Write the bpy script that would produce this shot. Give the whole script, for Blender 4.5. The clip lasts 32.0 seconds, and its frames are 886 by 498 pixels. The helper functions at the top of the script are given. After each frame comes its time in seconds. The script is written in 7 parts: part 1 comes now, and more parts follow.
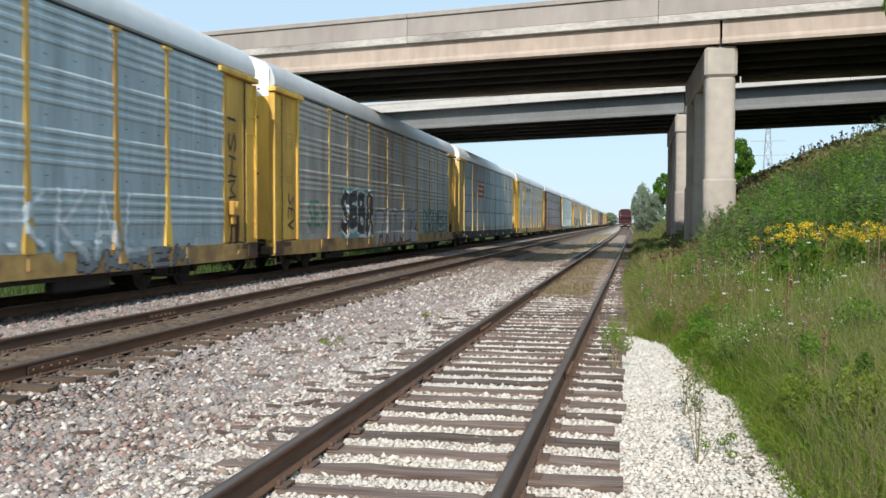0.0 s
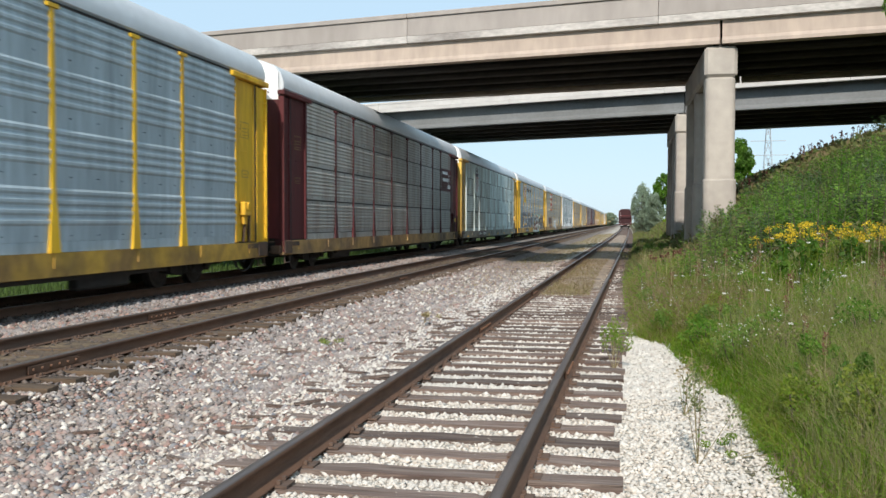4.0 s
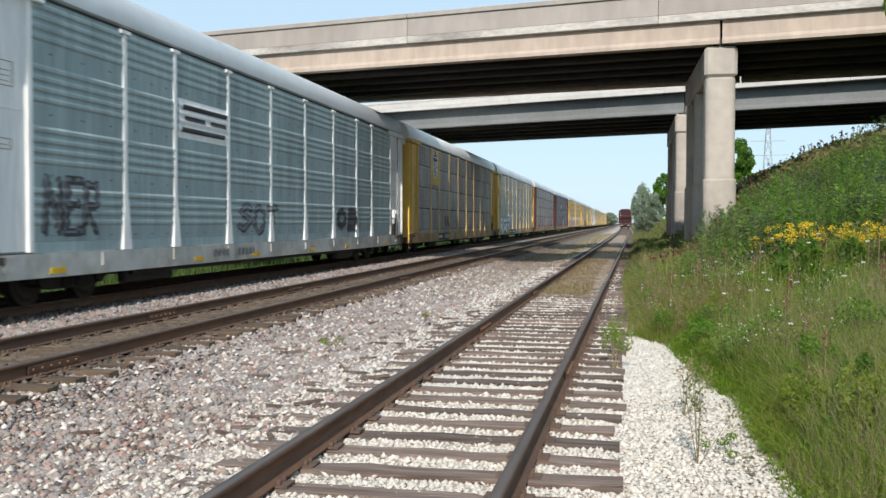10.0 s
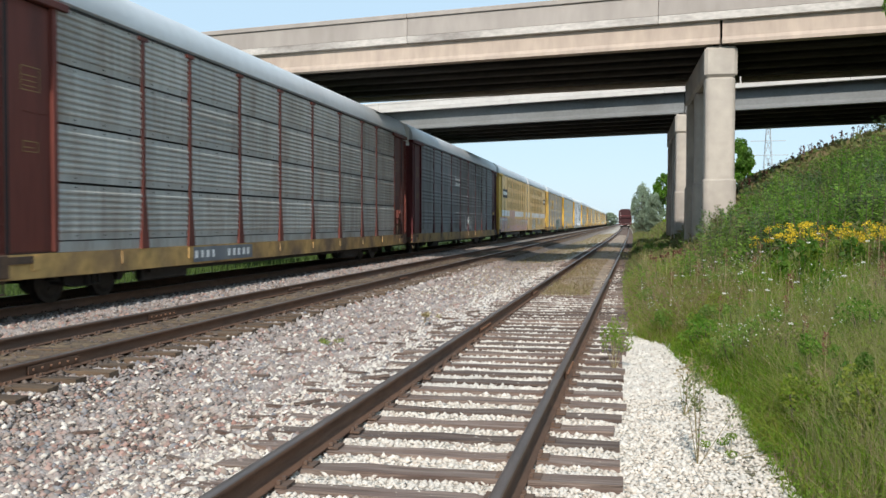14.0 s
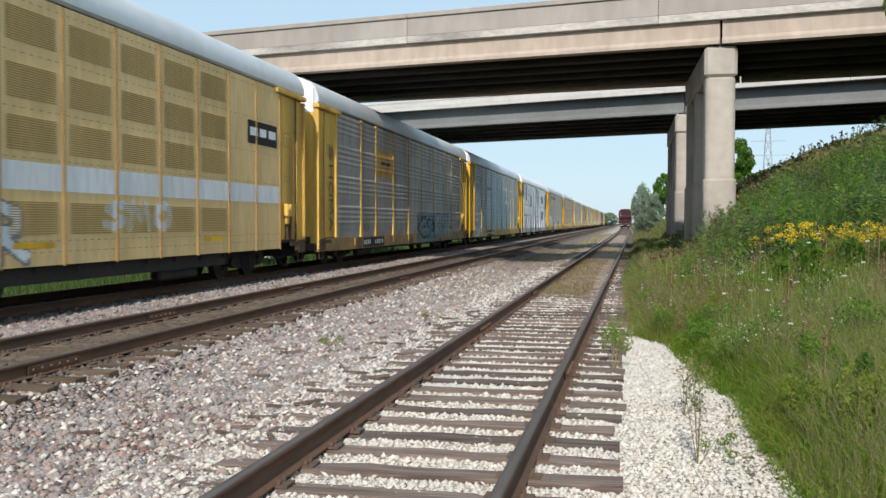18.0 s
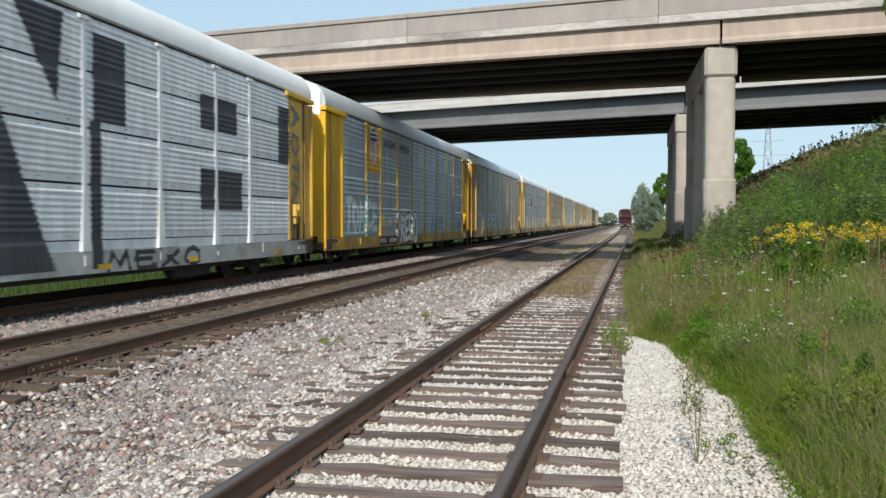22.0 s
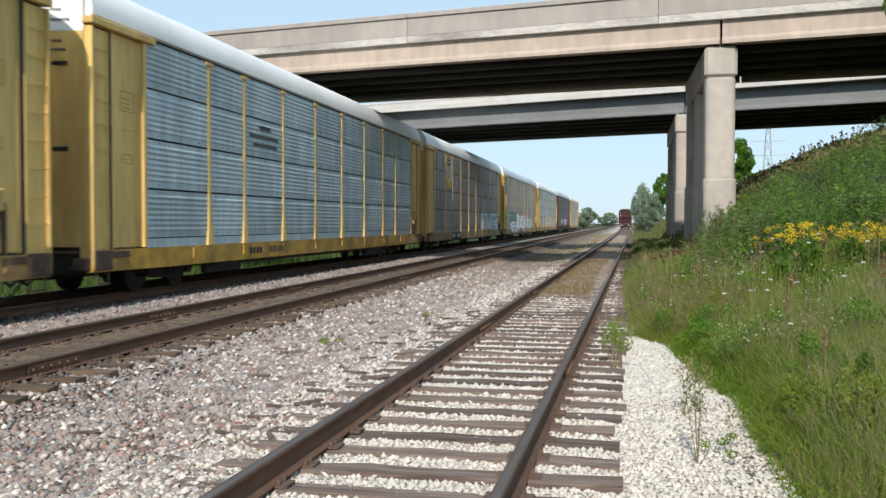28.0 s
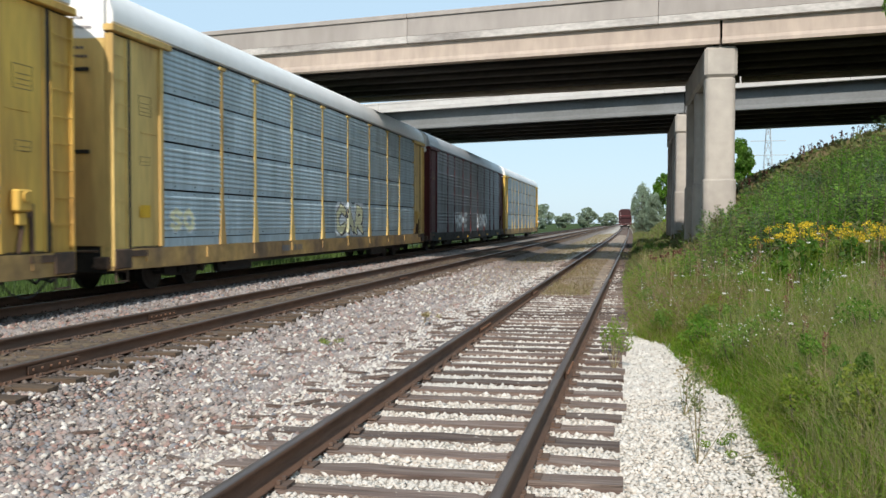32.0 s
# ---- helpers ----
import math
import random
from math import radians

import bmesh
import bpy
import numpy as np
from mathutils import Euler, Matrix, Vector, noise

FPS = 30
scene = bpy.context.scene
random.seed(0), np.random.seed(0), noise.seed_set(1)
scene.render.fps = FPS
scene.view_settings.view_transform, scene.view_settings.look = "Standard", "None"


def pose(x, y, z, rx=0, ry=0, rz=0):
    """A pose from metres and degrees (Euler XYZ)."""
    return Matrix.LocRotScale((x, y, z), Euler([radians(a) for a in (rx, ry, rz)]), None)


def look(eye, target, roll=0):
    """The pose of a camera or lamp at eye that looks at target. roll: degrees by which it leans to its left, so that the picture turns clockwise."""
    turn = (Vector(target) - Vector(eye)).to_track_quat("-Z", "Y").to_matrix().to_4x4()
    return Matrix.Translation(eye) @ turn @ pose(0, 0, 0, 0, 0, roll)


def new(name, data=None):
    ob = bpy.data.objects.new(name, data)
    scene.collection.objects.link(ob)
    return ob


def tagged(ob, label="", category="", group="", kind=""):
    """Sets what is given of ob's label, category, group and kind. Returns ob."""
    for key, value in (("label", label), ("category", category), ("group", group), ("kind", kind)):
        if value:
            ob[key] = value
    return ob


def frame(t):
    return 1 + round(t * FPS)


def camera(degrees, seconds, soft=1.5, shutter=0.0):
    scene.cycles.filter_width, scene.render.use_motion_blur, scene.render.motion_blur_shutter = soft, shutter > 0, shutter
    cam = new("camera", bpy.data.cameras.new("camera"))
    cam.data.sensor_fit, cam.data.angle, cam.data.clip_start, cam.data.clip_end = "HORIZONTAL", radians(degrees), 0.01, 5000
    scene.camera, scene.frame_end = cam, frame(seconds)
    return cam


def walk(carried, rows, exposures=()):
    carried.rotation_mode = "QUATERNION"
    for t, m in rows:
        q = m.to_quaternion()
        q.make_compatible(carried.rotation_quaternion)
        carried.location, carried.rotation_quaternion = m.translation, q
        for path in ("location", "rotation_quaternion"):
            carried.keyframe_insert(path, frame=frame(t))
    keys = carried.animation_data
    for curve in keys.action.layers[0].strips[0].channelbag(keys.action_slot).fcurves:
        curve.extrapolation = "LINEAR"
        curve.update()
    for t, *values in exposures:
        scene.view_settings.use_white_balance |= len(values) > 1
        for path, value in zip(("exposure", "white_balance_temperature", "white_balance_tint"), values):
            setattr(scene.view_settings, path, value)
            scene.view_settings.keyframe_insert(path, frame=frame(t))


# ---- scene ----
# The line: y runs along the straight tracks, x to the right, z = 0 is the top of the rails.
EYE, YAW, PITCH, ROLL = Vector((0.0, 0.0, 1.455)), 0.19714, 0.028675, 0.056
AHEAD = Vector((-math.sin(YAW) * math.cos(PITCH), math.cos(YAW) * math.cos(PITCH), -math.sin(PITCH)))
cam = camera(51.265, 32.0, soft=1.5, shutter=0.15)
walk(cam, [(0.0, look(EYE, EYE + AHEAD, ROLL)), (32.0, look(EYE, EYE + AHEAD, ROLL))],
     exposures=[(0.0, 0.03), (14.0, 0.04), (16.0, -0.02), (17.0, -0.04), (18.0, -0.06), (19.0, 0.0), (20.5, 0.0), (22.0, -0.12), (23.0, 0.0), (32.0, 0.0)])

# ---- world and sun ----
SUN_DIR = Vector((0.034, -0.80, 0.597)).normalized()
world = bpy.data.worlds.new("sky")
scene.world = world
world.use_nodes = True
wn = world.node_tree.nodes
wl = world.node_tree.links
sky = wn.new("ShaderNodeTexSky")
sky.sky_type = "NISHITA"
sky.sun_disc = False
sky.sun_elevation = math.asin(SUN_DIR.z)
sky.sun_rotation = math.atan2(SUN_DIR.x, SUN_DIR.y)
sky.air_density, sky.dust_density, sky.ozone_density = 1.0, 0.4, 1.2
haze = wn.new("ShaderNodeMix")      # an even summer haze over the clear sky
haze.data_type = "RGBA"
haze.inputs["Factor"].default_value = 0.78
haze.inputs["B"].default_value = (5.5, 7.5, 9.1, 1.0)
wl.new(sky.outputs[0], haze.inputs["A"])
wl.new(haze.outputs["Result"], wn["Background"].inputs[0])
wn["Background"].inputs[1].default_value = 0.113
sun_data = bpy.data.lights.new("sun", "SUN")
sun_data.energy, sun_data.angle, sun_data.color = 4.9, radians(1.1), (1.0, 0.93, 0.855)
sun = new("sun", sun_data)
sun.matrix_world = look(SUN_DIR * 100, (0, 0, 0))


# ---- materials ----
def material(name, color, rough=0.7, metal=0.0, grain=8.0, vary=0.25, stain=0.6, stain_vary=0.3, stain_color=None,
             bump=0.15, bump_scale=60.0, stretch=(1, 1, 1), island=0.0, spread=0.0, spec=0.5, transl=0.0, tints=None):
    """A procedural surface: fine grain, larger stains, relief, and variation from piece to piece."""
    m = bpy.data.materials.new(name)
    m.use_nodes = True
    n, l = m.node_tree.nodes, m.node_tree.links
    b = n["Principled BSDF"]
    b.inputs["Roughness"].default_value, b.inputs["Metallic"].default_value = rough, metal
    b.inputs["Specular IOR Level"].default_value = spec
    tc, mp = n.new("ShaderNodeTexCoord"), n.new("ShaderNodeMapping")
    mp.inputs["Scale"].default_value = stretch
    l.new(tc.outputs["Object"], mp.inputs["Vector"])
    info = n.new("ShaderNodeObjectInfo")
    off = n.new("ShaderNodeVectorMath")
    off.operation = "MULTIPLY_ADD"
    l.new(info.outputs["Random"], off.inputs[0])
    off.inputs[1].default_value = (37.0, 51.0, 23.0)
    l.new(mp.outputs[0], off.inputs[2])
    fine, big = n.new("ShaderNodeTexNoise"), n.new("ShaderNodeTexNoise")
    fine.inputs["Scale"].default_value, fine.inputs["Detail"].default_value = grain, 6
    big.inputs["Scale"].default_value, big.inputs["Detail"].default_value = stain, 4
    l.new(off.outputs[0], fine.inputs["Vector"])
    l.new(off.outputs[0], big.inputs["Vector"])

    def mix(kind, fac, a, c):
        x = n.new("ShaderNodeMix")
        x.data_type, x.blend_type = "RGBA", kind
        for sock, v in ((x.inputs["Factor"], fac), (x.inputs["A"], a), (x.inputs["B"], c)):
            if isinstance(v, (int, float)):
                sock.default_value = v
            elif isinstance(v, tuple):
                sock.default_value = (*v, 1)
            else:
                l.new(v, sock)
        return x.outputs["Result"]

    def ramp(src, lo, hi, p0=0.3, p1=0.7):
        r = n.new("ShaderNodeMapRange")
        r.inputs["From Min"].default_value, r.inputs["From Max"].default_value = p0, p1
        r.inputs["To Min"].default_value, r.inputs["To Max"].default_value = lo, hi
        l.new(src, r.inputs["Value"])
        return r.outputs[0]

    base = color
    if tints:
        geo = n.new("ShaderNodeNewGeometry")
        cr = n.new("ShaderNodeValToRGB")
        cr.color_ramp.interpolation = "CONSTANT"
        els = cr.color_ramp.elements
        while len(els) < len(tints):
            els.new(0.5)
        for i, c in enumerate(tints):
            els[i].position = i / len(tints)
            els[i].color = (*c, 1)
        l.new(geo.outputs["Random Per Island"], cr.inputs[0])
        base = cr.outputs[0]
    dirt = stain_color or tuple(c * (1 - stain_vary) for c in color)
    col = mix("MIX", ramp(big.outputs["Fac"], 0.0, 1.0, 0.42, 0.68), base, dirt)
    col = mix("MULTIPLY", 1.0, col, ramp_col(n, l, fine.outputs["Fac"], 1 - vary, 1 + vary * 0.6))
    if island:
        geo = n.new("ShaderNodeNewGeometry")
        col = mix("MULTIPLY", 1.0, col, ramp_col(n, l, geo.outputs["Random Per Island"], 1 - island, 1 + island, 0, 1))
    if spread:
        col = mix("MULTIPLY", 1.0, col, ramp_col(n, l, info.outputs["Random"], 1 - spread, 1 + spread, 0, 1))
    l.new(col, b.inputs["Base Color"])
    if bump:
        bn, bp = n.new("ShaderNodeTexNoise"), n.new("ShaderNodeBump")
        bn.inputs["Scale"].default_value, bn.inputs["Detail"].default_value = bump_scale, 5
        bp.inputs["Strength"].default_value, bp.inputs["Distance"].default_value = bump, 0.02
        l.new(off.outputs[0], bn.inputs["Vector"])
        l.new(bn.outputs["Fac"], bp.inputs["Height"])
        l.new(bp.outputs[0], b.inputs["Normal"])
    if transl:
        t, add = n.new("ShaderNodeBsdfTranslucent"), n.new("ShaderNodeMixShader")
        l.new(col, t.inputs["Color"])
        add.inputs[0].default_value = transl
        l.new(b.outputs[0], add.inputs[1])
        l.new(t.outputs[0], add.inputs[2])
        l.new(add.outputs[0], n["Material Output"].inputs["Surface"])
    return m


def ramp_col(n, l, src, lo, hi, p0=0.25, p1=0.75):
    r = n.new("ShaderNodeMapRange")
    r.inputs["From Min"].default_value, r.inputs["From Max"].default_value = p0, p1
    r.inputs["To Min"].default_value, r.inputs["To Max"].default_value = lo, hi
    l.new(src, r.inputs["Value"])
    c = n.new("ShaderNodeCombineColor")
    for s in c.inputs:
        l.new(r.outputs[0], s)
    return c.outputs[0]


STREAK = (1.0, 1.6, 0.22)     # rain streaks: long in z
def panel_mat(name, color, dirt, metal=0.12):
    return material(name, color, 0.65, metal * 0.4, spec=0.2, grain=5, vary=0.2, stain=0.9, stain_color=dirt, bump=0.08, bump_scale=25,
                    stretch=STREAK, spread=0.10)


def paint(name, color, dirt, rough=0.5):
    return material(name, color, rough + 0.1, 0.0, spec=0.25, grain=6, vary=0.18, stain=0.8, stain_color=dirt, bump=0.06, bump_scale=40,
                    stretch=STREAK, spread=0.06)


M = {
    "grey": panel_mat("galvanized_panel", (0.417, 0.490, 0.526), (0.315, 0.370, 0.395)),
    "bright": panel_mat("bright_galvanized_panel", (0.467, 0.560, 0.597), (0.364, 0.435, 0.461)),
    "dull": panel_mat("grimy_panel", (0.435, 0.430, 0.402), (0.330, 0.300, 0.262)),
    "dark": panel_mat("dark_grimy_panel", (0.242, 0.250, 0.258), (0.154, 0.149, 0.147)),
    "brown": panel_mat("brown_grimy_panel", (0.397, 0.362, 0.333), (0.256, 0.222, 0.195)),
    "mint": panel_mat("faded_mint_panel", (0.602, 0.702, 0.676), (0.310, 0.301, 0.247), 0.1),
    "white": panel_mat("white_painted_panel", (0.840, 0.840, 0.840), (0.745, 0.755, 0.775), 0.1),
    "cool": panel_mat("cool_grey_panel", (0.352, 0.436, 0.441), (0.274, 0.338, 0.345)),
    "yellow": paint("yellow_paint", (0.76, 0.485, 0.1), (0.42, 0.235, 0.07)),
    "bright_yellow": paint("fresh_yellow_paint", (0.820, 0.495, 0.033), (0.532, 0.281, 0.037)),
    "pale_yellow": paint("pale_yellow_paint", (0.72, 0.505, 0.175), (0.45, 0.285, 0.105)),
    "ochre": paint("ochre_panel_paint", (0.84, 0.59, 0.28), (0.77, 0.53, 0.24)),
    "maroon": paint("maroon_paint", (0.105, 0.022, 0.024), (0.065, 0.019, 0.019)),
    "rust_red": paint("red_oxide_paint", (0.150, 0.042, 0.031), (0.09, 0.032, 0.026)),
    "white_paint": paint("white_paint", (0.820, 0.820, 0.820), (0.820, 0.820, 0.792)),
    "roof_white": material("white_roof", (0.82, 0.82, 0.80), 0.5, grain=3, vary=0.04, stain=0.35, stain_color=(0.74, 0.73, 0.70), bump=0.03, bump_scale=8),
    "roof_grey": material("galvanized_roof", (0.549, 0.581, 0.600), 0.5, 0.1, grain=3, vary=0.06, stain=0.3, stain_color=(0.472, 0.492, 0.506), bump=0.03,
                          bump_scale=8, spread=0.08),
    "sill_yellow": material("grimy_yellow_sill", (0.504, 0.312, 0.109), 0.7, grain=4, vary=0.35, stain=0.9, stain_color=(0.180, 0.114, 0.065), bump=0.1, spread=0.12),
    "sill_bright": material("yellow_sill", (0.56, 0.335, 0.05), 0.6, grain=4, vary=0.3, stain=1.2, stain_color=(0.27, 0.16, 0.05), bump=0.1, spread=0.1),
    "sill_mint": material("rusty_pale_green_sill", (0.25, 0.255, 0.21), 0.7, grain=4, vary=0.3, stain=1.6, stain_color=(0.15, 0.12, 0.085), bump=0.1),
    "sill_white": material("grimy_white_sill", (0.513, 0.513, 0.486), 0.7, grain=4, vary=0.2, stain=1.4, stain_color=(0.365, 0.338, 0.297), bump=0.1),
    "black": paint("black_paint", (0.02, 0.02, 0.022), (0.035, 0.032, 0.03)),
    # Grimy steel, darkened further: shade below the cars is put in too.
    "dark_steel": material("shaded_grimy_underframe", (0.021, 0.019, 0.017), 0.85, 0.1, vary=0.4, stain_color=(0.036, 0.029, 0.023)),
    # Black that stands for shade in the hollow cars and door gaps.
    "dark_inside": material("shade_black", (0.02, 0.02, 0.02), 0.9),
    "wheel": material("wheel_steel", (0.05, 0.042, 0.036), 0.6, 0.5),
    "red": paint("red_sign_paint", (0.50, 0.055, 0.035), (0.40, 0.05, 0.035)),
    "navy": paint("navy_paint", (0.03, 0.05, 0.20), (0.03, 0.045, 0.15)),
    "blue": paint("blue_paint", (0.05, 0.13, 0.29), (0.06, 0.12, 0.24)),
    "faded_black": paint("faded_black_paint", (0.09, 0.075, 0.08), (0.13, 0.11, 0.11)),
    "faded_red": paint("faded_red_paint", (0.554, 0.211, 0.145), (0.449, 0.185, 0.132)),
    "mint_paint": paint("mint_paint", (0.739, 0.820, 0.805), (0.581, 0.660, 0.620)),
    "sp_white": paint("white_spray", (0.766, 0.805, 0.820), (0.554, 0.594, 0.620)),
    "sp_black": paint("black_spray", (0.045, 0.045, 0.05), (0.07, 0.07, 0.075)),
    "sp_grey": paint("grey_spray", (0.172, 0.185, 0.205), (0.224, 0.238, 0.251)),
    "sp_silver": paint("silver_grey_spray", (0.40, 0.42, 0.44), (0.30, 0.31, 0.33)),
    "sp_ink": paint("dark_grey_spray", (0.065, 0.067, 0.075), (0.09, 0.092, 0.10)),
    "sp_teal": paint("teal_spray", (0.172, 0.396, 0.370), (0.185, 0.304, 0.290)),
    "sp_green": paint("green_spray", (0.106, 0.290, 0.172), (0.132, 0.238, 0.158)),
    "sp_pink": paint("faded_pink_spray", (0.660, 0.396, 0.383), (0.660, 0.449, 0.290)),
    "sp_purple": paint("purple_spray", (0.317, 0.224, 0.264), (0.396, 0.277, 0.224)),
    "sp_maroon": paint("dark_red_spray", (0.11, 0.035, 0.03), (0.15, 0.06, 0.045)),
    "sp_cream": paint("cream_spray", (0.818, 0.792, 0.502), (0.686, 0.660, 0.436)),
    "concrete": material("bridge_concrete", (0.434, 0.352, 0.287), 0.85, grain=3, vary=0.16, stain=0.4, stain_color=(0.360, 0.290, 0.241),
                         bump=0.2, bump_scale=18, stretch=(1.2, 1.2, 0.35)),
    "grey_concrete": material("grey_parapet_concrete", (0.347, 0.311, 0.280), 0.85, grain=3, vary=0.12, stain=0.5, stain_color=(0.289, 0.256, 0.230),
                              bump=0.2, bump_scale=18, stretch=(1.0, 1.0, 0.35)),
    "ledge_concrete": material("stained_ledge_concrete", (0.50, 0.465, 0.425), 0.85, grain=6, vary=0.25, stain=0.55, stain_color=(0.25, 0.225, 0.205), bump=0.3,
                               bump_scale=14, stretch=(0.8, 1.0, 2.0)),
    "pale_concrete": material("pale_concrete", (0.42, 0.375, 0.32), 0.85, grain=3, vary=0.12, stain=0.4, stain_color=(0.29, 0.26, 0.23), bump=0.2, bump_scale=18),
    "white_concrete": material("whitewashed_concrete", (0.546, 0.528, 0.497), 0.85, grain=3, vary=0.1, stain=0.4, stain_color=(0.458, 0.440, 0.414), bump=0.2, bump_scale=18),
    # Near-black base: the shade under the bridge decks is put into this colour.
    "dark_concrete": material("soffit_shade_concrete", (0.051, 0.043, 0.037), 0.9, grain=3, vary=0.2, stain=0.5, stain_color=(0.036, 0.031, 0.028)),
    "girder": material("grey_girder_paint", (0.186, 0.194, 0.194), 0.6, 0.0, vary=0.12, stain=0.4, stain_color=(0.150, 0.155, 0.150)),
    "rail": material("rusty_rail", (0.145, 0.073, 0.042), 0.9, 0.0, grain=12, vary=0.25, stain=1.2, stain_color=(0.095, 0.056, 0.038), stretch=(1, 0.3, 1)),
    "rail_top": material("worn_rail_head", (0.145, 0.115, 0.10), 0.42, 0.5, grain=10, vary=0.3, stain=0.8, stain_color=(0.10, 0.062, 0.045), stretch=(1, 0.15, 1)),
    "tie": material("weathered_tie_wood", (0.176, 0.134, 0.111), 0.9, grain=5, vary=0.55, stain=1.7, stain_color=(0.099, 0.060, 0.046), bump=0.9,
                    bump_scale=9, stretch=(0.5, 9, 9), spread=0.42),
    "tie_brown": material("brown_tie_wood", (0.125, 0.084, 0.052), 0.9, grain=5, vary=0.4, stain=1.5, stain_color=(0.075, 0.050, 0.034), bump=0.7,
                          bump_scale=9, stretch=(0.5, 9, 9), spread=0.25),
    "rust": material("rusty_steel", (0.11, 0.065, 0.04), 0.9, vary=0.35, stain=2.5, stain_color=(0.06, 0.042, 0.032)),
    # Pale blue-grey: the haze before the far tower is put into its colour.
    "far_steel": material("hazy_steel", (0.42, 0.46, 0.50), 0.7, vary=0.05),
    "track_dirt": material("brown_track_dirt", (0.165, 0.118, 0.068), 0.95, grain=9, vary=0.6, stain=2.6, stain_color=(0.085, 0.06, 0.04), bump=1.0, bump_scale=22),
    "plate": material("rusty_plate", (0.13, 0.08, 0.055), 0.9, vary=0.3, stain=6, stain_color=(0.09, 0.06, 0.045)),
}
WHITES = [(0.58, 0.53, 0.46), (0.66, 0.61, 0.54), (0.52, 0.47, 0.41), (0.63, 0.59, 0.53), (0.44, 0.38, 0.32), (0.56, 0.50, 0.43)]
PINKS = [(0.349, 0.221, 0.181), (0.166, 0.172, 0.194), (0.436, 0.377, 0.325), (0.096, 0.07, 0.062), (0.288, 0.164, 0.132), (0.227, 0.221, 0.224), (0.198, 0.155, 0.13), (0.264, 0.217, 0.185), (0.125, 0.1, 0.088), (0.242, 0.158, 0.13), (0.337, 0.286, 0.241), (0.146, 0.141, 0.14), (0.074, 0.061, 0.052), (0.249, 0.192, 0.146), (0.183, 0.124, 0.104)]
M["limestone"] = material("white_limestone", (0.6, 0.56, 0.5), 0.9, tints=WHITES, grain=25, vary=0.15, stain=3, stain_vary=0.15)
M["brown_stone"] = material("brown_grimy_stone", (0.09, 0.07, 0.055), 0.95, tints=[(0.085, 0.064, 0.05), (0.12, 0.09, 0.072), (0.055, 0.043, 0.036), (0.15, 0.115, 0.094)], grain=25, vary=0.2)
M["granite"] = material("mixed_granite", (0.42, 0.37, 0.34), 0.9, tints=PINKS, grain=25, vary=0.2, stain=3, stain_vary=0.2)


def ground_material():
    """Bare bed under the stones: pale limestone by the siding, pinkish granite by the main tracks, earth and turf beyond."""
    m = material("ground_cover", (0.3, 0.26, 0.22), 1.0, bump=0, spec=0.1)
    n, l = m.node_tree.nodes, m.node_tree.links
    tc, sep = n.new("ShaderNodeTexCoord"), n.new("ShaderNodeSeparateXYZ")
    l.new(tc.outputs["Object"], sep.inputs[0])
    wob = n.new("ShaderNodeTexNoise")
    wob.inputs["Scale"].default_value, wob.inputs["Detail"].default_value = 0.9, 5
    l.new(tc.outputs["Object"], wob.inputs["Vector"])
    addx = n.new("ShaderNodeMath")
    addx.operation = "MULTIPLY_ADD"
    l.new(wob.outputs["Fac"], addx.inputs[0])
    addx.inputs[1].default_value = 1.6
    l.new(sep.outputs[0], addx.inputs[2])
    mr = n.new("ShaderNodeMapRange")
    mr.inputs["From Min"].default_value, mr.inputs["From Max"].default_value = -40, 40
    l.new(addx.outputs[0], mr.inputs["Value"])
    cr = n.new("ShaderNodeValToRGB")
    els = cr.color_ramp.elements
    stops = [(-40, (0.045, 0.07, 0.02)), (-14.2, (0.045, 0.065, 0.02)), (-13.6, (0.08, 0.07, 0.055)), (-9.5, (0.10, 0.078, 0.064)), (-9.3, (0.22, 0.19, 0.165)), (-7.1, (0.22, 0.19, 0.165)), (-6.9, (0.085, 0.066, 0.053)), (-5.2, (0.085, 0.066, 0.053)), (-4.5, (0.20, 0.17, 0.148)), (-3.6, (0.22, 0.185, 0.16)),
             (-2.4, (0.42, 0.38, 0.325)), (1.45, (0.58, 0.53, 0.46)), (1.85, (0.10, 0.09, 0.045)), (40, (0.05, 0.075, 0.02))]
    while len(els) < len(stops):
        els.new(0.5)
    for e, (x, c) in zip(els, stops):
        e.position, e.color = (x + 40) / 80, (*c, 1)
    l.new(mr.outputs[0], cr.inputs[0])
    vo = n.new("ShaderNodeTexVoronoi")
    vo.inputs["Scale"].default_value = 22
    l.new(tc.outputs["Object"], vo.inputs["Vector"])
    mx = n.new("ShaderNodeMix")
    mx.data_type, mx.blend_type = "RGBA", "MULTIPLY"
    mx.inputs["Factor"].default_value = 1.0
    l.new(cr.outputs[0], mx.inputs["A"])
    sc = ramp_col(n, l, vo.outputs["Color"], 0.45, 1.45, 0.0, 1.0)
    l.new(sc, mx.inputs["B"])
    l.new(mx.outputs["Result"], n["Principled BSDF"].inputs["Base Color"])
    bp = n.new("ShaderNodeBump")
    bp.inputs["Strength"].default_value, bp.inputs["Distance"].default_value = 1.0, 0.04
    l.new(vo.outputs["Distance"], bp.inputs["Height"])
    l.new(bp.outputs[0], n["Principled BSDF"].inputs["Normal"])
    return m


M["ground"] = ground_material()


# ---- mesh helpers ----
def link_mesh(name, me, mats, parent=None, label="", m=None):
    ob = new(name, me)
    for mt in mats if isinstance(mats, (list, tuple)) else [mats]:
        if mt.name not in [x.name for x in me.materials if x]:
            me.materials.append(mt)
    if m is not None:
        ob.matrix_basis = m
    if parent:
        ob.parent = parent
    if label:
        ob["label"] = label
    return ob


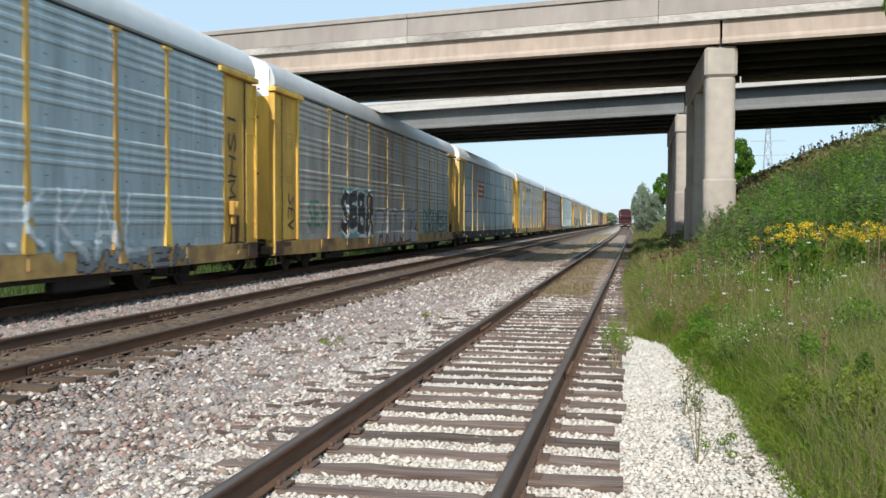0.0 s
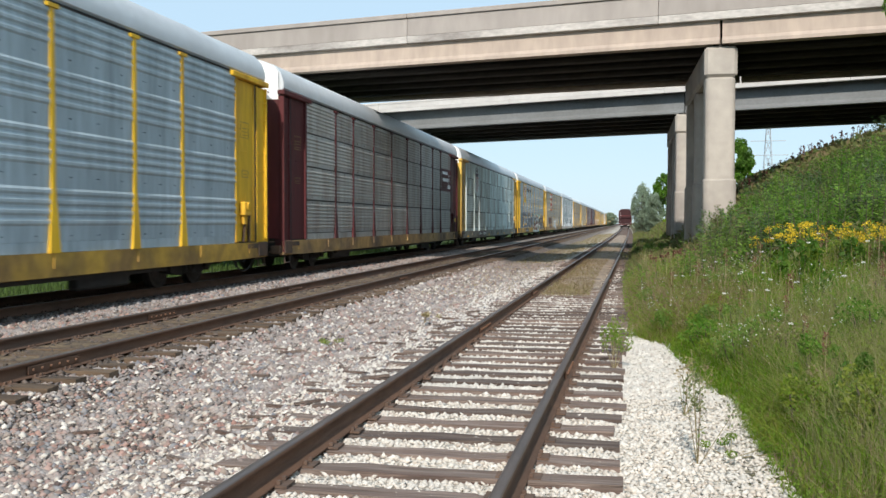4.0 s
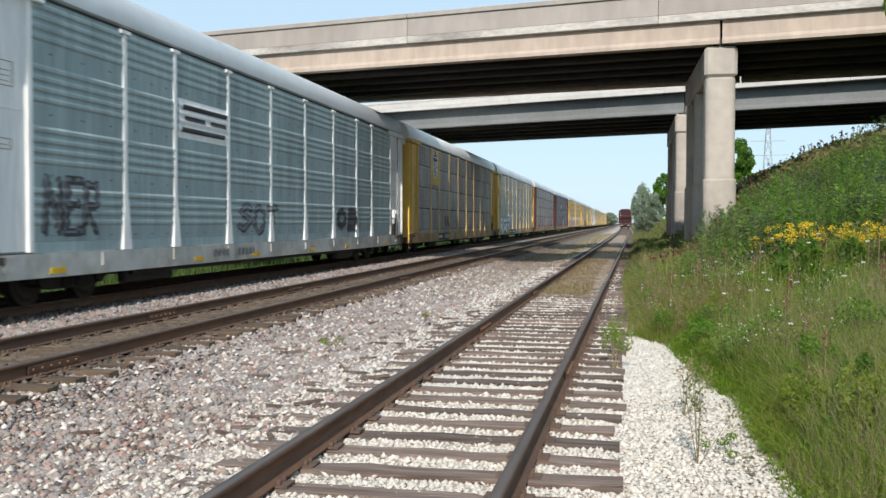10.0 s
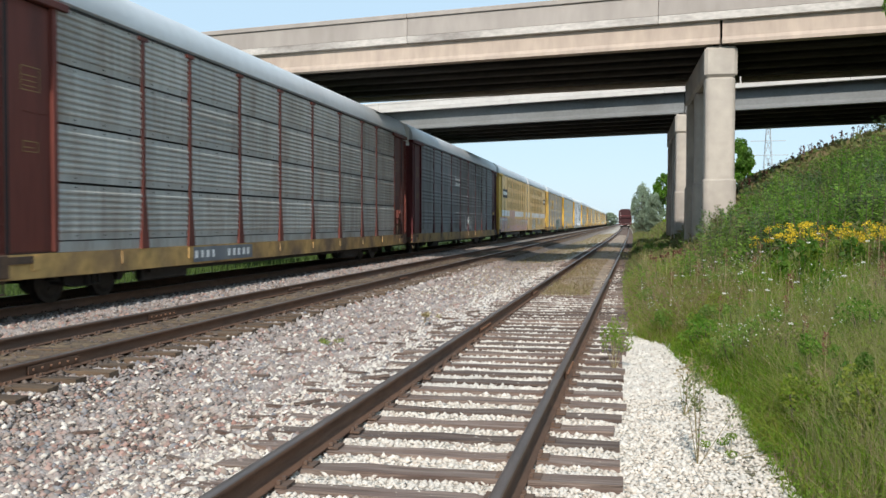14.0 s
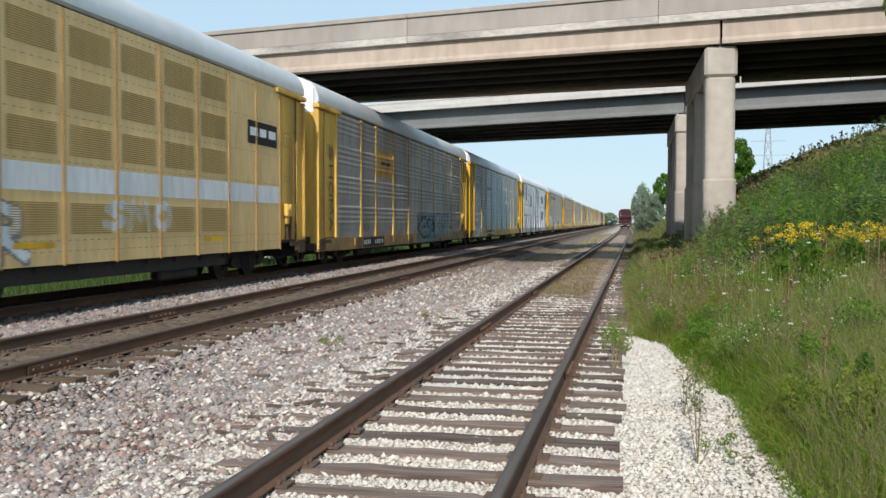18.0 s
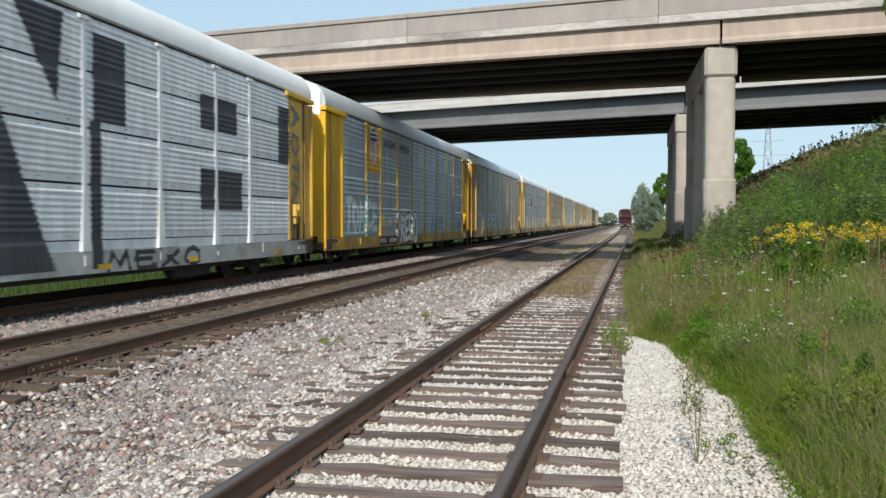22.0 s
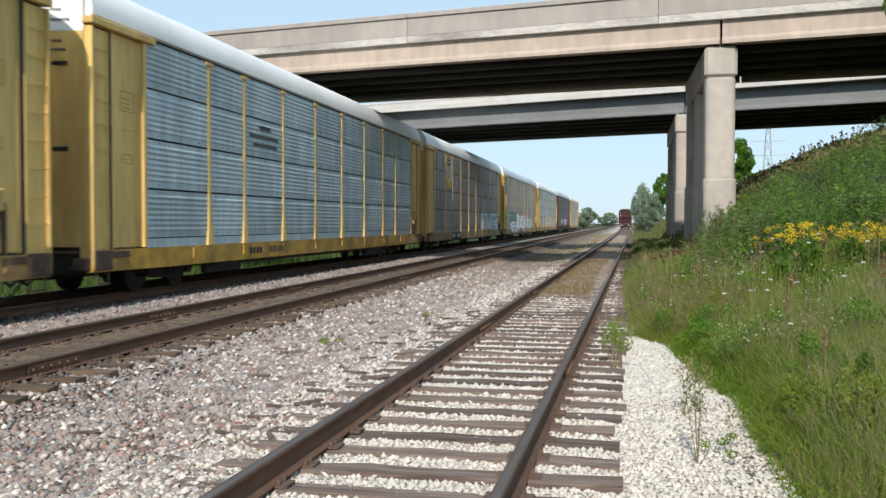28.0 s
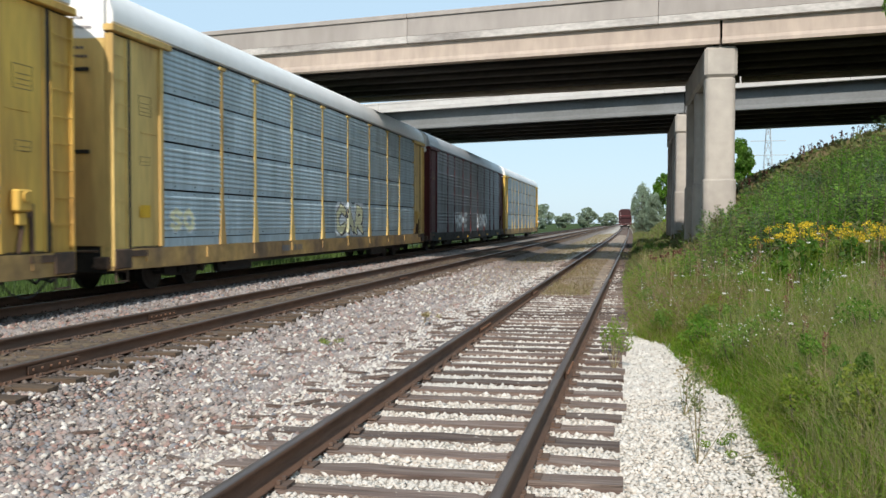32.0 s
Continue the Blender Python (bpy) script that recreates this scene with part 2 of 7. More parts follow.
def part(name, bm, mats, parent=None, label="", m=None, smooth=False):
    me = bpy.data.meshes.new(name)
    bm.to_mesh(me)
    bm.free()
    if smooth:
        for p in me.polygons:
            p.use_smooth = True
    return link_mesh(name, me, mats, parent, label, m)


def box(bm, x0, x1, y0, y1, z0, z1, mi=0, bevel=0.0):
    vs = [bm.verts.new((x, y, z)) for z in (z0, z1) for y in (y0, y1) for x in (x0, x1)]
    fs = [bm.faces.new([vs[i] for i in q]) for q in ((0, 2, 3, 1), (4, 5, 7, 6), (0, 1, 5, 4), (2, 6, 7, 3), (0, 4, 6, 2), (1, 3, 7, 5))]
    for f in fs:
        f.material_index = mi
    if bevel:
        es = {e for f in fs for e in f.edges}
        bmesh.ops.bevel(bm, geom=list(es), offset=bevel, segments=1, affect="EDGES")
    return vs


def boxed(*args, bevel=0.0):
    bm = bmesh.new()
    box(bm, *args, bevel=bevel)
    return bm


def extrude_y(bm, prof, y0, y1, mi=0, closed=True, caps=True):
    """A profile of (x, z) points pulled along y."""
    a = [bm.verts.new((x, y0, z)) for x, z in prof]
    c = [bm.verts.new((x, y1, z)) for x, z in prof]
    k = len(prof)
    for i in range(k if closed else k - 1):
        j = (i + 1) % k
        f = bm.faces.new((a[i], a[j], c[j], c[i]))
        f.material_index = mi
    if closed and caps:
        bm.faces.new(a[::-1]).material_index = mi
        bm.faces.new(c).material_index = mi


def cyl(bm, p, q, r, seg=10, r2=None, mi=0):
    p, q = Vector(p), Vector(q)
    rot = (q - p).to_track_quat("Z", "Y").to_matrix().to_4x4()
    g = bmesh.ops.create_cone(bm, cap_ends=True, segments=seg, radius1=r, radius2=r if r2 is None else r2, depth=(q - p).length,
                              matrix=Matrix.Translation((p + q) / 2) @ rot)
    for v in g["verts"]:
        for f in v.link_faces:
            f.material_index = mi


def raw_mesh(name, verts, faces, mats, parent=None, label="", idx=None):
    """A mesh from arrays: verts (n, 3), faces (m, 3) or (m, 4)."""
    verts, faces = np.asarray(verts, np.float32), np.asarray(faces, np.int32)
    me = bpy.data.meshes.new(name)
    me.vertices.add(len(verts))
    me.vertices.foreach_set("co", verts.ravel())
    k = faces.shape[1]
    me.loops.add(faces.size)
    me.loops.foreach_set("vertex_index", faces.ravel())
    me.polygons.add(len(faces))
    me.polygons.foreach_set("loop_start", np.arange(len(faces), dtype=np.int32) * k)
    for mt in mats if isinstance(mats, (list, tuple)) else [mats]:
        me.materials.append(mt)
    if idx is not None:
        me.polygons.foreach_set("material_index", np.asarray(idx, np.int32))
    me.update(calc_edges=True)
    me.validate()
    return link_mesh(name, me, mats, parent, label)


# ---- the line of the tracks ----
SIDING, MAIN_NEAR, MAIN_TRAIN = 1.4825, 6.895, 11.10
def on_line(s, left):
    """The point s metres along the line, left metres to the left of the camera, and the heading (radians to the left).
    The main tracks run straight; the siding draws slightly away from them and bends back."""
    if left > 4:
        return -left, s, 0.0
    u = min(s, 300.0)
    slope = 0.01009 - 5.29e-5 * u
    x = -left + 0.01009 * u - 2.645e-5 * u * u + slope * (s - u)
    return x, s, -math.atan(slope)


# ---- ground ----
def smooth(t):
    t = np.clip(t, 0, 1)
    return t * t * (3 - 2 * t)


def verge(y):
    """x of the edge where the weeds begin, right of the siding."""
    return np.interp(y, [0, 5.7, 7.3, 9.0, 9.8, 13.0, 13.9, 20, 30.5, 60, 100, 200, 400], [1.1, 0.97, 0.95, 0.98, 0.78, 0.50, 0.02, -0.08, -0.15, 0.25, 0.6, 0.8, 0.5])


def ground_z(x, y):
    x, y = np.asarray(x, float), np.asarray(y, float)
    z = np.full(np.broadcast(x, y).shape, -0.235)
    z = z - 0.10 * smooth((-2.9 - x) / 0.5) * smooth((x + 5.6) / 0.5) + 0.05 * smooth((-7.85 - x) / 0.2) * smooth((x + 10.2) / 0.2)
    z = z - 0.75 * smooth((-13.4 - x) / 2.5)
    z = z + 0.02 * smooth((x + 2.9) / 0.3) * smooth((0.0 - x) / 0.3) + 0.005 * smooth((x + 3.3) / 0.3) * smooth((-2.25 - x) / 0.25)
    r = np.maximum(x - verge(y) - 0.4 - 1.6 * smooth((y - 17) / 12), 0)
    high = 1.1 + 4.3 * smooth((y - 8.5) / 22) * (1 - smooth((y - 95) / 60))
    z = z + high * (1 - np.exp(-r * (0.42 + 0.9 * smooth((y - 18.5) / 14)) / np.maximum(high, 0.1) * 1.0))
    return z


def build_ground():
    xs = np.concatenate([[-2500, -900, -300, -120, -60, -35, -24], np.arange(-18, -3.7, 0.4), np.arange(-3.6, 0.5, 0.1), np.arange(0.6, 14, 0.4), [15, 18, 24, 35, 60, 150, 500, 2500]])
    ys = np.concatenate([[-300, -80, -30], np.arange(-10, 50, 0.8), np.arange(50, 160, 4), [170, 220, 300, 450, 700, 1200, 2600]])
    gx, gy = np.meshgrid(xs, ys)
    gz = ground_z(gx, gy) + np.random.default_rng(3).normal(0, 0.012, gx.shape) * ((gx < -13) | (gx > 2))
    nx = len(xs)
    i = np.arange((len(ys) - 1) * nx).reshape(-1, nx)[:, :-1].ravel()
    faces = np.stack([i, i + 1, i + 1 + nx, i + nx], 1)
    ob = raw_mesh("ground", np.stack([gx, gy, gz], -1).reshape(-1, 3), faces, M["ground"])
    for p in ob.data.polygons:
        p.use_smooth = True
    tagged(ob, "gravel railway bed with grassy verge and embankment", "ground", kind="structure")


build_ground()

# ---- tracks ----
RAIL_PROFILE = [(-0.068, -0.17), (0.068, -0.17), (0.068, -0.158), (0.012, -0.142), (0.009, -0.05), (0.034, -0.036), (0.036, -0.008),
                (0.028, 0.0), (-0.028, 0.0), (-0.036, -0.008), (-0.034, -0.036), (-0.009, -0.05), (-0.012, -0.142), (-0.068, -0.158)]


def bent_rail(name, left, s0, s1, parent, mats, z=0.0):
    """A rail swept along the line."""
    ss = [s for s in np.concatenate([np.arange(s0, min(s1, 60), 4.0), np.arange(60, s1, 15.0), [s1]]) if s0 <= s <= s1]
    verts, faces, idx = [], [], []
    k = len(RAIL_PROFILE)
    for s in ss:
        x, y, th = on_line(s, left)
        for px, pz in RAIL_PROFILE:
            verts.append((x + px * math.cos(th), y + px * math.sin(th), pz + z))
    for a in range(len(ss) - 1):
        for i in range(k):
            j = (i + 1) % k
            faces.append((a * k + i, a * k + j, (a + 1) * k + j, (a + 1) * k + i))
            idx.append(1 if i in (6, 7, 8) else 0)
    return raw_mesh(name, verts, faces, mats, parent, idx=idx)


def tie_mesh(name, seed, mat):
    rng = random.Random(seed)
    bm = bmesh.new()
    box(bm, -1.36, 1.36, -0.095, 0.095, -0.36, -0.172)
    bmesh.ops.subdivide_edges(bm, edges=[e for e in bm.edges if abs(e.verts[0].co.x - e.verts[1].co.x) > 1], cuts=7)
    for v in bm.verts:
        v.co.z += rng.uniform(-0.012, 0.004)
        v.co.y += rng.uniform(-0.012, 0.012)
    me = bpy.data.meshes.new(name)
    bm.to_mesh(me)
    bm.free()
    me.materials.append(mat)
    return me


def joined_ties(name, left, s0, s1, parent, mat, seed):
    rng = random.Random(seed)
    verts, faces = [], []
    s = s0
    while s < s1:
        x, y, th = on_line(s, left)
        c, sn = math.cos(th), math.sin(th)
        b = len(verts)
        for pz in (-0.33, -0.175):
            for px, py in ((-1.34, -0.11), (1.34, -0.11), (1.34, 0.11), (-1.34, 0.11)):
                verts.append((x + px * c - py * sn, y + px * sn + py * c, pz + rng.uniform(-0.01, 0.004)))
        faces += [(b + 4, b + 5, b + 6, b + 7), (b, b + 1, b + 5, b + 4), (b + 1, b + 2, b + 6, b + 5), (b + 2, b + 3, b + 7, b + 6), (b + 3, b, b + 4, b + 7)]
        s += 0.52
    return tagged(raw_mesh(name, verts, faces, mat, parent), kind="stuff")


def build_track(name, left, label, near, far, tie_mat, tie_shift, seed, z=0.0):
    rng = random.Random(seed)
    root = tagged(new(name), label, "railway track", kind="structure")
    for side in (-1, 1):
        bent_rail("rail", left + side * 0.753, -30, 1400, root, [M["rail"], M["rail_top"]])
    metas = [tie_mesh("railroad_tie", seed * 10 + i, tie_mat) for i in range(6)]
    s, n = near, 0
    spots = []
    while s < far:
        x, y, th = on_line(s + tie_shift, left + rng.uniform(-0.05, 0.05))
        ob = new("railroad_tie", metas[rng.randrange(6)])
        ob.matrix_basis = pose(x, y, rng.uniform(-0.012, 0.004), 0, rng.uniform(-0.3, 0.3), math.degrees(th) + rng.uniform(-1.0, 1.0))
        ob.parent = root
        spots.append((x, y))
        n += 1
        s = near + 0.505 * n + rng.uniform(-0.025, 0.025)
    joined_ties("far_ties", left, s + tie_shift, 420, root, tie_mat, seed)
    joined_ties("rear_ties", left, near + tie_shift - 0.52 * 62, near + tie_shift - 0.3, root, tie_mat, seed + 50)
    # tie plates with spike heads under both rails
    bm = bmesh.new()
    box(bm, -0.145, 0.145, -0.075, 0.075, -0.178, -0.163)
    for px in (-0.085, 0.085):
        box(bm, px - 0.012, px + 0.012, -0.06, -0.035, -0.16, -0.135)
        box(bm, px - 0.012, px + 0.012, 0.035, 0.06, -0.16, -0.135)
    pm = bpy.data.meshes.new("tie_plate")
    bm.to_mesh(pm)
    bm.free()
    pm.materials.append(M["plate"])
    for x, y in spots[:26]:
        for side in (-1, 1):
            ob = new("tie_plate", pm)
            ob.matrix_basis = pose(x + side * 0.753 + (on_line(y, left)[0] - x), y, 0.0)
            ob.parent = root
    # joint bars
    for side, sj in ((-1, 13.6 if name == "siding_track" else 14.2), (1, 9.9 if name == "siding_track" else 9.0), (-1, 20.5), (1, 25.0)):
        bm = bmesh.new()
        for e in (-1, 1):
            box(bm, e * 0.022 - 0.012, e * 0.022 + 0.012, -0.46, 0.46, -0.14, -0.05, bevel=0.006)
            for b in range(6):
                cyl(bm, (e * 0.03, -0.38 + b * 0.152, -0.095), (e * 0.058, -0.38 + b * 0.152, -0.095), 0.016, 6)
        x, y, th = on_line(sj, left - side * 0.753)
        part("joint_bar", bm, M["rail"], root, m=pose(x, y, 0.0, 0, 0, math.degrees(th)))
    return root


build_track("siding_track", SIDING, "weathered siding track of rusty rails on grey wooden ties", 2.845, 38.0, M["tie"], 0.0, 1)
build_track("main_track", MAIN_NEAR, "empty main track of brown rails on wooden ties", 5.0, 46.0, M["tie_brown"], 0.1, 2)
build_track("train_track", MAIN_TRAIN, "main track under the passing freight train", 5.0, 40.0, M["tie_brown"], 0.2, 3)


def stones(name, label, n, area, size, mat, seed, lift=0.0, keep=None):
    """Crushed stone: n small uneven pieces strewn over the ground, denser near the camera."""
    rng = np.random.default_rng(seed)
    x0, x1, y0, y1 = area
    y = y0 * (y1 / y0) ** rng.random(n)
    x = x0 + (x1 - x0) * rng.random(n)
    if keep is not None:
        ok = keep(x, y)
        x, y = x[ok], y[ok]
        n = len(x)
    r = size * (0.45 + 1.0 * rng.random(n) ** 2) * (0.8 + 0.3 * np.minimum(y / 12, 2.2))
    base = np.array([(0, 0, 1), (0.95, 0, 0.2), (0.25, 0.9, 0.25), (-0.8, 0.5, 0.15), (-0.75, -0.6, 0.25), (0.3, -0.9, 0.15), (0, 0, -0.7)])
    tri = np.array([(0, 1, 2), (0, 2, 3), (0, 3, 4), (0, 4, 5), (0, 5, 1), (6, 2, 1), (6, 3, 2), (6, 4, 3), (6, 5, 4), (6, 1, 5)])
    v = base[None] * (0.6 + 0.8 * rng.random((n, 7, 3)))
    v[y >= 9.0, 1:6, 2] -= 0.35
    v[:, :, 2] *= (0.55 + 0.3 * rng.random(n))[:, None]
    a = rng.random(n) * 6.283
    c, s = np.cos(a), np.sin(a)
    vx, vy = v[:, :, 0] * c[:, None] - v[:, :, 1] * s[:, None], v[:, :, 0] * s[:, None] + v[:, :, 1] * c[:, None]
    tilt = rng.normal(0, 0.35, n)[:, None]
    vz = v[:, :, 2] + vx * tilt
    z = ground_z(x, y) + lift + r * 0.12
    out = np.stack([x[:, None] + vx * r[:, None], y[:, None] + vy * r[:, None], z[:, None] + vz * r[:, None]], -1)
    faces = tri[None] + 7 * np.arange(n)[:, None, None]
    faces = np.concatenate([faces[:, :5].reshape(-1, 3), faces[y < 9.0][:, 5:].reshape(-1, 3)])      # undersides show on near stones only
    return tagged(raw_mesh(name, out.reshape(-1, 3), faces, mat), label, "gravel", kind="stuff")


stones("limestone_ballast", "white crushed limestone around the siding ties", 94000, (-3.6, 1.5, 4.2, 34.0), 0.024, M["limestone"], 5,
       keep=lambda x, y: (x < verge(y) + 0.08) & (np.abs(((x + 1.5) / 2.6)) < 1.2))
stones("granite_ballast", "pinkish grey crushed granite between the tracks", 62000, (-6.2, -2.3, 4.6, 40.0), 0.034, M["granite"], 6,
       keep=lambda x, y: np.random.default_rng(1).random(len(x)) < np.clip((-2.2 - x) / 1.3, 0, 1))
stones("scattered_limestone", "white stones strewn over the granite", 2600, (-5.9, -2.6, 4.6, 34.0), 0.036, M["limestone"], 10, lift=0.012)
stones("track_ballast", "brown grimy crushed stone in the main tracks", 18000, (-10.25, -5.9, 8.0, 46.0), 0.034, M["brown_stone"], 7, lift=0.035,
       keep=lambda x, y: (x > -8.25) | (x < -9.7))
stones("middle_ballast", "pinkish grey crushed stone between the two main tracks", 20000, (-10.2, -7.85, 8.0, 60.0), 0.036, M["granite"], 9, keep=lambda x, y: (np.abs(x + 11.1 - 0.753) > 0.12) & (np.abs(x + 6.895 + 0.753) > 0.12))


# ---- bridges ----
def bridge_frame(x0, y0, slope):
    """Pose of a bridge: x along its length, y across it away from the camera."""
    return pose(x0, y0, 0, 0, 0, math.degrees(math.atan(slope)))


def build_bridge(label, m, bottom, width, x_left, x_right, beam_h, slab_h, parapet_h, coping_h, over, lip, fascia, ledge, parapet, soffit, piers, girder_n):
    """Girders under a slab whose edge stands over them by over metres, with a solid parapet and coping on both sides."""
    root = tagged(new("road_bridge"), label, "bridge")
    root.matrix_basis = m
    deck0 = bottom + beam_h
    top = deck0 + slab_h
    # Deck and inner girders use the concrete with shade in its colour.
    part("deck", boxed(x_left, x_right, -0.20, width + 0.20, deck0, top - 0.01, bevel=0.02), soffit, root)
    spans = [x_left] + sorted(p for p in piers if x_left < p < x_right) + [x_right]
    for i in range(girder_n):
        y = over - 0.22 + i * (width - 0.06 - 2 * (over - 0.22)) / (girder_n - 1)
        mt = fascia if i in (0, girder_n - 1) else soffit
        for a, b in zip(spans[:-1], spans[1:]):
            bm = bmesh.new()
            prof = [(y - 0.10, bottom), (y + 0.36, bottom), (y + 0.36, bottom + 0.11), (y + 0.24, bottom + 0.23), (y + 0.24, deck0), (y, deck0),
                    (y, bottom + 0.23), (y - 0.10, bottom + 0.11)]
            va = [bm.verts.new((a + 0.04, q, z)) for q, z in prof]
            vb = [bm.verts.new((b - 0.04, q, z)) for q, z in prof]
            for k in range(8):
                bm.faces.new((va[k], vb[k], vb[(k + 1) % 8], va[(k + 1) % 8]))
            bm.faces.new(va), bm.faces.new(vb[::-1])
            bmesh.ops.recalc_face_normals(bm, faces=bm.faces)
            part("girder", bm, mt, root)
    pieces = (("slab_edge", ledge, deck0 - 0.004, top, 0.0, 0.30), ("parapet", parapet, top + 0.004, top + parapet_h, 0.02, 0.26),
              ("coping", parapet, top + parapet_h + 0.004, top + parapet_h + coping_h, -lip, 0.32))
    for y, sg in ((-0.22, 1), (width + 0.22, -1)):
        for name, mt, z0, z1, front, back in pieces:
            x = x_left
            while x < x_right:
                x2 = min(x + 9.0, x_right)
                y0, y1 = sorted((y + sg * front, y + sg * back))
                part(name, boxed(x + 0.006, x2 - 0.006, y0, y1, z0, z1, bevel=0.014), mt, root)
                x = x2
    part("road_surface", boxed(x_left, x_right, 0.1, width - 0.1, top + 0.004, top + 0.05), M["dark_steel"], root)
    return root


def round_box(bm, w, y, z0, z1, r):
    """A square shaft with rounded upright edges and a slight chamfer at the top."""
    ring = []
    for cx, cy, a0 in ((w / 2 - r, w - r, 0), (-w / 2 + r, w - r, 90), (-w / 2 + r, r, 180), (w / 2 - r, r, 270)):
        for k in range(6):
            a = radians(a0 + 18 * k)
            ring.append((cx + r * math.cos(a), y + cy + r * math.sin(a)))
    my = y + w / 2
    loops = [[bm.verts.new((px * f, my + (py - my) * f, z)) for px, py in ring] for f, z in ((1.0, z0), (1.0, z1 - 0.05), (0.955, z1))]
    n = len(ring)
    for a, b in zip(loops[:-1], loops[1:]):
        for i in range(n):
            bm.faces.new((a[i], a[(i + 1) % n], b[(i + 1) % n], b[i]))
    bm.faces.new(loops[-1]), bm.faces.new(loops[0][::-1])


def build_pier(label, x, y0, turn, z0, bottom, depth, mat, w=0.95, columns=3, foot=2.87):
    """A bent: columns in a row along the tracks with a cap on top."""
    root = tagged(new("bridge_pier"), label, "bridge pier", group="bridge piers")
    root.matrix_basis = pose(x, y0, 0, 0, 0, turn)
    part("cap", boxed(-w / 2 - 0.04, w / 2 + 0.04, 0.25, depth - 0.25, bottom - 1.05, bottom - 0.05, bevel=0.10), mat, root)
    for i in range(columns):
        y = 0.3 + i * (depth - 0.6 - w) / (columns - 1)
        bm = bmesh.new()
        round_box(bm, w, y, foot, bottom - 1.05, 0.2)
        part("column", bm, mat, root)
        bm = bmesh.new()
        round_box(bm, w + 0.1, y - 0.05, z0, foot, 0.22)
        part("footing", bm, mat, root)
    for y in (0.3, depth - 0.6):
        part("bearing", boxed(-0.25, 0.25, y, y + 0.3, bottom - 0.05, bottom), M["dark_steel"], root)
    return root


NEAR_M = bridge_frame(0.0, 31.62, -0.185)
FAR_M = bridge_frame(0.0, 50.82, -0.335)
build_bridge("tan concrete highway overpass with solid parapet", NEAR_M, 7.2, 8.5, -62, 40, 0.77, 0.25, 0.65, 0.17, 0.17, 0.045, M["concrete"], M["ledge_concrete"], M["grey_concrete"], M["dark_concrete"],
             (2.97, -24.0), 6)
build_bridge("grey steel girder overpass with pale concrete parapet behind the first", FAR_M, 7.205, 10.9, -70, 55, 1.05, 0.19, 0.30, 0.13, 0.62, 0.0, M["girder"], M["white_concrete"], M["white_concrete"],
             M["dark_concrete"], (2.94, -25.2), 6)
build_pier("pale concrete bridge pier with square columns and cap", 2.93, 30.8, 1.0, -0.5, 7.2, 8.5, M["pale_concrete"], 0.95, 3)
build_pier("pale concrete bridge pier beyond the tracks", -23.5, 35.7, 1.0, -1.5, 7.2, 8.5, M["pale_concrete"], 0.95, 3)
build_pier("concrete bridge pier under the far overpass", 2.86, 49.73, 0.0, -0.5, 7.205, 10.9, M["pale_concrete"], 0.8, 4, 3.09)
build_pier("concrete bridge pier under the far overpass beyond the tracks", -23.94, 58.46, 0.0, -1.5, 7.205, 10.9, M["pale_concrete"], 0.8, 4, 3.09)


# ---- the train ----
SPEED, PITCH_LEN, LONG_LEN, FIRST_GAP = 21.129, 28.4, 43.187, 23.554
HALF, FULL = 13.575, 27.15
POSTS = [1.93, 4.82, 6.84, 9.54, 12.28, 15.00, 17.74, 20.40, 22.40, 25.22]
Z_PANEL, Z_GUTTER, ROW = 1.12, 5.20, 1.02
SKIN = 1.53


def levels(rows):
    """Heights and outward offsets of the corrugated side sheets, row by row: clusters of ribs between flat bands."""
    bands = []
    for k in range(4):
        h = (Z_GUTTER - Z_PANEL) / 4
        z0, z1 = Z_PANEL + k * h, Z_PANEL + (k + 1) * h
        gap = 0.021 if rows > 1 else 0.0
        lv = [(z0 + gap + 0.001, 0.0), (z0 + 0.10, 0.0)]
        n = 7 if rows > 1 else 4
        rib = 0.022 if rows > 1 else 0.026
        low = 0.14 if rows > 1 else 0.26
        p = (h - 0.24) / 7 if rows > 1 else 0.172
        for i in range(n):
            a = z0 + low + i * p
            lv += [(a + 0.06 * p, 0.0), (a + 0.30 * p, rib), (a + 0.58 * p, rib), (a + 0.84 * p, 0.0)]
        lv += [(z1 - gap - 0.001, 0.0)]
        bands.append(lv)
    return bands if rows > 1 else [sum(bands, [])]


LEVELS = {1: levels(1), 4: levels(4)}
PANEL_MESH = {}


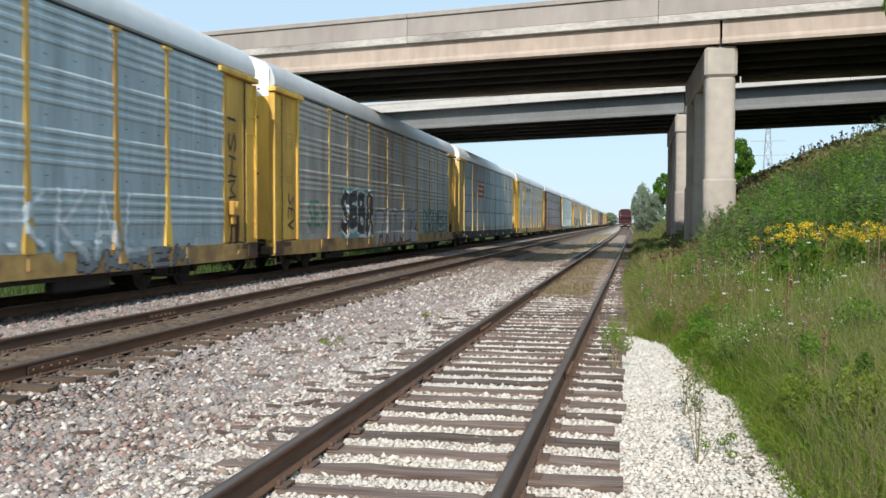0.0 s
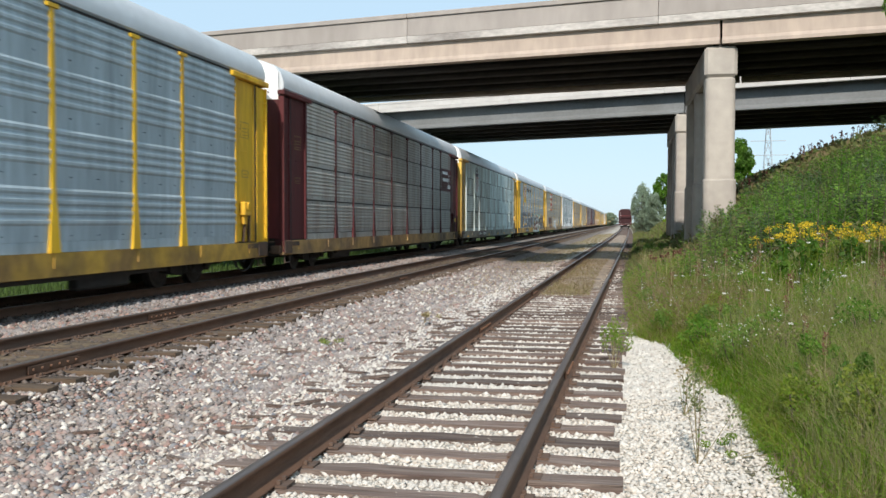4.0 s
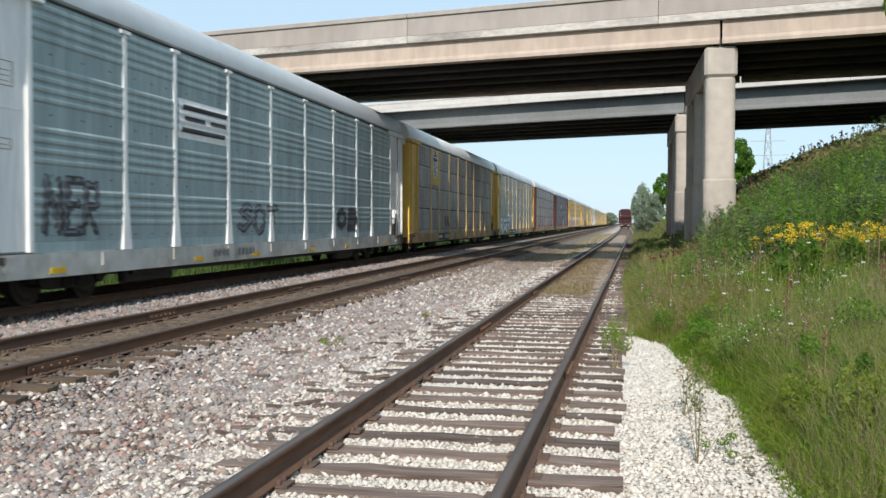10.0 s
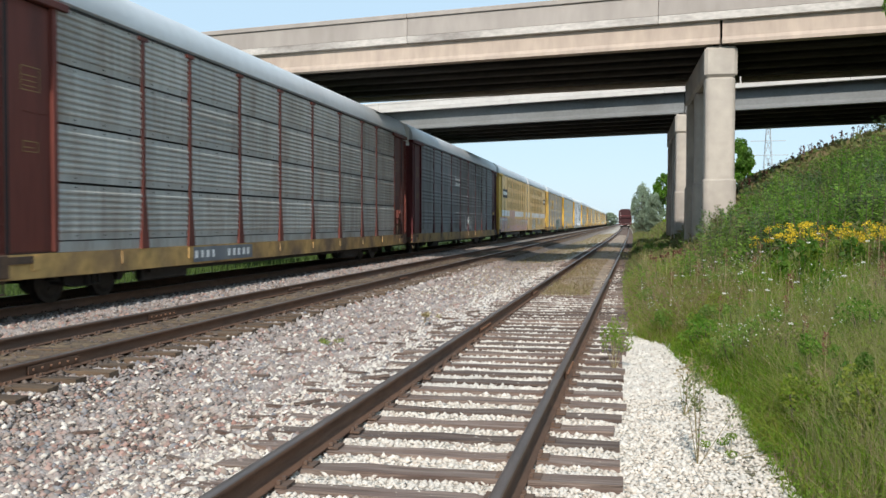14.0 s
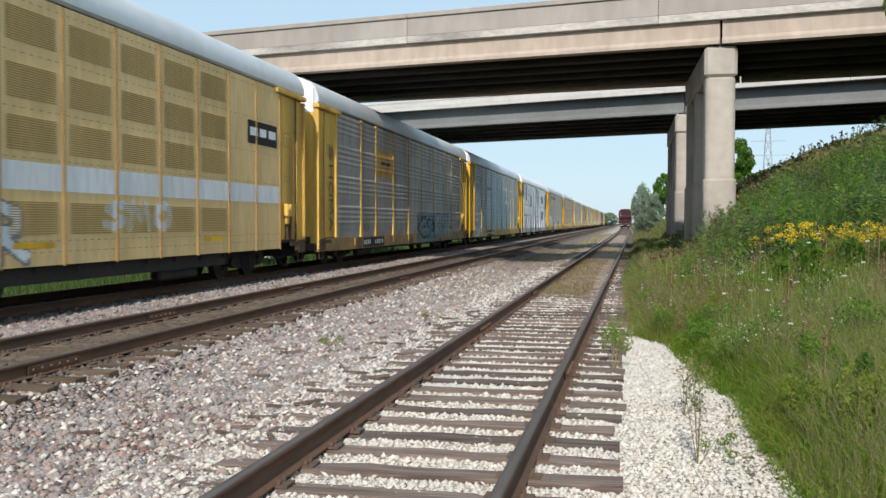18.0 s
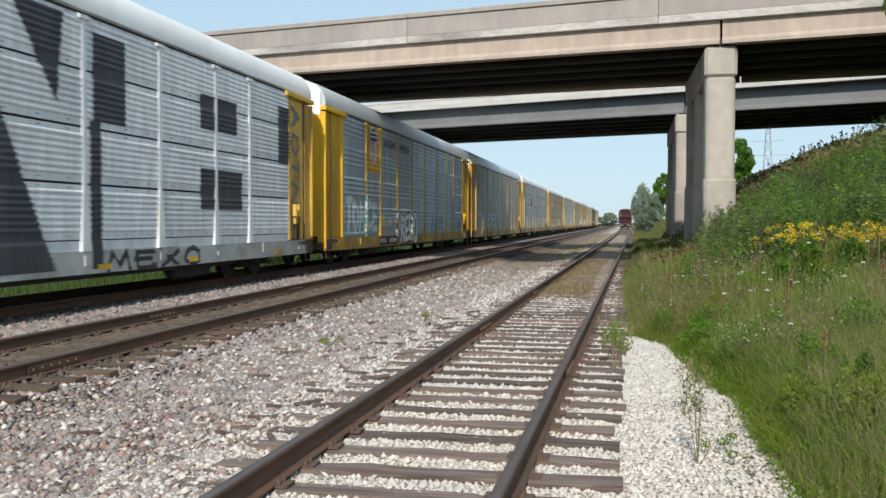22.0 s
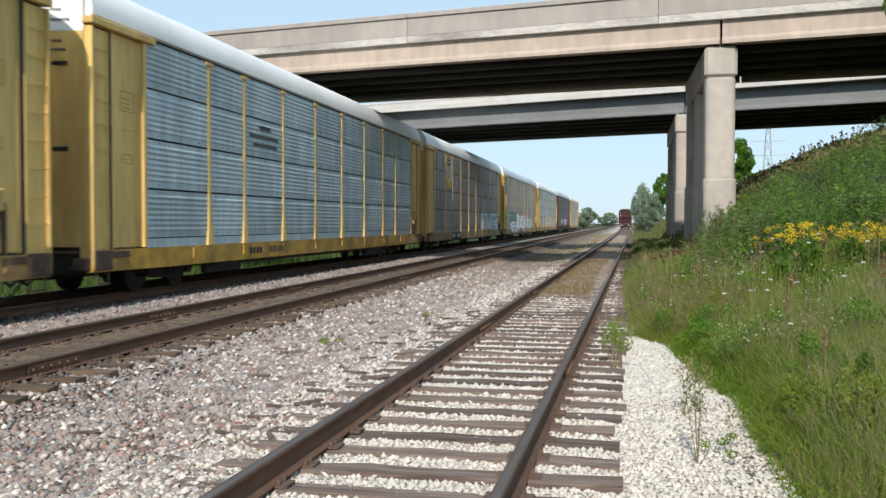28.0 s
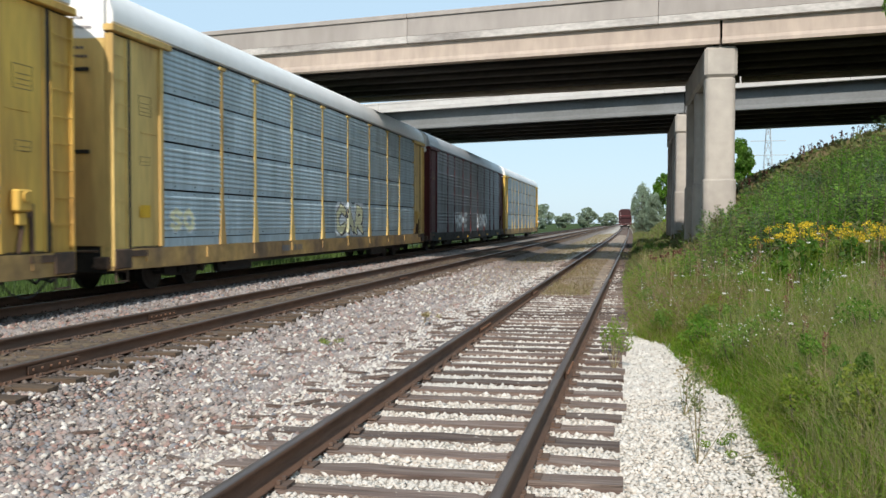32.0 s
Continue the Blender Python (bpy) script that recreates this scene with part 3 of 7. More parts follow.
def panel_mesh(width, rows, k, mat):
    key = (round(width, 2), rows, k, mat.name)
    if key not in PANEL_MESH:
        lv = LEVELS[rows][k]
        v, f = [], []
        for z, o in lv:
            v += [(SKIN + o, -width / 2 + 0.02, z), (SKIN + o, width / 2 - 0.02, z)]
        for i in range(len(lv) - 1):
            f.append((2 * i, 2 * i + 1, 2 * i + 3, 2 * i + 2))
        # folded edges give the sheet its depth
        b = len(v)
        z0, z1 = lv[0][0], lv[-1][0]
        v += [(SKIN - 0.05, -width / 2 + 0.02, z0), (SKIN - 0.05, width / 2 - 0.02, z0), (SKIN - 0.05, -width / 2 + 0.02, z1), (SKIN - 0.05, width / 2 - 0.02, z1)]
        e = 2 * len(lv)
        f += [(b, b + 1, 1, 0), (e - 2, e - 1, b + 3, b + 2)]
        nf = len(f)
        for zc in ([z0 + 0.07, z1 - 0.05] if rows > 1 else [Z_PANEL + 0.10 + 1.02 * i for i in range(4)]):      # small dark clips that hold the sheets
            for yc in (-0.30 * width, 0.02 * width, 0.33 * width):
                b = len(v)
                v += [(SKIN + dx, yc + dy, zc + dz) for dx in (0.0, 0.012) for dy, dz in ((-0.02, -0.008), (0.02, -0.008), (0.02, 0.008), (-0.02, 0.008))]
                f += [(b + 4, b + 5, b + 6, b + 7)] + [(b + i, b + (i + 1) % 4, b + 4 + (i + 1) % 4, b + 4 + i) for i in range(4)]
        me = bpy.data.meshes.new("side_panel")
        me.from_pydata(v, [], f)
        me.materials.append(mat)
        me.materials.append(M["dark_steel"])
        me.polygons.foreach_set("material_index", [0] * nf + [1] * (len(f) - nf))
        PANEL_MESH[key] = me
    return PANEL_MESH[key]


ROOF_PROFILE = [(1.50, 5.20), (1.56, 5.25), (1.56, 5.42), (1.47, 5.68), (1.27, 5.90), (0.88, 6.05), (0.4, 6.12), (0.0, 6.14)]
ROOF_PROFILE = ROOF_PROFILE + [(-x, z) for x, z in ROOF_PROFILE[-2::-1]]
SHARED = {}


def shared(key, make, mats):
    """A mesh that alike parts share."""
    if key not in SHARED:
        bm = make()
        me = bpy.data.meshes.new(key.split("|")[0])
        bm.to_mesh(me)
        bm.free()
        for mt in mats:
            me.materials.append(mt)
        if "roof" in key:
            me.polygons.foreach_set("use_smooth", [True] * len(me.polygons))
            me.set_sharp_from_angle(angle=radians(34))
        SHARED[key] = me
    return SHARED[key]


def put(name, key, make, mats, parent, m=None, label=""):
    ob = new(name, shared(key, make, mats))
    ob.parent = parent
    if m is not None:
        ob.matrix_basis = m
    if label:
        ob["label"] = label
    return ob


def roof_bm(length):
    bm = bmesh.new()
    extrude_y(bm, ROOF_PROFILE, -length / 2, length / 2)
    y = -length / 2 + 1.4
    while y < length / 2 - 0.3:     # lapped joints of the roof sheets
        extrude_y(bm, [(x * 1.002, z + 0.005) for x, z in ROOF_PROFILE[2:-2]], y, y + 0.06, closed=False)
        y += 2.7
    bmesh.ops.recalc_face_normals(bm, faces=bm.faces)
    return bm


def liner_bm(length):
    bm = bmesh.new()
    # Solid box: the shade of the hollow interior, put in as a shape.
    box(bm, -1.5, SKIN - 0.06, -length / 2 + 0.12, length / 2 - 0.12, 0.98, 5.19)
    return bm


def far_wall_bm(length):
    bm = bmesh.new()
    box(bm, -1.56, -1.505, -length / 2 + 0.1, length / 2 - 0.1, 0.98, 5.19)
    for s in POSTS:
        y = -HALF + s
        if abs(y) < length / 2:
            box(bm, -1.60, -1.56, y - 0.06, y + 0.06, 0.98, 5.19)
    return bm


def post_bm():
    bm = bmesh.new()
    box(bm, 1.53, 1.564, -0.062, 0.062, 2.05, 5.10)
    a = [bm.verts.new(c) for c in ((1.53, -0.15, 0.93), (1.53, 0.15, 0.93), (1.59, 0.15, 0.93), (1.59, -0.15, 0.93),
                                   (1.53, -0.062, 2.05), (1.53, 0.062, 2.05), (1.564, 0.062, 2.05), (1.564, -0.062, 2.05))]
    for q in ((0, 1, 5, 4), (1, 2, 6, 5), (2, 3, 7, 6), (3, 0, 4, 7), (0, 3, 2, 1)):
        bm.faces.new([a[i] for i in q])
    box(bm, 1.53, 1.59, -0.17, 0.17, 5.08, 5.15)
    bmesh.ops.recalc_face_normals(bm, faces=bm.faces)
    return bm


def ladder_bm():
    """Corner channel with rungs, at the right-hand side, y from 0 (car's end) to 0.6."""
    bm = bmesh.new()
    box(bm, 1.30, 1.58, 0.0, 0.05, 0.62, 5.02)
    box(bm, 1.47, 1.505, 0.05, 0.55, 0.62, 5.02)
    box(bm, 1.47, 1.535, 0.55, 0.60, 0.62, 5.02)
    for i in range(9):
        z = 0.95 + i * 0.46
        box(bm, 1.553, 1.567, 0.05, 0.55, z, z + 0.02)
    return bm


def end_plate_bm():
    bm = bmesh.new()
    box(bm, 1.46, 1.50, 0.74, 1.84, 0.95, 5.04)
    box(bm, 1.40, 1.52, 0.72, 0.78, 0.95, 5.04)
    box(bm, 1.50, 1.515, 1.15, 1.7, 3.25, 3.27)
    return bm


def end_post_bm():
    return boxed(1.44, 1.56, 1.842, 1.98, 0.95, 5.1, bevel=0.012)


def header_bm():
    return boxed(1.40, 1.62, -0.05, 2.25, 5.06, 5.19, bevel=0.015)


def door_bm(z0, z1):
    """Folding end door: curved leaves between the corner posts."""
    bm = bmesh.new()
    n = 12
    pts = []
    for i in range(n + 1):
        x = -1.42 + 2.84 * i / n
        pts.append((x, -0.16 * (1 - (x / 1.42) ** 2) - (0.03 if i % 3 == 0 else 0.0)))
    if z1 < 5.1:
        tops = [z1] * (n + 1)
    else:
        tops = [np.interp(abs(x), [0, 0.4, 0.88, 1.27, 1.42, 1.5], [6.09, 6.08, 6.01, 5.86, 5.7, 5.5]) for x, y in pts]
    a = [bm.verts.new((x, y, z0)) for x, y in pts] + [bm.verts.new((x, y, t)) for (x, y), t in zip(pts, tops)]
    b = [bm.verts.new((x, y + 0.05, z0)) for x, y in pts] + [bm.verts.new((x, y + 0.05, t)) for (x, y), t in zip(pts, tops)]
    for i in range(n):
        bm.faces.new((a[i], a[i + 1], a[n + 2 + i], a[n + 1 + i]))
        bm.faces.new((b[i + 1], b[i], b[n + 1 + i], b[n + 2 + i]))
        bm.faces.new((a[n + 1 + i], a[n + 2 + i], b[n + 2 + i], b[n + 1 + i]))
    bmesh.ops.recalc_face_normals(bm, faces=bm.faces)
    return bm


def door_print_bm():
    """Rows of plain bars that stand for the print at the top of the door."""
    bm = bmesh.new()
    for z, n in ((5.28, 4), (5.10, 6), (4.72, 4), (4.56, 5)):
        for i in range(n):
            x = 0.74 + i * 0.075
            y = -0.16 * (1 - (x / 1.42) ** 2)
            box(bm, x, x + 0.05, y - 0.012, y + 0.02, z, z + 0.05)
    return bm


def handle_bm():
    return boxed(0.80, 1.14, -0.118, -0.08, 0.0, 0.075, bevel=0.008)


def sill_bm(length):
    """Side sill: a shallow channel along the car."""
    bm = bmesh.new()
    h = length / 2
    stations = [(-h, 0.54), (-h + 3.0, 0.52), (h - 3.0, 0.52), (h, 0.54)]
    rings = []
    for y, z in stations:
        rings.append([bm.verts.new(c) for c in ((1.50, y, 0.93), (1.56, y, 0.93), (1.56, y, z), (1.44, y, z - 0.02), (1.44, y, z + 0.03), (1.50, y, z + 0.03))])
    for a, b in zip(rings[:-1], rings[1:]):
        for i in range(6):
            bm.faces.new((a[i], a[(i + 1) % 6], b[(i + 1) % 6], b[i]))
    bm.faces.new(rings[0]), bm.faces.new(rings[-1])
    y = -h + 1.2
    while y < h - 0.8:
        box(bm, 1.56, 1.585, y, y + 0.22, 0.66, 0.90)
        y += 2.75
    bmesh.ops.recalc_face_normals(bm, faces=bm.faces)
    return bm


def deck_bm(length):
    bm = bmesh.new()
    h = length / 2
    box(bm, -1.5, 1.50, -h, h, 0.88, 0.975)
    box(bm, -0.38, 0.38, -h + 0.3, h - 0.3, 0.36, 0.88)
    for i in range(9):
        y = -h + 5.4 + i * (2 * h - 10.8) / 8
        box(bm, -1.46, 1.46, y - 0.09, y + 0.09, 0.60, 0.88)
    box(bm, 0.5, 1.15, -1.9, -0.4, 0.38, 0.80, bevel=0.08)
    cyl(bm, (0.9, 0.6, 0.58), (0.9, 2.0, 0.58), 0.2, 10)
    box(bm, -1.58, -1.5, -h, h, 0.45, 0.93)
    box(bm, 1.30, 1.42, -h + 5.3, h - 5.3, 0.42, 0.88)
    for y in (-h + 0.0, h - 0.45):
        box(bm, -1.4, 1.42, y, y + 0.45, 0.50, 0.90)
    box(bm, 1.1, 1.3, -h + 5.2, -h + 7.2, 0.24, 0.6, bevel=0.05)
    box(bm, 1.1, 1.34, h - 8.4, h - 6.6, 0.2, 0.6, bevel=0.05)
    return bm


def lower_strip_bm(length):
    return boxed(1.47, 1.53, -length / 2 + 2.0, length / 2 - 2.0, 0.935, 1.118)


def coupler_bm():
    bm = bmesh.new()
    box(bm, -0.12, 0.12, -0.42, 0.5, 0.72, 0.92, bevel=0.03)
    box(bm, -0.17, 0.2, -0.55, -0.3, 0.66, 0.98, bevel=0.05)
    return bm


def hose_bm():
    bm = bmesh.new()
    pts = [(0.45, 0.1, 0.70), (0.5, -0.15, 0.45), (0.5, -0.4, 0.33), (0.45, -0.62, 0.42)]
    for a, b in zip(pts[:-1], pts[1:]):
        cyl(bm, a, b, 0.03, 6)
    box(bm, 0.7, 0.74, -0.02, 0.35, 0.5, 0.85)
    cyl(bm, (0.5, 0.2, 0.72), (1.3, 0.2, 0.72), 0.02, 6)
    return bm


def stencil_bm():
    """Small print on the end plate: outlined boxes and lines, drawn as thin bars."""
    bm = bmesh.new()
    for y0, y1, z0, z1 in ((1.06, 1.56, 3.6, 4.0), (1.10, 1.5, 2.6, 2.78)):
        for a, b in ((z0, z0 + 0.012), (z1 - 0.012, z1)):
            box(bm, 1.50, 1.506, y0, y1, a, b)
        for a, b in ((y0, y0 + 0.012), (y1 - 0.012, y1)):
            box(bm, 1.50, 1.506, a, b, z0 + 0.012, z1 - 0.012)
        z = z0 + 0.07
        while z < z1 - 0.08:
            box(bm, 1.50, 1.506, y0 + 0.06, y1 - 0.1, z, z + 0.012)
            z += 0.085
    return bm


def brake_lever_bm():
    bm = bmesh.new()
    cyl(bm, (1.53, 1.15, 0.95), (1.56, 1.2, 1.75), 0.045, 8)
    cyl(bm, (1.53, 1.5, 0.95), (1.55, 1.38, 1.6), 0.04, 8)
    cyl(bm, (1.56, 1.2, 1.75), (1.55, 1.38, 1.6), 0.035, 8)
    cyl(bm, (1.50, 1.3, 1.62), (1.56, 1.3, 1.62), 0.10, 10)
    return bm


def brake_box_bm():
    """Hand brake housing low on the end plate, with a bracket under it."""
    bm = bmesh.new()
    box(bm, 1.505, 1.66, 1.28, 1.66, 1.62, 1.98, bevel=0.03)
    box(bm, 1.505, 1.60, 1.36, 1.58, 1.40, 1.62, bevel=0.02)
    cyl(bm, (1.66, 1.47, 1.86), (1.70, 1.47, 1.86), 0.09, 10)
    return bm


def hose_loop_bm():
    """A slack brake hose that hangs in a loop below the sill's end."""
    bm = bmesh.new()
    pts = [(1.38, 1.75 - 1.25 * i / 10, 0.50 - 0.30 * math.sin(math.pi * i / 10) ** 0.8) for i in range(11)]
    for a, b in zip(pts[:-1], pts[1:]):
        cyl(bm, a, b, 0.02, 6)
    return bm


def bracket_bm():
    """Rusty castings and rods at the sill's end."""
    bm = bmesh.new()
    box(bm, 1.562, 1.60, 0.02, 0.62, 0.56, 0.94, bevel=0.02)
    box(bm, 1.562, 1.585, 0.62, 1.25, 0.78, 0.90)
    box(bm, 1.20, 1.50, -0.12, 0.10, 0.56, 0.80, bevel=0.03)
    cyl(bm, (1.15, -0.05, 0.62), (1.5, 0.6, 0.50), 0.03, 6)
    cyl(bm, (0.4, -0.10, 0.90), (1.3, -0.10, 0.90), 0.025, 6)
    return bm


def stirrup_bm():
    bm = bmesh.new()
    for y in (0.12, 0.52):
        box(bm, 1.52, 1.55, y, y + 0.03, 0.32, 0.63)
    box(bm, 1.50, 1.57, 0.12, 0.55, 0.30, 0.33)
    return bm


def side_frame_bm():
    bm = bmesh.new()
    for e in (1.02, -1.02):
        prof = [(-1.25, 0.62), (-1.05, 0.70), (-0.6, 0.74), (0.6, 0.74), (1.05, 0.70), (1.25, 0.62), (1.2, 0.42), (0.95, 0.38), (0.55, 0.26), (-0.55, 0.26), (-0.95, 0.38), (-1.2, 0.42)]
        a = [bm.verts.new((e - 0.09, y, z)) for y, z in prof]
        b = [bm.verts.new((e + 0.09, y, z)) for y, z in prof]
        k = len(prof)
        for i in range(k):
            bm.faces.new((a[i], a[(i + 1) % k], b[(i + 1) % k], b[i]))
        bm.faces.new(a), bm.faces.new(b[::-1])
        for y in (-0.875, 0.875):
            cyl(bm, (e - 0.13, y, 0.44), (e + 0.16, y, 0.44), 0.13, 10)
        for y in (-0.2, 0.0, 0.2):
            cyl(bm, (e + (0.1 if e > 0 else -0.1), y, 0.30), (e + (0.1 if e > 0 else -0.1), y, 0.58), 0.06, 8)
    box(bm, -1.0, 1.0, -0.25, 0.25, 0.40, 0.66)
    bmesh.ops.recalc_face_normals(bm, faces=bm.faces)
    return bm


WHEEL_R = 0.457
def wheelset_bm():
    bm = bmesh.new()
    cyl(bm, (-0.98, 0, 0), (0.98, 0, 0), 0.085, 10)
    for e in (-1, 1):
        cyl(bm, (e * 0.70, 0, 0), (e * 0.83, 0, 0), WHEEL_R, 28)
        cyl(bm, (e * 0.68, 0, 0), (e * 0.71, 0, 0), WHEEL_R + 0.028, 28)
        cyl(bm, (e * 0.83, 0, 0), (e * 0.86, 0, 0), WHEEL_R - 0.07, 20, WHEEL_R - 0.14)
        for i in range(3):
            a = i * 2.094
            box(bm, e * 0.865 - 0.01, e * 0.865 + 0.01, math.cos(a) * 0.2 - 0.04, math.cos(a) * 0.2 + 0.04, math.sin(a) * 0.2 - 0.04, math.sin(a) * 0.2 + 0.04)
    return bm


AXLES = []


def add_truck(car, y):
    t = put("truck", "truck", side_frame_bm, [M["dark_steel"]], car, pose(0, y, 0))
    for dy in (-0.875, 0.875):
        w = put("wheelset", "wheelset", wheelset_bm, [M["wheel"]], t)
        w.matrix_parent_inverse = Matrix.Translation((0, dy, WHEEL_R - 0.012))
        AXLES.append(w)


def add_end(car, c, length, sign):
    """All that stands at one end of the car. sign -1: the leading end, 1: the trailing one."""
    y = sign * length / 2
    # parts are drawn for the leading end at y = 0; the trailing end is their mirror image
    m = pose(0, y, 0) @ Matrix.Diagonal((1, -sign, 1, 1))
    e = M[c["end"]]
    key = "|" + c["end"] + str(sign)

    def mirrored(make):
        def f():
            bm = make()
            bmesh.ops.transform(bm, matrix=Matrix.Diagonal((1, -sign, 1, 1)), verts=bm.verts)
            if sign > 0:
                bmesh.ops.reverse_faces(bm, faces=bm.faces)
            return bm
        return f
    at = pose(0, y, 0)
    pl = c.get("plate", {}).get(sign, c["end"])
    put("corner_ladder", "corner_ladder" + key, mirrored(ladder_bm), [e], car, at)
    put("end_plate", "end_plate|" + pl + str(sign), mirrored(end_plate_bm), [M[pl]], car, at)
    pp = c.get("end_post", {}).get(sign, c["end"])
    put("end_post", "end_post|" + pp + str(sign), mirrored(end_post_bm), [M[pp]], car, at)
    # A black strip fills the open gap to give it its shade.
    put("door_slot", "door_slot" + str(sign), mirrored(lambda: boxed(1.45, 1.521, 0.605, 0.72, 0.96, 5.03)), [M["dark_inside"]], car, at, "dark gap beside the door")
    put("header_beam", "header_beam" + key, mirrored(header_bm), [e], car, at)
    put("end_door", "end_door" + key, mirrored(lambda: door_bm(1.0, 4.92)), [e], car, at)
    put("door_top", "door_top" + str(sign), mirrored(lambda: door_bm(4.925, 5.9)), [M["roof_white"]], car, at, "white painted door top")
    put("door_print", "door_print" + str(sign), mirrored(door_print_bm), [M["faded_black"]], car, at)["kind"] = "stuff"
    for z in (2.75, 4.3):
        put("door_handle", "door_handle" + str(sign), mirrored(handle_bm), [M["dark_steel"]], car, pose(0, y, z))
    put("stencil_print", "stencil_print" + str(sign), mirrored(stencil_bm), [M["stencil"]], car, at)["kind"] = "stuff"
    if sign > 0:
        put("brake_lever", "brake_lever", mirrored(brake_lever_bm), [M["rust"]], car, at)
        put("brake_box", "brake_box" + key, mirrored(brake_box_bm), [e], car, at)
        put("hose_loop", "hose_loop", mirrored(hose_loop_bm), [M["dark_steel"]], car, at)
    put("coupler", "coupler" + str(sign), mirrored(coupler_bm), [M["dark_steel"]], car, at)
    put("air_hose", "air_hose" + str(sign), mirrored(hose_bm), [M["dark_steel"]], car, at)
    put("stirrup_step", "stirrup_step" + str(sign), mirrored(stirrup_bm), [M["rust"]], car, at)
    put("end_bracket", "end_bracket" + str(sign), mirrored(bracket_bm), [M["rust"]], car, at)


# ---- markings on the sides ----
def sheet_x(z, rows):
    """How far the side sheet stands out at the height z."""
    for lv in LEVELS[rows]:
        if lv[0][0] - 0.03 <= z <= lv[-1][0] + 0.03:
            return SKIN + float(np.interp(z, [q[0] for q in lv], [q[1] for q in lv]))
    return SKIN if z > Z_PANEL else 1.56


def draped(name, car, rows, y0, y1, z0, z1, mask, mats, label="", step=0.045, proud=0.006, flat=None):
    """Paint on the corrugated side: a thin skin that follows the sheet where mask(u, v) gives a colour (0: none, n: the n-th)."""
    flat = flat or car.get("flat_side")
    zs = {z0, z1}
    for lv in LEVELS[rows]:
        zs |= {z for z, o in lv if z0 < z < z1}
    zs = sorted(zs)
    fine = []
    for a, b in zip(zs[:-1], zs[1:]):
        k = max(1, int(math.ceil((b - a) / step)))
        fine += [a + (b - a) * i / k for i in range(k)]
    zs = fine + [zs[-1]]
    ys = np.linspace(y0, y1, max(2, int((y1 - y0) / step) + 1))
    zm, ym = (np.array(zs[:-1]) + np.array(zs[1:])) / 2, (ys[:-1] + ys[1:]) / 2
    u, v = np.meshgrid((ym - y0) / (y1 - y0), (zm - z0) / (z1 - z0))
    k = mask(u, v)
    xs = [(flat if flat else sheet_x(z, rows)) + proud for z in zs]
    ny = len(ys)
    verts = [(x, y, z) for x, z in zip(xs, zs) for y in ys]
    if name == "graffiti" and not flat:       # the spray runs on over the side posts
        near = np.array([min(abs(y + HALF - q) for q in POSTS[1:-1]) for y in ys])
        verts = [(max(x, (1.598 if d < float(np.interp(z, [0.93, 2.05], [0.16, 0.06])) else x) if z < 5 else x), y, z) if z > 0.93 else (x, y, z)
                 for x, z in zip(xs, zs) for y, d in zip(ys, near)]
    r, c = np.nonzero(k)
    if not len(r):
        return None
    i = r * ny + c
    faces = np.stack([i, i + 1, i + 1 + ny, i + ny], 1)
    used, inv = np.unique(faces, return_inverse=True)
    return raw_mesh(name, np.array(verts)[used], inv.reshape(faces.shape), [M[q] for q in mats], car, label, idx=k[r, c] - 1)


def seg_dist(u, v, a, b):
    ax, ay, bx, by = *a, *b
    dx, dy = bx - ax, by - ay
    t = np.clip(((u - ax) * dx + (v - ay) * dy) / (dx * dx + dy * dy + 1e-9), 0, 1)
    return np.hypot(u - ax - t * dx, v - ay - t * dy)


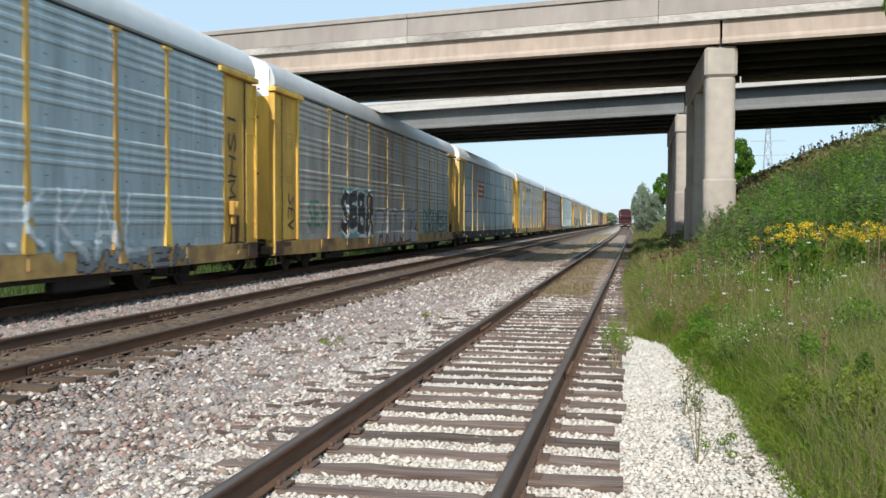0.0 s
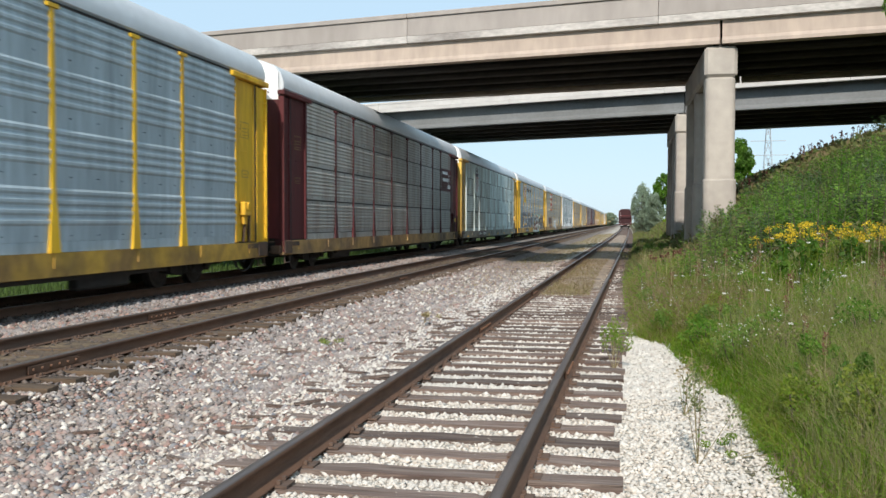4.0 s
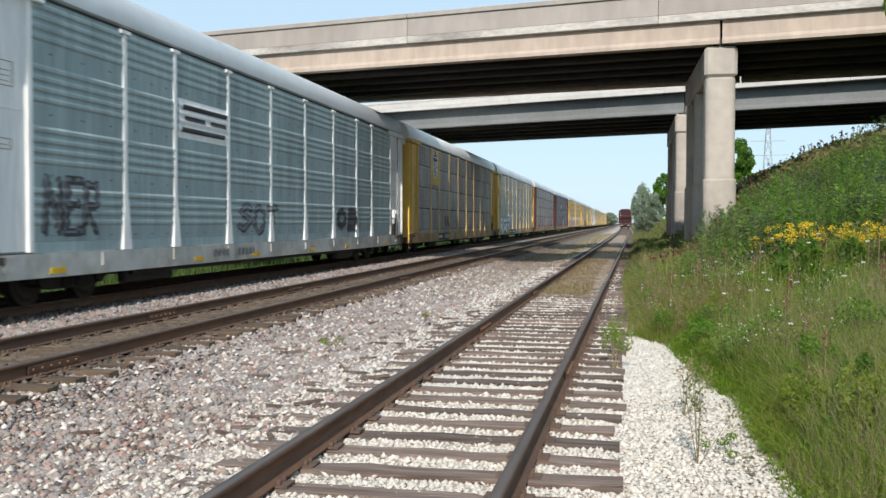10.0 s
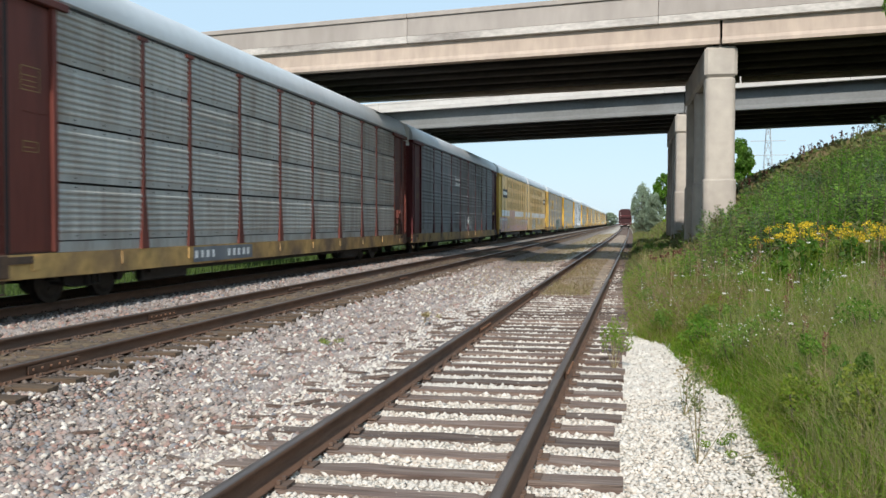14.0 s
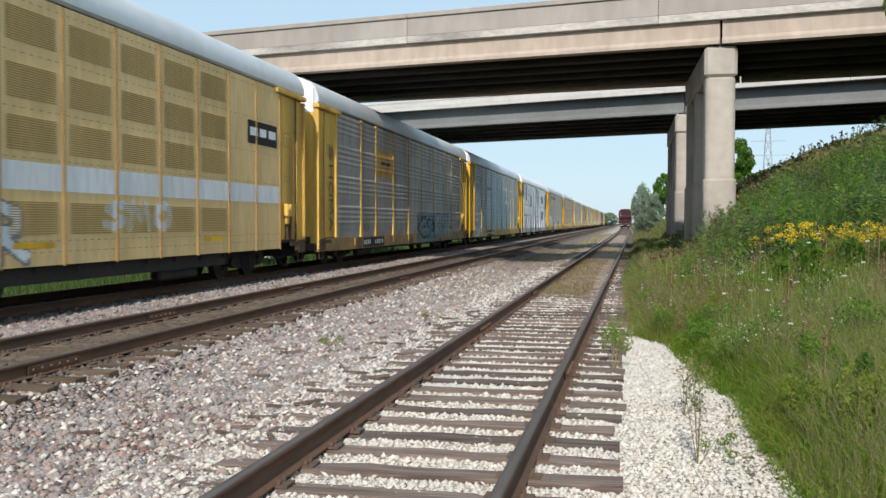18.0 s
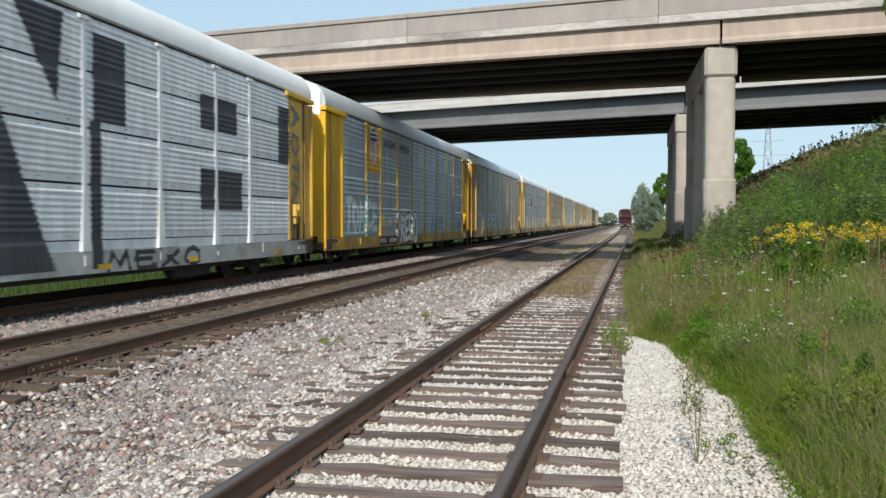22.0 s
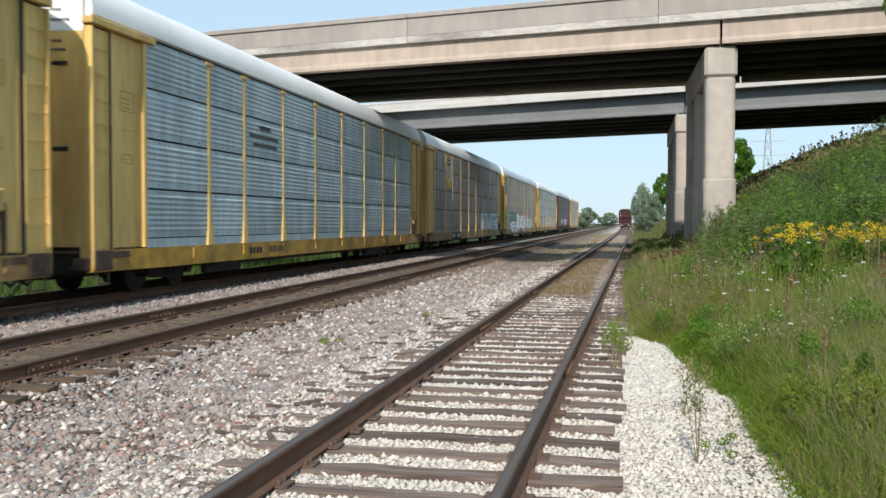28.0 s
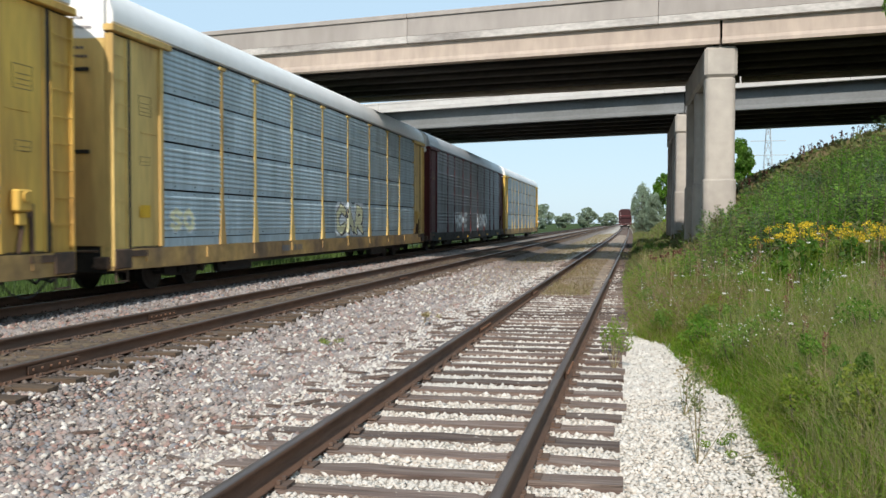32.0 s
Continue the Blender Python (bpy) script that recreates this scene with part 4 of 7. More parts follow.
# stroke forms for sprayed letters, in a unit box
STROKES = {
    "A": [[(0, 0), (0.45, 1), (1, 0)], [(0.2, 0.4), (0.8, 0.36)]], "B": [[(0, 0), (0.02, 1), (0.8, 0.95), (0.82, 0.6), (0.1, 0.52), (0.95, 0.42), (0.9, 0.05), (0, 0)]],
    "C": [[(1, 0.85), (0.5, 1), (0.02, 0.65), (0.06, 0.2), (0.5, 0), (1, 0.15)]], "D": [[(0, 0), (0, 1), (0.6, 0.96), (1, 0.5), (0.6, 0.03), (0, 0)]],
    "E": [[(1, 1), (0, 0.96), (0.04, 0), (1, 0.04)], [(0, 0.5), (0.8, 0.52)]], "F": [[(1, 1), (0, 0.95), (0, 0)], [(0, 0.5), (0.75, 0.52)]],
    "G": [[(1, 0.85), (0.5, 1), (0.02, 0.6), (0.08, 0.15), (0.5, 0), (1, 0.1), (1, 0.45), (0.55, 0.45)]], "H": [[(0, 0), (0, 1)], [(1, 0), (1, 1)], [(0, 0.5), (1, 0.5)]],
    "I": [[(0.5, 0), (0.5, 1)]], "K": [[(0, 0), (0.05, 1)], [(1, 1), (0.1, 0.45), (1, 0)]], "L": [[(0, 1), (0.03, 0.02), (1, 0.05)]],
    "M": [[(0, 0), (0.1, 1), (0.5, 0.35), (0.9, 1), (1, 0)]], "N": [[(0, 0), (0.05, 1), (0.95, 0), (1, 1)]],
    "O": [[(0.5, 0), (0.03, 0.3), (0.1, 0.8), (0.55, 1), (0.96, 0.7), (0.9, 0.2), (0.5, 0)]], "P": [[(0, 0), (0.05, 1), (0.85, 0.92), (0.85, 0.55), (0.05, 0.45)]],
    "R": [[(0, 0), (0.08, 1), (0.85, 0.9), (0.8, 0.55), (0.1, 0.5), (1, 0)]], "S": [[(1, 0.85), (0.5, 1), (0.05, 0.75), (0.92, 0.32), (0.5, 0), (0, 0.15)]],
    "T": [[(0, 0.97), (1, 1)], [(0.5, 0.97), (0.48, 0)]], "U": [[(0, 1), (0.05, 0.2), (0.5, 0), (0.95, 0.2), (1, 1)]], "V": [[(0, 1), (0.45, 0), (1, 1)]],
    "W": [[(0, 1), (0.22, 0), (0.5, 0.75), (0.78, 0), (1, 1)]], "X": [[(0, 0), (1, 1)], [(0, 1), (1, 0)]], "Z": [[(0, 0.95), (1, 1), (0.05, 0.02), (1, 0)]]}


def scrawl(word, aspect, seed, weight=0.085, line=0.04, tone=0, back=0):
    """Sprayed letters: fat crooked strokes that overlap, each with its outline and a thrown edge."""
    rng = random.Random(seed)
    w = aspect / len(word)
    shapes = []
    for i, ch in enumerate(word):
        lean, size = rng.uniform(-0.08, 0.12), rng.uniform(0.80, 0.95)
        lo = 0.03 + weight + rng.uniform(0, 0.95 - size)
        hi = min(lo + size - 2 * weight, 0.98 - weight - line)
        strokes = []
        for line_pts in STROKES[ch]:
            pts = [(x + rng.uniform(-0.08, 0.08), y + rng.uniform(-0.06, 0.06)) for x, y in line_pts]
            pts = [(i * w + w * (0.14 + 0.74 * x) + lean * y, lo + (hi - lo) * min(max(y, 0), 1)) for x, y in pts]
            strokes += list(zip(pts[:-1], pts[1:]))
        shapes.append((strokes, min(weight * rng.uniform(0.85, 1.12), w * 0.29)))

    def mask(u, v):
        x = u * aspect
        k = np.zeros(u.shape, int)
        wob = 0.012 * np.sin(x * 23 + seed) * np.cos(v * 17)
        for strokes, wt in shapes:
            d, far = np.full(u.shape, 9.0), np.full(u.shape, 9.0)
            for a, b in strokes:
                d = np.minimum(d, seg_dist(x, v, a, b) + wob)
                far = np.minimum(far, seg_dist(x - 0.05, v + 0.045, a, b))
            if back:
                k = np.where((k == 0) & (d < wt + line + 0.17), back, k)
            k = np.where((d < wt + line) | (far < wt + line * 0.6), 2, k)
            inner = np.where((v + wob * 9 > 0.52) & (d < wt * 0.8), tone, 1) if tone else 1
            k = np.where(d < wt, inner, k)
        return k.astype(int)
    return mask


def shield(u, v):
    """Heraldic shield: 1 border, 2 upper field, 3 stripe, 4 pale stripe, 5 bars on the upper field."""
    x = (u - 0.5) * 2
    half = np.where(v > 0.62, 0.80 + 0.16 * np.abs((v - 0.8) / 0.18), np.where(v > 0.3, 0.86, 0.86 * np.sqrt(np.clip(1 - ((0.3 - v) / 0.31) ** 2, 0, 1))))
    top = 0.95 + 0.05 * np.cos(x * 6.0)
    inside = (np.abs(x) < half) & (v < top) & (v > 0)
    inner = (np.abs(x) < half - 0.09) & (v < top - 0.03) & (v > 0.04)
    k = np.where(inside, 1, 0)
    stripe = np.where((np.floor((x + 2) * 5.5) % 2) == 0, 3, 4)
    k = np.where(inner & (v <= 0.6), stripe, k)
    k = np.where(inner & (v > 0.6), 2, k)
    bars = inner & (((v > 0.815) & (v < 0.87)) | ((v > 0.70) & (v < 0.755))) & (np.abs(x) < 0.6) & (np.floor((x + 2) * 8) % 3 > 0)
    return np.where(bars, 5, k).astype(int)


def whole(u, v):
    return np.ones(u.shape, int)


def letter_bars(groups, rows=1):
    """Rows of plain bars that stand for lettering: groups gives, row by row from the top, the (start, end) of each bar."""
    def mask(u, v):
        k = np.zeros(u.shape, int)
        n = len(groups)
        for i, g in enumerate(groups):
            hi = 1 - (i + 0.22) / n
            lo = 1 - (i + 0.68) / n
            for a, b in g:
                k = np.where((u > a) & (u < b) & (v > lo) & (v < hi), 1, k)
        return k
    return mask


def ring(u, v):
    r = np.hypot((u - 0.5) * 2, (v - 0.5) * 2)
    k = np.where(r < 0.98, 1, 0)
    k = np.where((r < 0.72) & (np.abs(u - 0.5) > 0.05) & (np.abs(v - 0.5) > 0.05) & (np.abs(u - v) > 0.04), 2, k)
    return k.astype(int)


def lettering(car, words, y, z, height, mat, label):
    """Words in the built-in face, set flat on the side."""
    cu = bpy.data.curves.new("lettering", "FONT")
    cu.body, cu.size, cu.align_x, cu.extrude = words, height * 1.35, "LEFT", 0.003
    tmp = bpy.data.objects.new("lettering", cu)
    me = bpy.data.meshes.new_from_object(tmp)
    bpy.data.objects.remove(tmp)
    bpy.data.curves.remove(cu)
    return link_mesh("lettering", me, mat, car, label, Matrix.Translation((SKIN + 0.044, y, z)) @ Euler((radians(90), 0, radians(90))).to_matrix().to_4x4())


def add_marks(car, c, rows):
    """y along the car is counted from its leading end."""
    def Y(s):
        return s - c["length"] / 2
    for mk in c.get("marks", ()):
        kind = mk[0]
        if kind == "shield":       # s, z, width, height, panel colour or None, colours
            _, s, z, w, h, back, cols = mk
            if back:
                draped("logo_panel", car, rows, Y(4.87), Y(6.79), 3.35, 5.12, whole, [back], "plain painted panel behind the emblem", step=0.2)
            draped("emblem", car, rows, Y(s) - w / 2, Y(s) + w / 2, z - h / 2, z + h / 2, shield, cols, "shield emblem with vertical stripes", proud=0.014)
        elif kind == "sign":       # s0, s1, z0, z1, back colour, bars, bar colour
            _, s0, s1, z0, z1, back, bars, col = mk
            if back:
                draped("logo_panel", car, rows, Y(s0), Y(s1), z0, z1, whole, [back], "painted sign panel", step=0.2)
            p = 0.06
            draped("sign_lettering", car, rows, Y(s0) + p, Y(s1) - p, z0 + p, z1 - p, letter_bars(bars), [col], proud=0.014, step=0.03)["kind"] = "stuff"
        elif kind == "ring":
            _, s, z, w, h, cols, flat = mk
            draped("emblem", car, rows, Y(s) - w / 2, Y(s) + w / 2, z - h / 2, z + h / 2, ring, cols, "round emblem", flat=flat, step=0.03)
        elif kind == "tag":        # s0, s1, z0, z1, count, seed, colours, weight
            _, s0, s1, z0, z1, n, seed, cols, wt = mk
            a = (s1 - s0) / (z1 - z0)
            draped("graffiti", car, rows, Y(s0), Y(s1), z0, z1, scrawl(n, a, seed, wt, back=3 if len(cols) > 2 else 0, tone=4 if len(cols) > 3 else 0), cols, "sprayed graffiti", step=0.045)["kind"] = "stuff"
        elif kind == "plate_tag":  # upright scrawl on an end plate: s0, s1, z0, z1, count, seed, colour, weight
            _, s0, s1, z0, z1, n, seed, col, wt = mk
            form = scrawl(n, (z1 - z0) / (s1 - s0), seed, wt, line=0.0)
            draped("graffiti", car, rows, Y(s0), Y(s1), z0, z1, lambda u, v, form=form: (form(1 - v, u) == 1).astype(int), [col], "scrawled graffiti", flat=1.50, proud=0.018, step=0.02)["kind"] = "stuff"
        elif kind == "block":      # s0, s1, z0, z1, colour
            _, s0, s1, z0, z1, col = mk
            draped("painted_patch", car, rows, Y(s0), Y(s1), z0, z1, whole, [col], proud=0.010, step=0.2)
        elif kind == "wedge":      # a painted triangle: three corners (s, z), colour
            _, a, b, d, col = mk
            s0, s1, z0, z1 = min(a[0], b[0], d[0]), max(a[0], b[0], d[0]), min(a[1], b[1], d[1]), max(a[1], b[1], d[1])

            def tri(u, v, a=a, b=b, d=d, s0=s0, s1=s1, z0=z0, z1=z1):
                x, y = s0 + u * (s1 - s0), z0 + v * (z1 - z0)
                e = [(q[0] - p[0]) * (y - p[1]) - (q[1] - p[1]) * (x - p[0]) for p, q in ((a, b), (b, d), (d, a))]
                return (((e[0] > 0) & (e[1] > 0) & (e[2] > 0)) | ((e[0] < 0) & (e[1] < 0) & (e[2] < 0))).astype(int)
            draped("painted_patch", car, rows, Y(s0), Y(s1), z0, z1, tri, [col], proud=0.010, step=0.05)
        elif kind == "words":
            _, words, s, z, h, col = mk
            lettering(car, words, Y(s), z, h, M[col], "painted slogan")
        elif kind == "number":     # plate on the sill
            _, s0, s1, back, col = mk
            if back:
                draped("number_plate", car, rows, Y(s0), Y(s1), 0.56, 0.90, whole, [back], flat=1.56, proud=0.028, step=0.2)
            draped("number_lettering", car, rows, Y(s0) + 0.06, Y(s1) - 0.06, 0.65, 0.82,
                   lambda u, v: ((u < 0.34) | (u > 0.52)).astype(int) * (np.floor(u * 22) % 2 == 0), [col], flat=1.56, proud=0.034, step=0.03)["kind"] = "stuff"
        elif kind == "label":      # stencil boxes on the leading or trailing end plate
            _, s, z, w, h, back = mk
            draped("stencil_box", car, rows, Y(s), Y(s) + w, z, z + h, whole, [back], flat=1.50, proud=0.022, step=0.2)


def build_autorack(c):
    car = tagged(new("autorack_car"), c["label"], "railcar", group="cars of the freight train")
    c["length"] = FULL
    rows = c.get("rows", 1)
    pm, post = M[c["panel"]], M[c["post"]]
    put("roof", "roof|" + c["roof"], lambda: roof_bm(FULL - 0.1), [M[c["roof"]]], car)
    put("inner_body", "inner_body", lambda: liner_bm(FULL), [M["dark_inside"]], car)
    put("far_wall", "far_wall|" + c["panel"], lambda: far_wall_bm(FULL), [pm], car)
    put("side_sill", "side_sill|" + c["sill"], lambda: sill_bm(FULL), [M[c["sill"]]], car)
    put("lower_strip", "lower_strip|" + c["panel"], lambda: lower_strip_bm(FULL), [pm], car)
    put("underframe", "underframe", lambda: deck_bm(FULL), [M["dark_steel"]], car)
    put("gutter_seam", "gutter_seam", lambda: boxed(1.50, 1.546, -HALF + 2.0, HALF - 2.0, 5.155, 5.198), [M["dark_steel"]], car)
    for a, b in zip(POSTS[:-1], POSTS[1:]):
        for k in range(rows):
            ob = new("side_panel", panel_mesh(b - a, rows, k, pm))
            ob.parent = car
            ob.matrix_basis = pose(0, (a + b) / 2 - HALF, 0)
    for s in POSTS[1:-1]:
        put("side_post", "side_post|" + c["post"], post_bm, [post], car, pose(0, s - HALF, 0))
    for sign in (-1, 1):
        add_end(car, c, FULL, sign)
        add_truck(car, sign * (HALF - 3.65))
    if c["sill"] in ("sill_white", "sill_mint", "dark_steel"):
        for s in (2.6, 7.9, 11.2, 15.6, 19.2, 24.3):
            put("reflector", "reflector", lambda: boxed(1.562, 1.572, -0.22, 0.22, 0.58, 0.68), [M["bright_yellow"]], car, pose(0, s - HALF, 0), "yellow reflector")
    add_marks(car, c, rows)
    return car


def slab_panel_bm(w):
    """Flat perforated side of the articulated car: a slab with recessed vent fields."""
    bm = bmesh.new()
    box(bm, 1.49, 1.54, -w / 2 + 0.01, w / 2 - 0.01, 0.72, 5.16, bevel=0.006)
    for z in (0.95, 1.14, 2.50, 3.30, 4.18, 5.02):        # rows of small rusty slots
        for i in range(7):
            y = -w / 2 + 0.16 + i * (w - 0.32) / 6
            box(bm, 1.538, 1.543, y - 0.028, y + 0.028, z - 0.007, z + 0.007, mi=1)
    return bm


def vent_bm(w):
    bm = bmesh.new()
    for k in range(14):
        box(bm, 1.542, 1.552, -w / 2 + 0.2, w / 2 - 0.2, k * 0.04, k * 0.04 + 0.022)
    return bm


def build_articulated(c):
    """A yellow two-unit carrier with a dark bellows between its units."""
    c["length"] = LONG_LEN - 1.25
    L = c["length"]
    car = tagged(new("articulated_autorack_car"), c["label"], "railcar", group="cars of the freight train")
    car["flat_side"] = 1.545
    unit = (L - 0.9) / 2
    for sg in (-1, 1):
        yc = sg * (unit / 2 + 0.45)
        put("roof", "unit_roof", lambda: roof_bm(unit), [M["roof_grey"]], car, pose(0, yc, 0))
        put("inner_body", "unit_liner", lambda: liner_bm(unit), [M["dark_inside"]], car, pose(0, yc, 0))
        put("far_wall", "unit_far_wall", lambda: boxed(-1.56, -1.505, -unit / 2, unit / 2, 0.72, 5.19), [M["ochre"]], car, pose(0, yc, 0))
        put("underframe", "unit_deck", lambda: deck_bm(unit), [M["dark_steel"]], car, pose(0, yc, 0))
        n = 11
        w = (unit - 1.95) / n
        for i in range(n):
            y = yc + sg * (-unit / 2 + (i + 0.5) * w)
            put("side_panel", "slab_panel", lambda: slab_panel_bm(w), [M["ochre"], M["rust"]], car, pose(0, y, 0))
            put("seam_post", "seam_post", lambda: boxed(1.53, 1.562, -0.028, 0.028, 0.70, 5.14), [M["tan_post"]], car, pose(0, y + sg * w / 2, 0))
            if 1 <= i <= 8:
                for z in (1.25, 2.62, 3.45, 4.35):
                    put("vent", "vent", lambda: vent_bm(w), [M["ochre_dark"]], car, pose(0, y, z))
            if i in (0, 2, 3, 4, 5, 6, 7, 8, 9, 10):
                draped("white_band", car, 1, y - w / 2 + 0.06, y + w / 2 - 0.06, 1.98, 2.44, whole, ["white_paint"], flat=1.54, step=0.3)
            if i % 4 == 0:
                draped("reflector", car, 1, y - w / 2 + 0.3, y + w / 2 - 0.3, 1.02, 1.12, whole, ["bright_yellow"], flat=1.54, proud=0.012, step=0.3)
        add_truck(car, sg * (L / 2 - 3.4))
    for k in range(7):
        box_y = -0.42 + k * 0.14
        put("bellows_fold", "bellows_fold", lambda: boxed(-1.40, 1.44, -0.05, 0.05, 0.75, 5.5, bevel=0.03), [M["black"]], car, pose(0, box_y, 0))
    add_truck(car, 0.0)
    for sg in (-1, 1):
        add_end(car, c, L, sg)
    add_marks(car, c, 1)
    return car


# Darker copy of the ochre: the vents' shade is put into the colour.
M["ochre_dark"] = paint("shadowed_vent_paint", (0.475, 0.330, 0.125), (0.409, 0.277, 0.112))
# Darker brown: the shadow line along each seam is put into the post colour.
M["tan_post"] = paint("shade_brown_seam_post", (0.46, 0.28, 0.09), (0.27, 0.15, 0.06))
M["stencil"] = paint("stencil_ink", (0.264, 0.185, 0.079), (0.343, 0.238, 0.092))
UP_COLS = ["white_paint", "navy", "red", "white_paint", "white_paint"]
OLD_UP = ["mint_paint", "faded_black", "faded_red", "mint_paint", "mint_paint"]
PALE_UP = ["white_paint", "navy", "faded_black", "white_paint", "white_paint"]
THREE = [[(0.04 + 0.108 * i, 0.125 + 0.108 * i) for i in range(k)] for k in (8, 7, 7)]      # rows of letter-sized bars
LOGO = [[(0.02, 0.30), (0.36, 0.64), (0.70, 0.98)], [(0.02, 0.98)]]


def up_marks(panel="bright_yellow", cols=None, slogan=True):
    out = [("shield", 5.83, 4.40, 1.22, 1.42, panel, cols or UP_COLS), ("number", 6.6, 9.4, "black", "white_paint")]
    if slogan:
        out.append(("words", "BUILDING", 7.25, 4.48, 0.33, "sp_black"))
        out.append(("words", "AMERICA", 9.8, 4.48, 0.33, "sp_black"))
    return out


